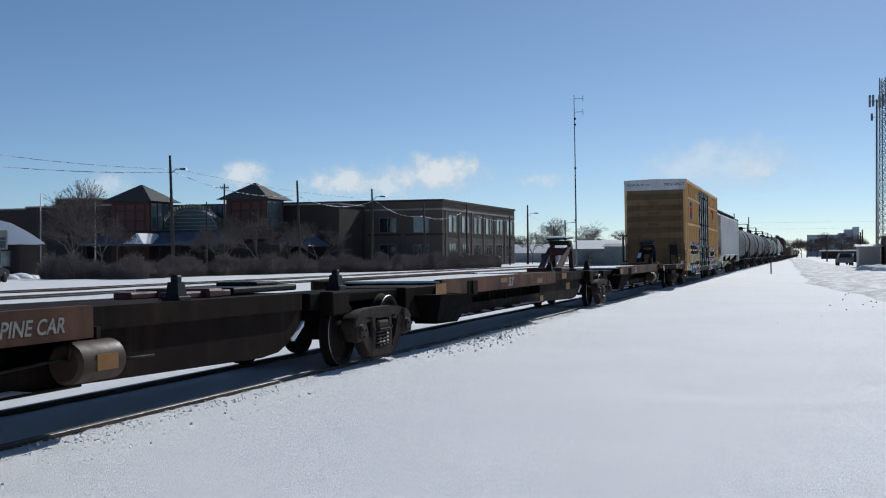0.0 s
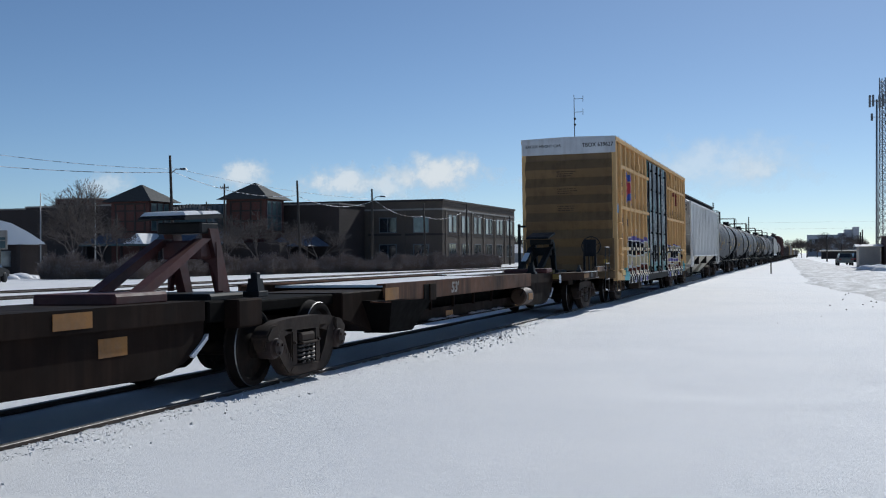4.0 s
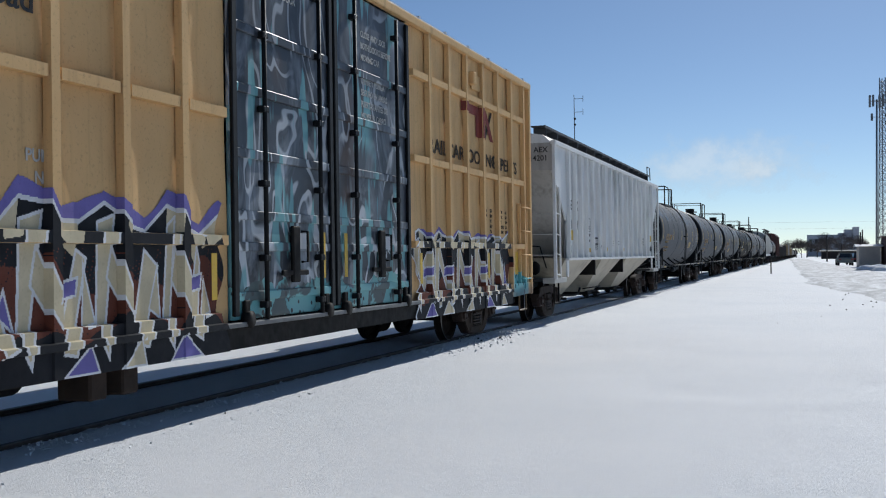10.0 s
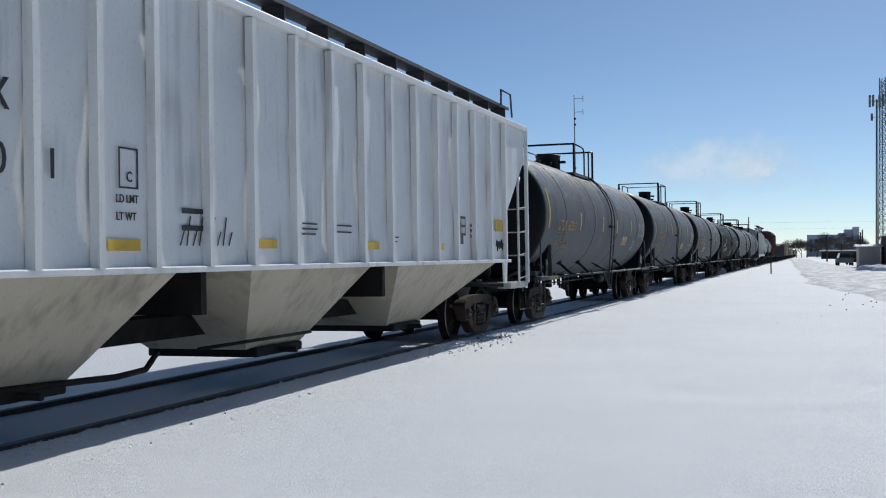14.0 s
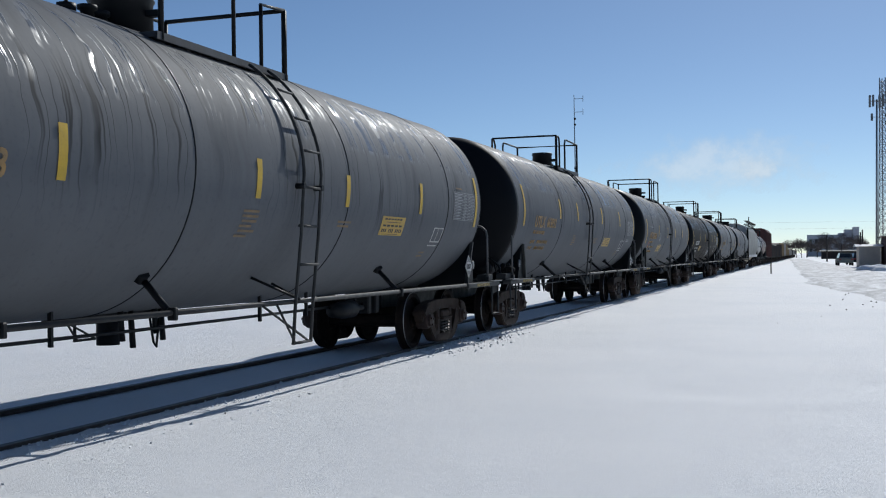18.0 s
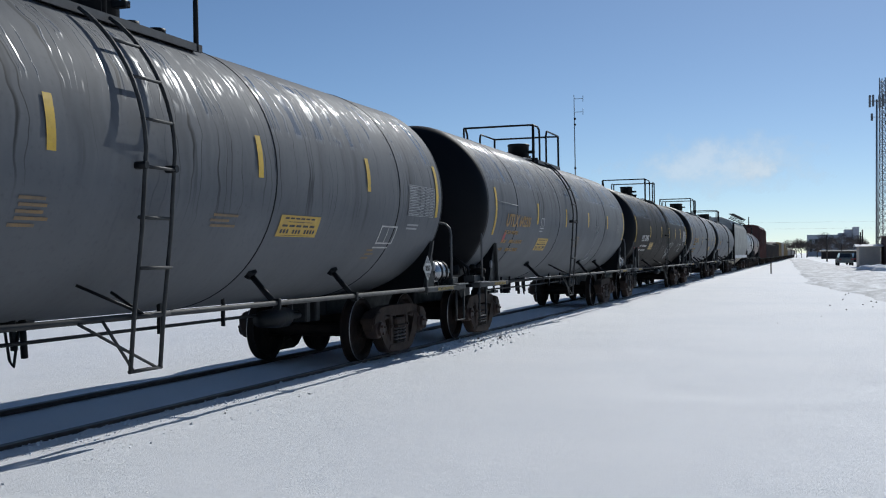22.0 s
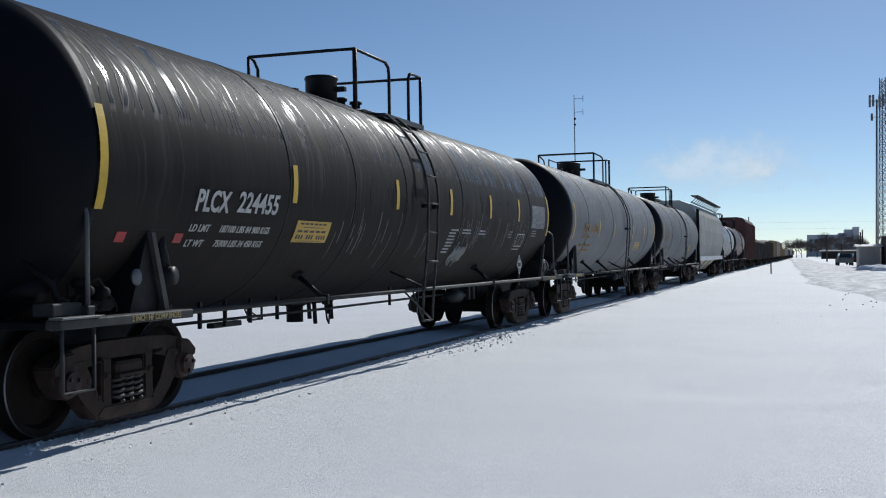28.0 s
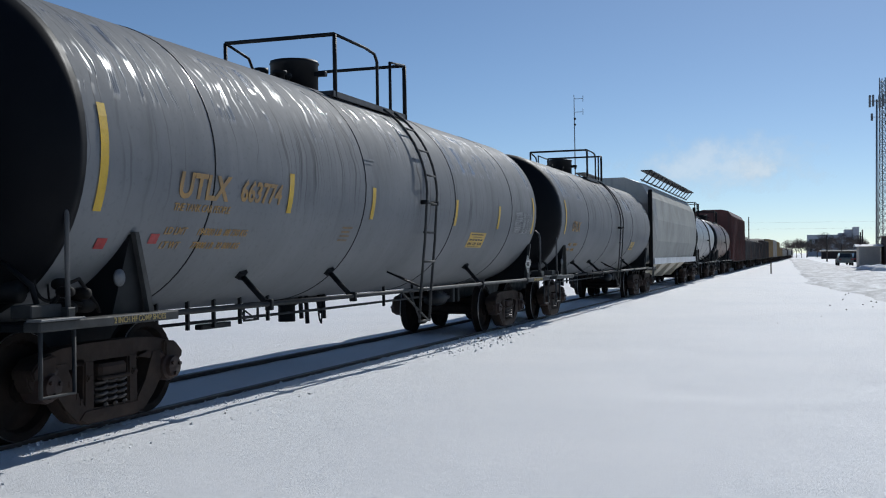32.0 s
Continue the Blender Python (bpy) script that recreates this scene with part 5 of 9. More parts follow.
    # crossed-arrow emblem, as plain strokes over sheet and post
    strokes = [((2.24, 4.02), (2.86, 3.66), 0, 0.10), ((2.28, 3.36), (2.86, 3.64), 0, 0.10), ((3.12, 3.72), (3.44, 4.0), 0, 0.09), ((3.12, 3.56), (3.46, 3.32), 0, 0.09), ((2.74, 3.66), (3.0, 3.66), 0, 0.12),
               ((2.34, 4.18), (2.98, 3.90), 1, 0.10), ((2.34, 3.17), (2.98, 3.47), 1, 0.10), ((3.12, 3.96), (3.36, 4.18), 1, 0.09), ((3.12, 3.36), (3.40, 3.15), 1, 0.09), ((2.98, 3.90), (3.06, 3.68), 2, 0.07), ((3.06, 3.68), (2.98, 3.47), 2, 0.07)]
    def emblem(Y, Z):
        k = np.full(Y.shape, -1)
        for (ya, za), (yb, zb), m, w in strokes:
            f = np.clip(((Y - ya) * (yb - ya) + (Z - za) * (zb - za)) / ((yb - ya) ** 2 + (zb - za) ** 2), 0, 1)
            k = np.where((np.abs((Y - ya) * (zb - za) - (Z - za) * (yb - ya)) / math.hypot(yb - ya, zb - za) < w) & (np.hypot(Y - ya - f * (yb - ya), Z - za - f * (zb - za)) < w), m, k)
        return k
    paint_film("emblem", e, 2.04, 3.58, 3.03, 4.19, 0.012, emblem, posts[:7], face, (LOGO_RED, LOGO_BLUE, LOGO_PALE), "red and blue crossed-arrow emblem")
    def mark(Y, Z):
        a = (Y > 15.32) & (Y < 16.56) & (Z > 4.0) & (Z < 4.16)
        b = (Y > 16.17) & (Y < 16.48) & (Z > 3.62) & (Z < 4.1)
        c = (np.abs(Y - 16.95 + (Z - 3.9) * 0.85) < 0.11) & (Z > 3.62) & (Z < 4.17)
        d = (np.abs(Y - 16.95 - (Z - 3.9) * 0.85) < 0.06) & (Z > 3.62) & (Z < 4.17)
        return np.where(d & ~c, 1, np.where(a | b | c, 0, -1))
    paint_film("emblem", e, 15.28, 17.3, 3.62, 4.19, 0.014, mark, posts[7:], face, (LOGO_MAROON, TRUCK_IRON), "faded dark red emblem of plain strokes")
    for i, (a, b) in enumerate((("EXH", "17-0"), ("EXW", "10-8"), ("EW", "9-7"), ("IL", "60-9"), ("IW", "9-6"), ("IH", "13-1"))):
        words(a, 0.065, TRUCK_IRON, e, on_side(xf, 16.62, 2.30 - i * 0.095), 0.9)
        words(b, 0.065, TRUCK_IRON, e, on_side(xf, 16.98, 2.30 - i * 0.095), 0.9)
    for i, (a, b) in enumerate((("EXH W", "8-2"), ("EXW H", "6-0"), ("EW H", "16-9"), ("EMPTY CG", "5-2"), ("FLOOR H", "3-8"))):
        words(a, 0.062, TRUCK_IRON, e, on_side(xf, 17.58, 2.30 - i * 0.095), 0.85)
        words(b, 0.062, TRUCK_IRON, e, on_side(xf, 18.03, 2.30 - i * 0.095), 0.85)
    part("yellow_panel", Shape().box(xf - 0.004, xf, 18.62, 18.98, 1.12, 1.58), YELLOW, e)
    s = Shape()
    rr = random.Random(8)
    y = 0.14
    for k in range(4):
        w = rr.uniform(0.15, 0.19)
        top, low = 3.06 + rr.uniform(-0.04, 0.04), 2.76 + rr.uniform(-0.03, 0.05)
        s.prism([(y, low + 0.05), (y + 0.03, low), (y + w, low + 0.02), (y + w + 0.02, low + 0.12), (y + w * 0.75, top), (y + w * 0.2, top + 0.03), (y + 0.01, top - 0.06)], xf + 0.002 + k * 0.003, xf + 0.004 + k * 0.003)
        y += w * 0.93
    part("sprayed_tag", s, TAG_BLUE, e, "light blue sprayed tag")
    # defect card holder near the top
    s = Shape()
    s.box(face, out + 0.07, 4.45, 4.70, 4.36, 4.56, 0, 0.02)
    part("side_bracket", s, BOX_TRIM, e)
    s = Shape()
    s.box(face, out + 0.04, 15.74, 15.9, 4.50, 4.72, 0, 0.02)
    s.box(face, face + 0.03, 15.9, 16.42, 4.44, 4.72, 0, 0.01)
    part("side_bracket", s, BOX_TRIM, e)
    return e


spine_car()
boxcar()


DATA_WHITE = surf("faded_stencil_white", (0.38, 0.38, 0.37), (0.27, 0.27, 0.27), 5, 0.7, 0, 0.1, 40)
STEP_GREY = surf("worn_step_grey", (0.060, 0.060, 0.058), (0.034, 0.034, 0.034), 3, 0.6, 0, 0.2, 40, spec=0.2)


# ---- covered hopper ----
def covered_hopper():
    e = rolling_stock("covered_hopper", 74.67, "light grey three-bay covered hopper with beige chutes", "hopper wagon")
    L, hw, z0, z1 = 17.75, 1.53, 1.42, 4.05
    s0, s1 = 1.40, L - 1.40
    for d in (1, -1):
        s = Shape()
        s.prism([(s1, 2.31), (L - 0.06, 3.38), (L - 0.06, z1), (s1, z1)], d * (hw - 0.04) - 0.02, d * (hw - 0.04) + 0.02)
        s.prism([(s0, 2.31), (s0, z1), (0.06, z1), (0.06, 3.38)], d * (hw - 0.04) - 0.02, d * (hw - 0.04) + 0.02)
        part("corner_sheet", s, HOPPER_GREY, e)
        part("side_sheet", buckled_sheet(d, hw - 0.02, s0, s1, z0, z1, HOPPER_GREY, z0 - 0.1, 0.035), None, e)
        ys = [1.52, 2.27, 2.98, 3.75, 4.56, 5.46] + [6.34 + 0.975 * k for k in range(11)]
        for y in ys:
            s = Shape()
            o = d * 0.085
            a = d * (hw - 0.024)
            s.hull([(a, y - 0.05, z0), (a, y + 0.05, z0), (a + o, y + 0.04, z0), (a + o, y - 0.04, z0)][::d], [(a, y - 0.05, z1 - 0.06), (a, y + 0.05, z1 - 0.06), (a + o, y + 0.04, z1 - 0.06), (a + o, y - 0.04, z1 - 0.06)][::d])
            part("side_post", s, HOPPER_GREY, e)
        s = Shape()
        s.box(d * hw - 0.06, d * hw + 0.06, 0, L, z1 - 0.05, z1 + 0.05, 0, 0.015)
        part("top_rail", s, HOPPER_GREY, e)
        s = Shape()
        s.box(d * hw - 0.05, d * hw + 0.055, s0 - 0.05, s1 + 0.05, z0 - 0.05, z0 + 0.01, 0, 0.012)
        part("side_sill", s, HOPPER_GREY, e)
        for y in (0.0, L):
            s = Shape()
            s.box(d * (hw + 0.02) - 0.035, d * (hw + 0.02) + 0.035, y - 0.04, y + 0.04, 0.95, z1, 0, 0.01)
            part("corner_post", s, HOPPER_GREY, e)
            q = 0.60 if y < 1 else L - 0.60
            s = Shape()
            s.pipe([(d * hw, q - (0.12 if y < 1 else -0.12), 3.05), (d * hw, q, 2.90), (d * hw, q, 0.95)], 0.025, 8)
            for z in (1.04, 1.50, 1.95, 2.43):
                s.bar((d * hw, y, z + 0.05), (d * hw, q, z), 0.014, 6)
            part("side_ladder", s, HOPPER_GREY, e)
            s = Shape()
            ya, yb = (-0.05, 1.25) if y < 1 else (L - 1.25, L + 0.05)
            s.box(d * 1.40 - 0.14, d * 1.40 + 0.14, ya, yb, 0.86, 0.98, 0, 0.015)
            part("end_sill", s, HOPPER_END, e)
            s = Shape()
            yy = y + (0.05 if y < 1 else -0.5)
            s.pipe([(d * 1.50, yy, 0.88), (d * 1.50, yy, 0.42), (d * 1.50, yy + 0.45, 0.42), (d * 1.50, yy + 0.45, 0.88)], 0.022)
            part("sill_step", s, STEEL_DARK, e)
            s = Shape()   # triangular gusset plate under the sill end
            k = 1 if y < 1 else -1
            b0 = s0 if y < 1 else s1
            s.prism([(b0 - k * 0.02, 1.44), (b0 + k * 0.26, 1.44), (b0 + k * 0.22, 0.98), (b0 + k * 0.04, 0.98)][::k], d * 1.50 - 0.015, d * 1.50 + 0.015)
            part("gusset", s, HOPPER_GREY, e)
    # inner body: slope sheets at both ends and the roof
    s = Shape()
    s.prism([(0.9, 3.0), (2.6, 1.45), (L - 2.6, 1.45), (L - 0.9, 3.0), (L - 0.05, 3.5), (L - 0.05, 4.0), (0.05, 4.0), (0.05, 3.5)], -1.44, 1.44)
    part("hold", s, HOPPER_END, e)
    s = Shape()
    s.along([(-1.5, 4.04), (1.5, 4.04), (1.3, 4.22), (0.6, 4.34), (-0.6, 4.34), (-1.3, 4.22)][::-1], 0.02, L - 0.02)
    part("roof", s, HOPPER_GREY, e)
    s = Shape()
    s.box(-0.32, 0.32, 1.0, L - 1.0, 4.35, 4.44, 0, 0.02)
    part("hatch_cover", s, HATCH_DARK, e, "long dark roof hatch")
    s = Shape()     # running boards with their brackets along the roof
    for d in (1, -1):
        s.box(d * 1.12 - 0.16, d * 1.12 + 0.16, 0.3, L - 0.3, 4.44, 4.47)
        s.box(d * 1.28 - 0.012, d * 1.28 + 0.012, 0.3, L - 0.3, 4.42, 4.475)
        for k in range(15):
            y = 0.5 + k * (L - 1) / 14
            s.box(d * 1.12 - 0.15, d * 1.12 + 0.15, y - 0.015, y + 0.015, 4.22, 4.44)
    part("running_board", s, HATCH_DARK, e, "dark grating running boards on the roof")
    s = Shape()
    s.pipe([(1.3, L - 0.9, 4.45), (1.3, L - 0.9, 4.75), (1.3, L - 0.2, 4.75), (1.3, L - 0.1, 4.3)], 0.02)
    part("roof_grab_iron", s, HATCH_DARK, e)
    for y, k in ((0.0, 1), (L, -1)):
        s = Shape()
        s.box(-1.50, 1.50, min(y + k * 0.02, y + k * 0.08), max(y + k * 0.02, y + k * 0.08), 3.42, z1)
        s.hull([(-1.45, y + k * 0.05, 3.42), (1.45, y + k * 0.05, 3.42), (1.45, y + k * 0.09, 3.44), (-1.45, y + k * 0.09, 3.44)], [(-1.42, y + k * 2.4, 1.46), (1.42, y + k * 2.4, 1.46), (1.42, y + k * 2.45, 1.5), (-1.42, y + k * 2.45, 1.5)])
        part("slope_sheet", s, HOPPER_END, e, "stained end slope sheet")
        s = Shape()
        for x in (0.52, -0.9):
            s.box(x - 0.05, x + 0.05, min(y + k * 0.04, y - k * 0.03), max(y + k * 0.04, y - k * 0.03), 0.98, 3.66, 0, 0.012)
        end_rungs(s, y, 0.52, 1.5, (1.5, 1.97, 2.44), 0.014, 0.0)
        part("end_post", s, HOPPER_END, e)
        s = Shape()
        s.box(-1.4, 1.4, min(y, y + k * 1.3), max(y, y + k * 1.3), 0.90, 0.97, 0, 0.015)
        s.box(-0.35, 0.35, min(y, y + k * 3.0), max(y, y + k * 3.0), 0.62, 0.92, 0, 0.02)
        part("end_platform", s, STEP_GREY, e)
        s = Shape()
        s.lathe([(-0.3, 0), (-0.28, 0.1), (-0.2, 0.16), (0.3, 0.16), (0.38, 0.1), (0.4, 0)], (0.6, y + k * 0.8, 1.20), "x", 18)
        s.box(0.1, 0.35, y + k * 0.7 - 0.12, y + k * 0.7 + 0.12, 1.0, 1.35, 0, 0.03)
        s.pipe([(0.3, y + k * 0.7, 1.3), (0.6, y + k * 0.4, 1.75), (1.1, y + k * 0.4, 1.7), (1.2, y + k * 0.6, 1.2)], 0.016)
        s.pipe([(-0.2, y + k * 0.6, 1.0), (0.0, y + k * 0.3, 1.6), (0.4, y + k * 0.3, 1.85)], 0.016)
        part("brake_gear", s, STEEL_DARK, e)
        coupler(e, y, -k)
    # three bays of chutes
    bays = [(1.50, 5.15, 3.75), (6.45, 9.85, 8.45), (10.75, L - 1.7, 12.95)]
    for a, b, m in bays:
        s = Shape()
        s.hull([(-1.47, a, 1.44), (1.47, a, 1.44), (1.47, b, 1.44), (-1.47, b, 1.44)], [(-0.66, m - 0.72, 0.42), (0.66, m - 0.72, 0.42), (0.66, m + 0.72, 0.42), (-0.66, m + 0.72, 0.42)])
        ch = part("chute", s, BEIGE, e, "beige sloping discharge chute with grime")
        s = Shape()
        s.box(-0.75, 0.75, m - 0.62, m + 0.62, 0.32, 0.43, 0, 0.02)
        s.bar((-0.95, m, 0.37), (0.98, m, 0.37), 0.035, 8)
        part("discharge_gate", s, STEEL_DARK, ch)
    s = Shape()
    for a, b, m in bays[:2]:
        s.box(-1.4, 1.4, b + 0.4, b + 0.5, 0.95, 1.44)
    s.box(-0.28, 0.28, 1.5, L - 1.5, 0.62, 0.86)
    part("centre_sill", s, STEEL_DARK, e)
    s = Shape()
    s.pipe([(0.95, 2.6, 0.5), (0.95, 4.8, 0.42), (1.0, 5.2, 0.45), (1.0, 5.4, 0.6)], 0.03)
    s.pipe([(0.9, 6.3, 0.55), (0.9, 9.0, 0.55)], 0.02)
    part("brake_pipe", s, STEEL_DARK, e)
    truck(e, 1.33)
    truck(e, 16.0)
    # lettering
    xf = hw - 0.014
    for t, y, z, h in (("AE", 1.62, 2.60, 0.235), ("X", 2.48, 2.60, 0.235), ("14", 1.62, 2.13, 0.235), ("20", 2.36, 2.13, 0.235), ("1", 3.10, 2.13, 0.235), ("LD LMT", 3.98, 1.98, 0.07), ("LT WT", 3.98, 1.83, 0.07), ("C", 4.13, 2.16, 0.09)):
        words(t, h, LETTER_BLACK, e, on_side(xf, y + 0.06, z), 0.98)
    words("AEX", 0.125, LETTER_BLACK, e, pose(1.08, 0.014, 3.83, 90, 0, 0))
    words("14201", 0.125, LETTER_BLACK, e, pose(0.97, 0.014, 3.64, 90, 0, 0))
    for y, z, w, h in ((1.64, 1.86, 0.50, 0.24), (3.92, 1.57, 0.46, 0.10), (6.5, 1.60, 0.42, 0.10), (9.45, 1.60, 0.42, 0.10), (12.2, 1.60, 0.38, 0.10), (15.55, 1.95, 0.49, 0.22)):
        s = Shape()
        s.box(xf, xf + 0.004, y, y + w, z, z + h)
        part("reflector", s, YELLOW, e, "yellow reflective patch")
    s = Shape()
    for a, b, c, d in ((1.75, 1.92, 1.55, 1.72), (4.08, 4.1, 2.1, 2.45), (4.34, 4.36, 2.1, 2.45), (4.08, 4.36, 2.1, 2.115), (4.08, 4.36, 2.435, 2.45), (5.05, 5.45, 1.92, 1.97), (5.05, 5.45, 1.76, 1.81), (7.55, 7.95, 1.88, 1.90), (7.55, 7.95, 1.82, 1.84), (7.55, 7.9, 1.76, 1.78), (8.5, 8.95, 1.88, 1.90), (8.5, 8.95, 1.80, 1.82), (10.2, 10.6, 1.76, 1.78), (10.2, 10.55, 1.7, 1.72), (13.4, 13.6, 1.7, 1.95)):
        s.box(xf, xf + 0.003, a, b, c, d)
    part("stencil_marks", s, LETTER_BLACK, e)
    pl = part("data_plate", Shape().box(xf, xf + 0.006, 13.26, 13.72, 1.84, 2.16), LETTER_BLACK, e, "black data plate with faint white print")
    for a, b, c, d in ((13.30, 13.44, 2.06, 2.12), (13.30, 13.42, 1.90, 2.02), (13.48, 13.68, 2.02, 2.12), (13.48, 13.68, 1.88, 1.98)):
        part("plate_print", Shape().box(xf + 0.006, xf + 0.008, a, b, c, d), HOPPER_END, pl)
    for i, t in enumerate(("EXW 10-8 H 15", "EW 6-3 H 14-3", "CU FT 4750")):
        words(t, 0.06, LETTER_BLACK, e, on_side(xf, 13.98, 1.99 - i * 0.09), 0.85)
    s = Shape()
    s.pipe([(xf + 0.004, 15.58 + 0.5 * k / 12, 1.68 + 0.09 * math.sin(k * 2.3) + 0.03 * (k % 2)) for k in range(13)], 0.012, 5)
    part("scrawl", s, LETTER_BLACK, e)
    s = Shape()
    for k in range(9):
        y = 5.0 + k * 0.11
        s.prism([(y, 1.62), (y + 0.02, 1.62), (y + 0.09, 1.62 + 0.14 * (1 + k % 2)), (y + 0.07, 1.62 + 0.14 * (1 + k % 2))], xf, xf + 0.003)
    part("scrawl", s, LETTER_BLACK, e)
    return e


# ---- tank cars ----
RAIL_GREY = surf("worn_rail_grey", (0.11, 0.112, 0.115), (0.07, 0.07, 0.072), 3, 0.5, 0, 0.15, 40)
STENCIL_YELLOW = surf("faded_step_yellow", (0.42, 0.31, 0.10), (0.25, 0.20, 0.10), 8, 0.7, 0, 0.1, 60)
COVER_GREY = surf("cylinder_grey_paint", (0.30, 0.31, 0.32), (0.22, 0.22, 0.23), 3, 0.45, 0, 0.1, 40, (0.05, 0.05, 0.05), 0.5)


def on_shell(r, zc, y, z, out=0.008):
    """The pose of lettering laid on the round flank of a tank, reading towards +y."""
    t = math.acos(max(-1, min(1, (z - zc) / (r + 0.006))))
    return pose((r + out) * math.sin(t), y, z, math.degrees(t), 0, 90)


def shell_patch(e, r, zc, y, w, z0, z1, mat, name, label="", out=0.009, skew=0.0):
    """A thin decal that follows the round of the tank."""
    s = Shape()
    k = 2 if z1 - z0 < 0.1 else 8
    rows = []
    for i in range(k + 1):
        z = z0 + (z1 - z0) * i / k
        x = math.sqrt(max(0, (r + out) ** 2 - (z - zc) ** 2))
        rows.append([s.bm.verts.new((x, yy + skew * i / k, z)) for yy in (y, y + w)])
    for u, v in zip(rows, rows[1:]):
        s.bm.faces.new((u[0], u[1], v[1], v[0]))
    return part(name, s, mat, e, label)


def tank_railing(e, zt, near, down, third, far, round_ends, dome_r, dome_y, x_dome=0.0):
    """Railing, walkway, manway housing and fittings on top of a tank."""
    s = Shape()
    s.lathe([(zt - 0.12, dome_r), (zt + 0.33, dome_r), (zt + 0.36, dome_r + 0.02), (zt + 0.40, dome_r), (zt + 0.41, 0.0)], (x_dome, dome_y, 0), "z", 28)
    dome = part("manway", s, BLACK, e, "black round manway housing")
    part("hinge", Shape().box(x_dome + dome_r * 0.6, x_dome + dome_r + 0.16, dome_y - 0.05, dome_y + 0.05, zt + 0.16, zt + 0.23, 0, 0.01), BLACK, dome)
    for dx, dy, h in ((-0.22, -0.55, 0.16), (0.1, 0.5, 0.14), (-0.15, 0.72, 0.2), (0.2, 0.85, 0.12)):
        part("valve", Shape().lathe([(zt - 0.1, 0.07), (zt + h * 0.6, 0.07), (zt + h * 0.65, 0.1), (zt + h, 0.1), (zt + h, 0.0)], (x_dome + dx, dome_y + dy * (1 if round_ends else -1), 0), "z", 12), BLACK, dome)
    y0 = near - 0.1 if not round_ends else down - 0.25
    s = Shape()
    for d in (1, -1):
        s.box(d * 0.67 - 0.19, d * 0.67 + 0.19, y0, far + 0.05, zt - 0.20, zt - 0.165)
        s.box(d * 0.86 - 0.012, d * 0.86 + 0.012, y0, far + 0.05, zt - 0.225, zt - 0.145)
    s.box(-0.48, 0.48, far - 0.75, far + 0.05, zt - 0.06, zt - 0.02)
    for k in range(int((far - y0) / 0.16)):
        s.box(0.48, 0.85, y0 + k * 0.16, y0 + k * 0.16 + 0.02, zt - 0.165, zt - 0.145)
    part("walkway", s, HATCH_DARK, e, "dark grating walkway")
    s = Shape()     # snow left on the grating and along the top
    for k, (ya, ln, x) in enumerate(((far - 0.9, 0.28, 0.60), (far - 0.35, 0.22, 0.55), (third - 0.1, 0.2, 0.66), (down - 0.5, 0.25, 0.62))):
        s.hull([(x - 0.09, ya - ln, zt - 0.145), (x + 0.12, ya - ln, zt - 0.145), (x + 0.14, ya + ln, zt - 0.145), (x - 0.06, ya + ln, zt - 0.145)],
               [(x - 0.03, ya - ln * 0.5, zt - 0.115), (x + 0.05, ya - ln * 0.6, zt - 0.12), (x + 0.05, ya + ln * 0.5, zt - 0.115), (x, ya + ln * 0.6, zt - 0.12)])
    part("snow_patch", s, SNOW, e)
    top, foot = zt + 0.645, zt - 0.22
    X = 0.85
    post = lambda x, y, r=0.028: ([(x, y, foot), (x, y, top)], r)
    if round_ends:
        rails = [([(-X, near + 0.30, foot), (-X, near + 0.28, top - 0.14), (-X, near + 0.16, top - 0.02), (-X, near, top), (X * 0.6, near, top), (X, near + 0.02, top), (X, down - 0.16, top), (X, down - 0.03, top - 0.06), (X, down, top - 0.18), (X, down, foot)], 0.025),
                 post(X, near + 0.02, 0.034), post(-X, near, 0.026),
                 ([(X, third, foot), (X, third, top - 0.12), (X, third + 0.06, top - 0.02), (X, third + 0.16, top), (X, far, top), (-X, far - 0.05, top), (-X, third + 0.16, top), (-X, third + 0.05, top - 0.02), (-X, third, top - 0.13), (-X, third, foot)], 0.025),
                 post(X, far - 0.04, 0.028), post(-X, far - 0.06, 0.028)]
    else:
        rails = [post(X, near, 0.030), post(-X, near, 0.028), post(X, far, 0.034), post(-X, far, 0.03),
                 ([(-X, near, top), (X, near, top)], 0.03), ([(-X, far, top), (X, far, top)], 0.028),
                 ([(X, near, top), (X, down - 0.42, top), (X, down - 0.1, top - 0.03), (X, down, top - 0.13), (X, down, foot)], 0.024),
                 ([(X, third, foot), (X, third, top - 0.05), (X, far, top)], 0.024),
                 ([(-X, near, top), (-X, near + 0.68, top - 0.10), (-X, near + 0.78, top - 0.22), (-X, near + 0.78, foot)], 0.022),
                 ([(-X, far, top - 0.02), (-X, far - 1.3, top - 0.02), (-X, far - 1.35, foot)], 0.022)]
    for pts, rad in rails:
        part("handrail", Shape().pipe(pts, rad), BLACK, e)


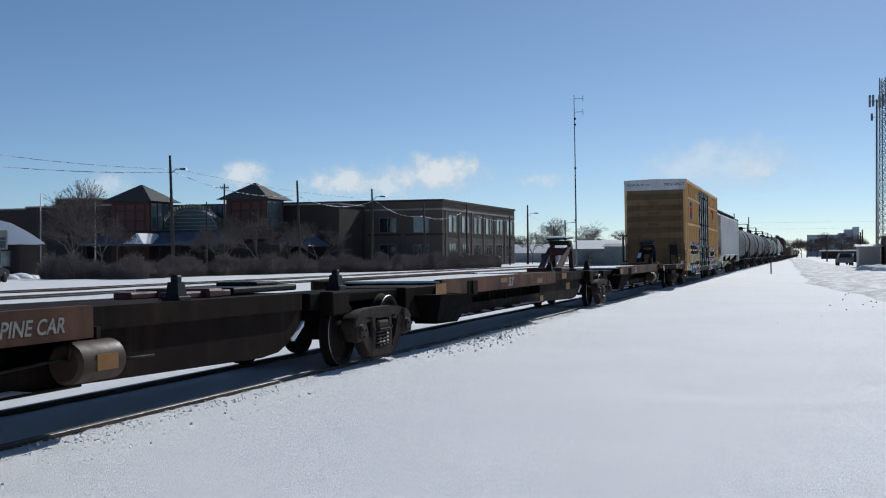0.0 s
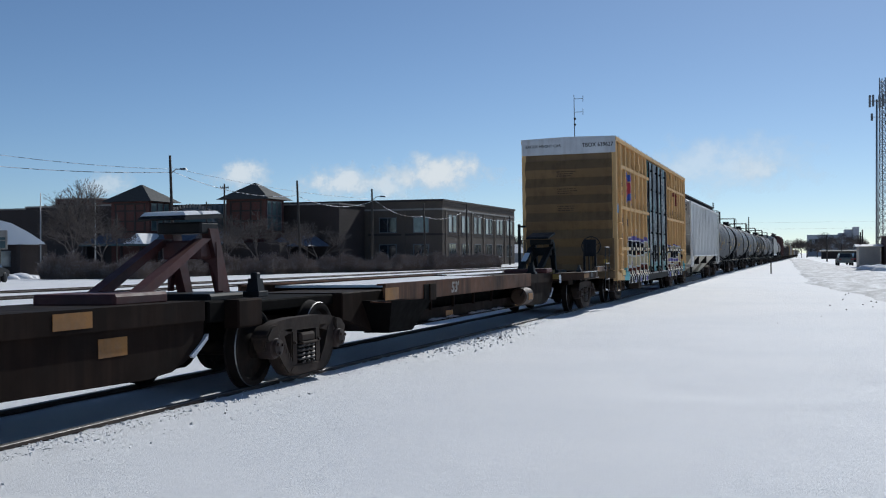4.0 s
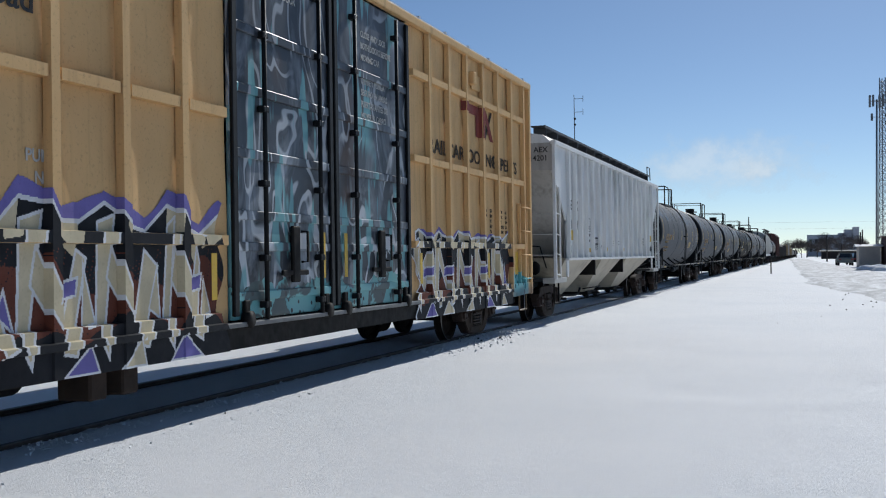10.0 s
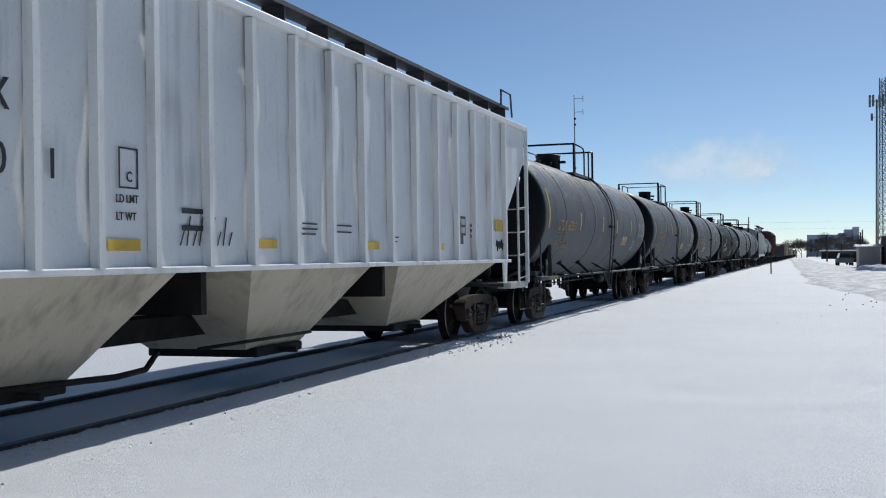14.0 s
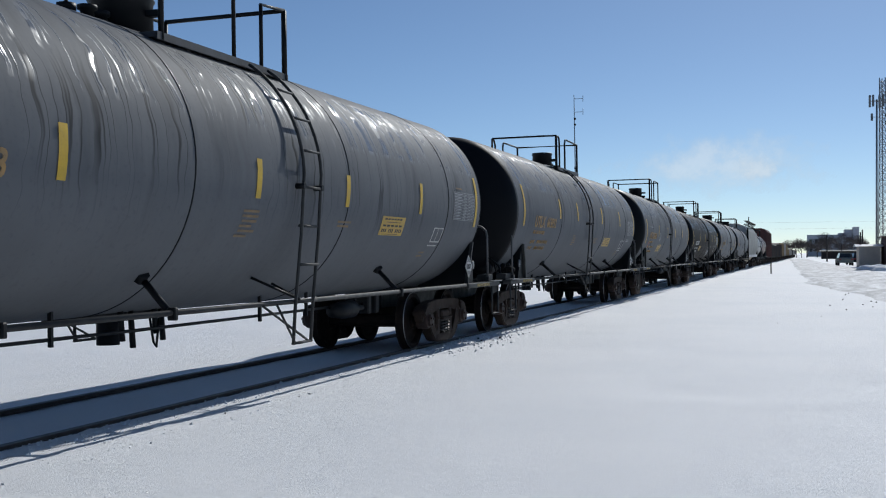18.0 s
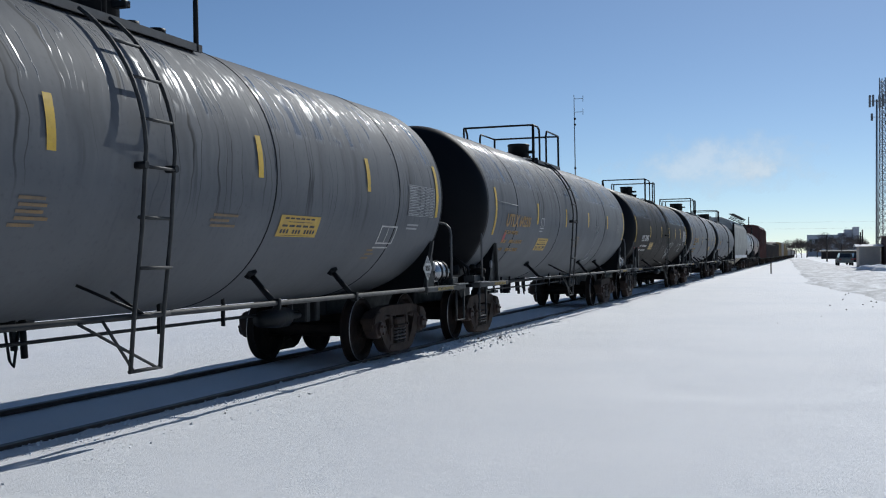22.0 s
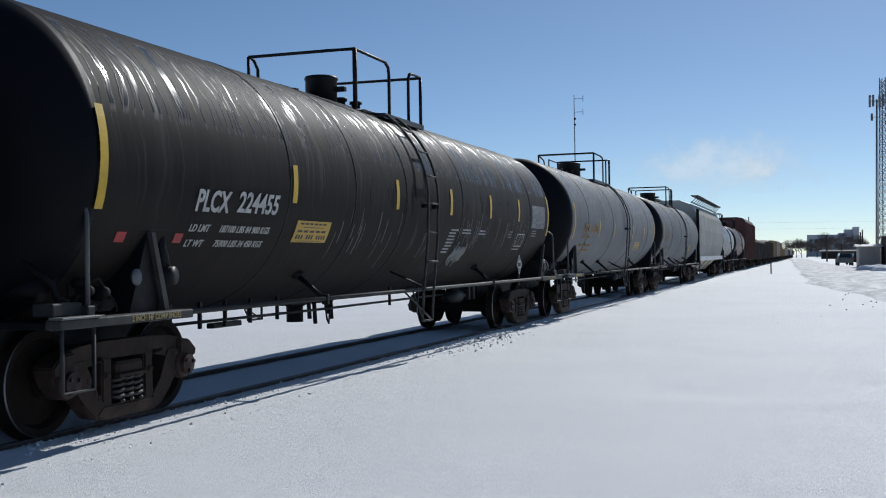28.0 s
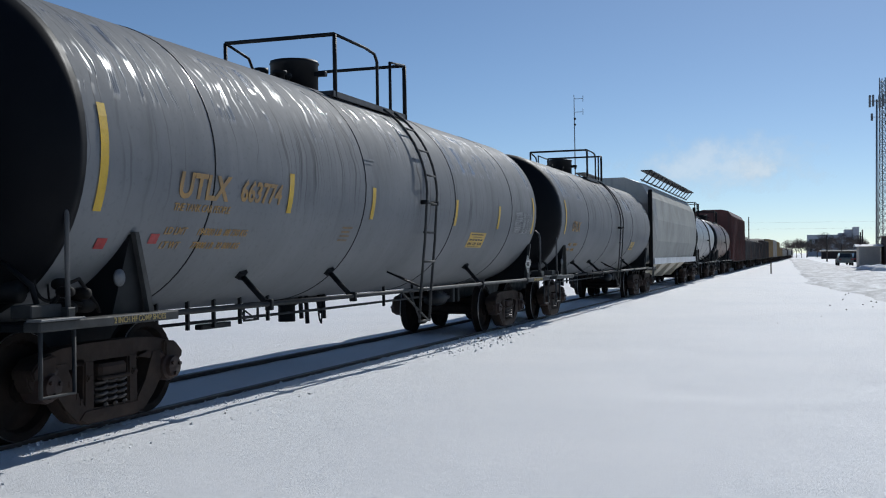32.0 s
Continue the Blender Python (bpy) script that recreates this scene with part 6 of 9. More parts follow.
def tank_ladder(e, r, zc, lad):
    """Ladders on both flanks, standing off the shell, with a stirrup below the side pipe."""
    for d in (1, -1):
        ld = part("ladder", Shape().bar((d * 1.48, lad - 0.04, 1.0), (d * 1.48, lad + 0.5, 1.0), 0.018, 6), STEP_GREY, e)
        for y in (lad, lad + 0.45):
            s = Shape()
            s.pipe([(d * (r + 0.09) * math.sin(t), y + 0.05 * max(0, 1.0 - t), zc + (r + 0.09) * math.cos(t)) for t in [0.60 + i * 0.95 / 10 for i in range(11)]] + [(d * 1.55, y - 0.02, 1.75), (d * 1.49, y - 0.07, 0.98), (d * 1.47, y - 0.10, 0.53)], 0.02, 6)
            part("stringer", s, STEP_GREY, ld)
        for k, z in enumerate((0.53, 1.42, 1.86, 2.30, 2.72, 3.10, 3.44)):
            t = math.acos(min(1, max(-1, (z - zc) / (r + 0.09))))
            x = (r + 0.09) * math.sin(t) if z > 2 else 1.47 if z < 1 else 1.54
            off = -0.10 if z < 1 else -0.03 if z < 2 else 0
            part("rung", Shape().bar((d * x, lad + off - 0.02, z), (d * x, lad + 0.47 + off, z), 0.017, 6), STEP_GREY, ld)
        for y in (lad - 0.02, lad + 0.45):   # clips to the shell
            part("clip", Shape().bar((d * (r - 0.02), y, zc - 0.12), (d * (r + 0.11), y, zc - 0.12), 0.035, 8), BLACK, ld)
        for a in (0.46, 0.78):
            part("stay", Shape().bar((d * 1.46, lad - a, 0.98), (d * 1.47, lad - 0.10 + (0.40 if a > 0.5 else 0.05), 0.53), 0.014, 6), STEP_GREY, ld)
        for a, z in ((0.75, 1.28), (0.25, 1.2)):
            part("stay", Shape().bar((d * 1.0, lad - a + 0.55, z), (d * 1.46, lad + 0.1, 1.02), 0.016, 6), BLACK, ld)


def tank_end(e, y, k, spin, placard_y):
    """Platform, grabs, saddle, stub sill and brake gear at one end; k is 1 at the near end."""
    o = lambda v: y + k * v
    lo = lambda v, w: (min(o(v), o(w)), max(o(v), o(w)))
    for d in (1, -1):
        st = part("end_step", Shape().box(d * 1.39 - 0.08, d * 1.39 + 0.08, *lo(0.0, 1.92), 0.945, 1.025, 0, 0.012), STEP_GREY, e)
        part("step_edge", Shape().box(d * 1.44 - 0.07, d * 1.44 + 0.07, *lo(-0.03, 0.5), 1.027, 1.045, 0, 0.004), GREY_STEEL, st)
        part("bracket_block", Shape().box(d * 1.30 - 0.15, d * 1.30 + 0.05, *lo(0.05, 0.42), 1.046, 1.15, 0, 0.01), STEP_GREY, st)
        s = Shape()    # saddle web between tank and sill
        s.hull([(d * 0.45, o(1.12), 0.97), (d * 1.30, o(1.12), 0.97), (d * 1.30, o(1.70), 0.97), (d * 0.45, o(1.70), 0.97)], [(d * 0.85, o(1.30), 1.64), (d * 1.34, o(1.36), 1.72), (d * 1.34, o(1.42), 1.72), (d * 0.85, o(1.46), 1.64)])
        sd = part("saddle", s, BLACK, e)
        part("saddle_rib", Shape().hull([(d * 1.31, o(1.62), 0.99), (d * 1.36, o(1.62), 0.99), (d * 1.36, o(1.70), 0.99), (d * 1.31, o(1.70), 0.99)], [(d * 1.34, o(1.36), 1.74), (d * 1.39, o(1.36), 1.74), (d * 1.39, o(1.42), 1.74), (d * 1.34, o(1.42), 1.74)]), STEP_GREY, sd)
        part("saddle_plug", Shape().lathe([(0, 0.0), (0, 0.075), (0.02, 0.075), (0.02, 0.0)], (d * 1.31, o(1.22), 1.34), "x", 16), GREY_STEEL, sd)
        s = Shape()
        s.pipe([(d * 1.37, o(0.46), 1.03), (d * 1.37, o(0.46), 1.86), (d * 1.35, o(0.46), 1.96), (d * 1.28, o(0.47), 2.03), (d * 1.16, o(0.48), 2.06), (d * 0.25, o(0.50), 2.06), (d * 0.15, o(0.50), 1.98), (d * 0.15, o(0.5), 1.03)], 0.021, 8)
        hr = part("end_handrail", s, RAIL_GREY, e)
        part("rail_foot", Shape().box(d * 1.37 - 0.04, d * 1.37 + 0.04, o(0.46) - 0.05, o(0.46) + 0.05, 1.03, 1.12, 0, 0.01), STEP_GREY, hr)
        yy = lo(0.04, 0.44)
        s = Shape()
        s.pipe([(d * 1.44, yy[0], 0.95), (d * 1.44, yy[0], 0.44), (d * 1.44, yy[1], 0.44), (d * 1.44, yy[1], 0.95)], 0.018)
        part("sill_step", s, STEP_GREY, e)
    s = Shape()
    s.box(-0.32, 0.32, *lo(-0.2, 3.1), 0.66, 0.96, 0, 0.02)
    s.box(-1.31, 1.31, *lo(0.02, 0.45), 0.945, 1.0, 0, 0.01)
    s.box(-0.30, 0.30, *lo(0.5, 2.4), 0.96, 1.15, 0, 0.02)
    part("stub_sill", s, BLACK, e)
    coupler(e, o(-0.2), -k)
    if k > 0:
        part("brake_box", Shape().box(-0.5, 0.1, *lo(0.15, 0.55), 1.0, 1.5, 0, 0.03), BLACK, e)
        part("brake_valve", Shape().lathe([(-0.2, 0.0), (-0.2, 0.1), (0.2, 0.1), (0.2, 0.0)], (0.75, o(0.4), 1.25), "x", 14), BLACK, e)
        part("air_pipe", Shape().pipe([(0.6, o(0.3), 1.3), (0.9, o(0.25), 1.5), (1.15, o(0.3), 1.3), (1.15, o(0.4), 1.05)], 0.025), BLACK, e)
        if spin:
            s = Shape()
            s.pipe([(1.0, o(0.7) + 0.20 * math.cos(j * math.tau / 20), 1.36 + 0.20 * math.sin(j * math.tau / 20)) for j in range(21)], 0.016, 6)
            for j in range(4):
                s.bar((0.98, o(0.7), 1.36), (1.0, o(0.7) + 0.2 * math.cos(j * 1.571), 1.36 + 0.2 * math.sin(j * 1.571)), 0.010, 5)
            part("hand_brake_wheel", s, BLACK, e)
            for xx, yy, zz, q in ((1.22, 0.62, 1.10, 0.06), (1.26, 0.78, 1.22, 0.05), (1.18, 0.92, 1.12, 0.07), (1.28, 0.55, 1.24, 0.045), (1.12, 0.7, 1.3, 0.05)):
                part("brake_fitting", Shape().lathe([(-q * 1.6, 0), (-q * 1.6, q * 0.8), (-q, q), (q, q), (q * 1.6, q * 0.7), (q * 1.6, 0)], (xx, o(yy), zz), "x" if xx > 1.2 else "y", 12), STEEL_DARK, e)
            s = Shape()
            s.pipe([(1.2, o(0.4), 1.06), (1.25, o(0.6), 1.30), (1.22, o(0.8), 1.34), (1.24, o(1.0), 1.12), (1.2, o(1.1), 1.05)], 0.018, 6)
            s.pipe([(1.05, o(0.5), 1.0), (1.10, o(0.65), 1.18), (1.25, o(0.8), 1.12)], 0.022, 6)
            part("brake_hose", s, STEEL_DARK, e)
    for m4 in ([pose(1.44, placard_y, 1.32, 90, 0, 90)] if k < 0 else [pose(0.30, o(0.02), 1.42, 90, 0, 0)]) if spin else ():
        pl = placed(part("placard", Shape().plan([(-0.19, 0), (0, -0.19), (0.19, 0), (0, 0.19)], -0.012, 0.0), LETTER_WHITE, e, "white diamond placard on a post"), m4)
        s = Shape()
        s.plan([(-0.16, 0.0), (-0.115, -0.045), (0.115, -0.045), (0.16, 0.0), (0.115, 0.045), (-0.115, 0.045)], 0.0, 0.003)
        part("placard_band", s, DATA_WHITE, pl)
        s = Shape()
        s.plan([(-0.10, -0.075), (0, -0.165), (0.10, -0.075)], 0.0, 0.003)
        s.plan([(0.10, 0.075), (0, 0.165), (-0.10, 0.075)], 0.0, 0.003)
        part("placard_corner", s, GREY_STEEL, pl)
        words("3257", 0.075, LETTER_BLACK, pl, pose(-0.115, -0.037, 0.005), 0.95, bold=0.04)
        part("placard_post", Shape().box(-0.02, 0.02, -0.42, -0.15, -0.035, -0.013), STEP_GREY, pl)


def tank_car(y_wheel, label, paint, mark=None, number="", letters=LETTER_ORANGE, r=1.50, zc=2.43, spin=True, stripes=(), seams=(2.2, 5.95, 9.6, 13.4), chrome=None, length=15.45,
             far_axle=13.62, rail=(6.36, 7.82, 8.47, 9.07), round_ends=False, dome=(0.34, 6.9), ladder=8.07, brackets=((3.35, 0.1), (5.6, 0.12), (11.45, 0.15)), lettering_y=(1.40, 2.48), lettering_z=2.09,
             lines=(), note=None, data=None, frame_at=None, prints=(), red=()):
    """A stub-sill tank car; y_wheel is the place of its first axle."""
    e = rolling_stock("tank_car", y_wheel, label, "tank wagon")
    a, b = 0.18, length - 0.2                       # straight part of the shell
    n = 72 if spin else 40
    s = Shape()
    s.lathe([(a, r), (a + 0.02, r + 0.002), (b - 0.02, r + 0.002), (b, r)], (0, 0, zc), "y", n)
    for f in [f for f in s.bm.faces if len(f.verts) > 4]:
        s.bm.faces.remove(f)
    shell = part("shell", s, paint, e)
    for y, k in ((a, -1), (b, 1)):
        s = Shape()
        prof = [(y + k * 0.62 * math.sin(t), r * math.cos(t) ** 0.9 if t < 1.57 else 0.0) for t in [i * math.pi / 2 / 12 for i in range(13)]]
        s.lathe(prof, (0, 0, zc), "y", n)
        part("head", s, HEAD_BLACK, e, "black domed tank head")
    for y in seams:
        s = Shape()
        s.lathe([(y - 0.014, r), (y - 0.007, r + 0.009), (y + 0.007, r + 0.009), (y + 0.014, r)], (0, 0, zc), "y", n)
        part("weld_seam", s, BLACK, shell)
    for d in (1, -1):
        s = Shape()
        s.pipe([(d * 1.43, 1.5, 1.0), (d * 1.43, length - 0.9, 1.0)], 0.028, 8)
        sp = part("side_pipe", s, STEP_GREY, e)
        for y, lean in brackets:
            s = Shape()
            zt = zc - r * 0.74
            s.bar((d * 1.40, y, 1.0), (d * r * 0.68, y + lean, zt), 0.034, 8)
            s.box(d * 1.43 - 0.045, d * 1.43 + 0.045, y - 0.03, y + 0.03, 0.93, 1.05, 0, 0.012)
            s.bar((d * r * 0.66, y + lean, zt - 0.02), (d * r * 0.70, y + lean - 0.02, zt + 0.05), 0.07, 8)
            part("bracket", s, BLACK, e)
    tank_end(e, -0.38, 1, spin, 0)
    tank_end(e, length + 1.10, -1, spin, far_axle - 0.58 if length > 16 else length - 0.72)
    tank_railing(e, zc + r, *rail, round_ends, *dome)
    tank_ladder(e, r, zc, ladder)
    # bottom outlet and brake rigging
    s = Shape()
    zb, m = zc - r, 6.6
    s.lathe([(zb - 0.32, 0.0), (zb - 0.32, 0.12), (zb - 0.1, 0.12), (zb - 0.06, 0.2), (zb + 0.08, 0.2)], (0.0, m, 0), "z", 18)
    s.box(-0.3, 0.3, m - 0.7, m + 0.7, zb - 0.06, zb + 0.06, 0, 0.02)
    out = part("outlet_valve", s, BLACK, e)
    for dy, dz in ((-0.28, 0.26), (-0.1, 0.34), (0.32, 0.22), (0.45, 0.3)):
        part("outlet_fitting", Shape().bar((0.35, m + dy, zb + 0.05), (0.36, m + dy + 0.02, zb - dz), 0.032, 8), BLACK, out)
    part("outlet_chain", Shape().pipe([(0.38, m + 0.2, zb - 0.05), (0.4, m + 0.23, zb - 0.3), (0.4, m + 0.28, zb - 0.36), (0.4, m + 0.31, zb - 0.22), (0.39, m + 0.36, zb - 0.05)], 0.014, 5), BLACK, out)
    s = Shape()
    s.pipe([(0.55, 2.1, 0.80), (0.55, 4.6, 0.79), (0.5, 6.4, 0.78), (0.5, far_axle - 0.8, 0.80)], 0.018)
    s.pipe([(0.62, 1.9, 0.93), (0.62, 5.2, 0.92)], 0.014)
    rig = part("brake_rigging", s, BLACK, e)
    for y in (2.25, 2.55, 3.15, 3.7, 4.3, 5.0, 8.9, 10.2):
        part("hanger", Shape().box(0.53, 0.57, y - 0.016, y + 0.016, 0.72, zb + 0.12), BLACK, rig)
    part("slack_lever", Shape().box(0.42, 0.52, 3.5, 4.15, 0.70, 0.76, 0, 0.01), BLACK, rig)
    for y in (far_axle - 1.35, far_axle - 1.05):
        part("brake_block", Shape().box(0.40, 0.62, y - 0.07, y + 0.07, 0.64, 0.92, 0, 0.02), BLACK, rig)
    part("brake_cylinder", Shape().lathe([(far_axle - 2.6, 0.0), (far_axle - 2.58, 0.10), (far_axle - 2.2, 0.13), (far_axle - 1.9, 0.13), (far_axle - 1.85, 0.05), (far_axle - 1.5, 0.04), (far_axle - 1.5, 0.0)], (0.55, 0, 0.74), "y", 14), BLACK, e)
    truck(e, 1.08, spin=spin)
    truck(e, far_axle + 0.889, spin=spin)
    # marks on the near flank, laid on the curve
    flank = lambda y, z: on_shell(r, zc, y, z)
    patch = lambda y, w, z0, z1, mat, name, lab="", out=0.009: shell_patch(e, r, zc, y, w, z0, z1, mat, name, lab, out)
    for y, z0, z1 in stripes:
        patch(y - 0.055, 0.11, z0, z1, YELLOW, "reflector", "yellow reflective strip", 0.012)
    if mark:
        white = letters is LETTER_WHITE
        words(mark, 0.215 if white else 0.245, letters, e, flank(lettering_y[0], lettering_z), 0.86 if white else 1.06, bold=0.04)
        if number:
            words(number, 0.215, letters, e, flank(lettering_y[1], lettering_z + 0.015), 1.0, bold=0.035)
    for t, y, z, h, w in lines:
        words(t, h, letters, e, flank(y, z), w, 0.12)
    if note:
        nt = patch(note[0], note[1] - note[0], note[2], note[3], YELLOW_LABEL, "notice", "yellow notice label with small print", 0.010)
        w, h = note[1] - note[0], note[3] - note[2]
        for y, b, z, q in [(0.10 + 0.13 * k, 0.10, 0.82, 0.08) for k in range(6)] + [(0.20, 0.60, 0.68, 0.03)] + [(0.08 + 0.17 * k, 0.13, 0.46, 0.10) for k in range(5)] + [(0.07 + 0.074 * k, 0.048, 0.15, 0.19) for k in range(12) if k not in (3, 7)] + [(0.12, 0.7, 0.05, 0.02)]:
            patch(note[0] + w * y, w * b, note[2] + h * z, note[2] + h * (z + q), LETTER_BLACK, "small_print", "", 0.012)
    if data:
        y0, y1, z0, z1 = data
        step = (z1 - z0) / 9
        patch(y0 - 0.02, y1 - y0 + 0.04, z0 - 0.01, z1 + 0.01, DATA_GROUND, "data_panel", "dull grey data panel with a printed table", 0.0085)
        for f in (0.0, 0.46, 0.66, 0.82, 0.985):
            patch(y0 + (y1 - y0) * f, 0.014, z0, z1, DATA_WHITE, "data_frame", "", 0.010)
        rr = random.Random(int(y_wheel))
        for i in range(10):
            patch(y0, y1 - y0, z0 + i * step - 0.004, z0 + i * step + 0.004, DATA_WHITE, "data_line", "", 0.010)
            if i < 9:
                patch(y0 + 0.03, (y1 - y0) * rr.uniform(0.25, 0.4), z0 + i * step + step * 0.3, z0 + i * step + step * 0.62, DATA_WHITE, "small_print", "", 0.010)
                for f in (0.49, 0.69, 0.85):
                    patch(y0 + (y1 - y0) * f, (y1 - y0) * 0.10, z0 + i * step + step * 0.3, z0 + i * step + step * 0.6, DATA_WHITE, "small_print", "", 0.010)
    if frame_at:
        y0, y1, z0, z1 = frame_at
        for y, w, za, zb2 in ((y0, y1 - y0, z0, z0 + 0.02), (y0, y1 - y0, z1 - 0.02, z1), (y0, 0.03, z0, z1), (y1 - 0.03, 0.03, z0, z1), (y0 + (y1 - y0) * 0.45, 0.02, z0, z1), (y0 - 0.02, (y1 - y0) * 0.9, z0 - 0.06, z0 - 0.04)):
            patch(y, w, za, zb2, LETTER_WHITE, "stencil_frame")
    rr = random.Random(int(y_wheel) + 3)
    for y, w, z, rows, mat in prints:
        for i in range(rows):
            patch(y + rr.uniform(0, 0.06) - 0.01 * i, w * rr.uniform(0.7, 1.0), z - i * 0.052, z - i * 0.052 + 0.026, mat, "small_print")
    for y, z in red:
        patch(y - 0.07, 0.14, z - 0.04, z + 0.05, RED_MARK, "red_marker")
    if number and spin:
        words(number, 0.14, letters, e, pose(0.42, -0.06, zc + 0.98, 77, 0, 18), 1.0)
    if spin:
        words("2 INCH HF COMP SHOES", 0.05, STENCIL_YELLOW, e, on_side(1.472, 0.55, 0.962), 1.0)
        words("2 INCH HF COMP SHOES", 0.05, STENCIL_YELLOW, e, on_side(1.472, length - 0.35, 0.962), 1.0)
    if chrome:
        y0, y1, x, mat = chrome
        s = Shape()
        s.lathe([(y0, 0.0), (y0 + 0.01, 0.14), (y0 + 0.08, 0.19), (y1 - 0.12, 0.19), (y1 - 0.02, 0.14), (y1, 0.0)], (x, 0, 1.24), "y", 28)
        cy = part("air_reservoir", smooth_edges(s.mesh("air_reservoir", mat), 40), None, e, "air reservoir strapped to the end platform")
        for y in (y0 + (y1 - y0) * 0.32, y0 + (y1 - y0) * 0.68):
            part("strap", Shape().lathe([(y - 0.03, 0.185), (y - 0.03, 0.202), (y + 0.03, 0.202), (y + 0.03, 0.185)], (x, 0, 1.24), "y", 24), BLACK, cy)
            part("cradle", Shape().box(x - 0.16, x + 0.12, y - 0.04, y + 0.04, 0.98, 1.10, 0, 0.01), BLACK, cy)
    return e


def chalk(e, r, zc, pts, rad, material, label):
    """A drawn line on the flank through (y, z) points."""
    s = Shape()
    s.pipe([(math.sqrt((r + 0.006) ** 2 - (z - zc) ** 2), y, z) for y, z in pts], rad, 5)
    return part("chalk_scrawl", s, material, e, label)


PALE_RUN = surf("dried_pale_run", (0.22, 0.21, 0.20), (0.13, 0.125, 0.12), 9, 0.7, 0, 0.1, 60)
WET_RUN = surf("wet_dark_run", (0.008, 0.008, 0.009), (0.012, 0.012, 0.012), 9, 0.7, 0, 0.1, 60, spec=0.05)
DATA_GROUND = surf("data_panel_grey", (0.10, 0.10, 0.105), (0.075, 0.076, 0.08), 5, 0.6, 0, 0.1, 40)
FAINT_ORANGE = surf("faint_orange_print", (0.26, 0.17, 0.08), (0.17, 0.13, 0.09), 6, 0.7, 0, 0.1, 60)
people = lambda y, z: ("THE TANK CAR PEOPLE", y, z, 0.075, 0.92)
loads = lambda y, z, z2, a, b: (("LD LMT", y, z, 0.078, 1.0), (a, y + 0.56, z, 0.078, 0.98), ("LT WT", y + 0.02, z2, 0.078, 1.0), (b, y + 0.56, z2, 0.078, 0.98))

covered_hopper()
tank_car(94.2, "grey tank car with orange stencilled letters", TANK_GREY, "UTLX", "663833", stripes=((0.46, 2.10, 3.0), (3.98, 2.12, 2.57), (7.17, 2.13, 2.55), (9.5, 2.13, 2.53), (12.2, 2.13, 2.59), (15.0, 2.0, 2.85)),
         seams=(2.2, 5.92, 9.55, 13.5), lines=(people(1.40, 1.965),) + loads(1.38, 1.76, 1.63, "190800 LB  86 550 KG", "72200 LB  32 750 KG"), note=(10.77, 11.65, 1.80, 2.06), data=(13.79, 14.9, 2.10, 2.55), frame_at=(13.0, 13.45, 1.72, 1.95),
         prints=((6.92, 0.36, 1.98, 6, FAINT_ORANGE), (9.3, 0.45, 1.93, 2, FAINT_ORANGE), (12.75, 0.3, 1.55, 2, FAINT_ORANGE), (13.85, 0.4, 2.6, 1, FAINT_ORANGE)))
tank_car(111.9, "grey tank car with orange stencilled letters and a bright reservoir", TANK_GREY, "UTLX", "663892", stripes=((0.64, 2.10, 2.95), (4.0, 2.34, 2.80), (6.02, 2.34, 2.79), (9.38, 2.35, 2.80), (12.35, 2.36, 2.8), (15.1, 2.1, 2.9)),
         seams=(4.18, 9.76, 13.5), chrome=(15.65, 16.35, 1.12, CHROME), rail=(6.57, 6.96, 7.61, 9.24), round_ends=True, dome=(0.265, 8.6), ladder=7.16, brackets=((3.93, 0.1), (9.85, 0.15), (12.0, 0.2)), far_axle=13.66, length=15.53,
         lettering_y=(1.58, 2.69), lettering_z=2.105, lines=(people(1.58, 1.96),) + loads(1.60, 1.76, 1.63, "191800 LB  87 000 KG", "71200 LB  32 300 KG"), note=(9.98, 11.0, 1.74, 1.98), data=(13.88, 14.98, 2.10, 2.54), frame_at=(13.0, 13.6, 1.68, 1.93),
         prints=((5.72, 0.42, 1.96, 5, FAINT_ORANGE), (8.5, 0.5, 1.92, 3, FAINT_ORANGE), (12.8, 0.3, 1.58, 3, FAINT_ORANGE), (13.9, 0.5, 1.95, 2, DATA_WHITE)))
car = tank_car(129.7, "weathered grey tank car with faded orange letters", TANK_GREY_WORN, "UTLX", "642200", stripes=((0.63, 1.89, 2.77), (3.9, 2.16, 2.60), (6.75, 2.16, 2.58), (9.48, 2.22, 2.59), (12.27, 2.23, 2.6), (15.1, 1.95, 2.8)),
               seams=(2.2, 6.05, 11.95), chrome=(15.6, 16.5, 1.12, COVER_GREY), rail=(6.2, 6.85, 7.54, 8.95), round_ends=True, dome=(0.265, 8.1), ladder=7.14, brackets=((4.45, 0.2), (9.8, 0.5), (12.05, 0.55)), length=15.5, far_axle=13.51,
               lettering_y=(1.40, 2.40), lettering_z=2.07, lines=(people(1.44, 1.92),) + loads(1.43, 1.745, 1.59, "190800 LB  86 550 KG", "72200 LB  32 750 KG"), note=(4.28, 5.25, 1.61, 1.87), frame_at=(4.22, 4.53, 2.07, 2.30),
               prints=((8.3, 0.35, 1.92, 5, FAINT_ORANGE), (13.9, 0.6, 2.35, 5, GREY_STEEL)), red=((1.51, 1.90), (1.50, 1.81)), data=None)
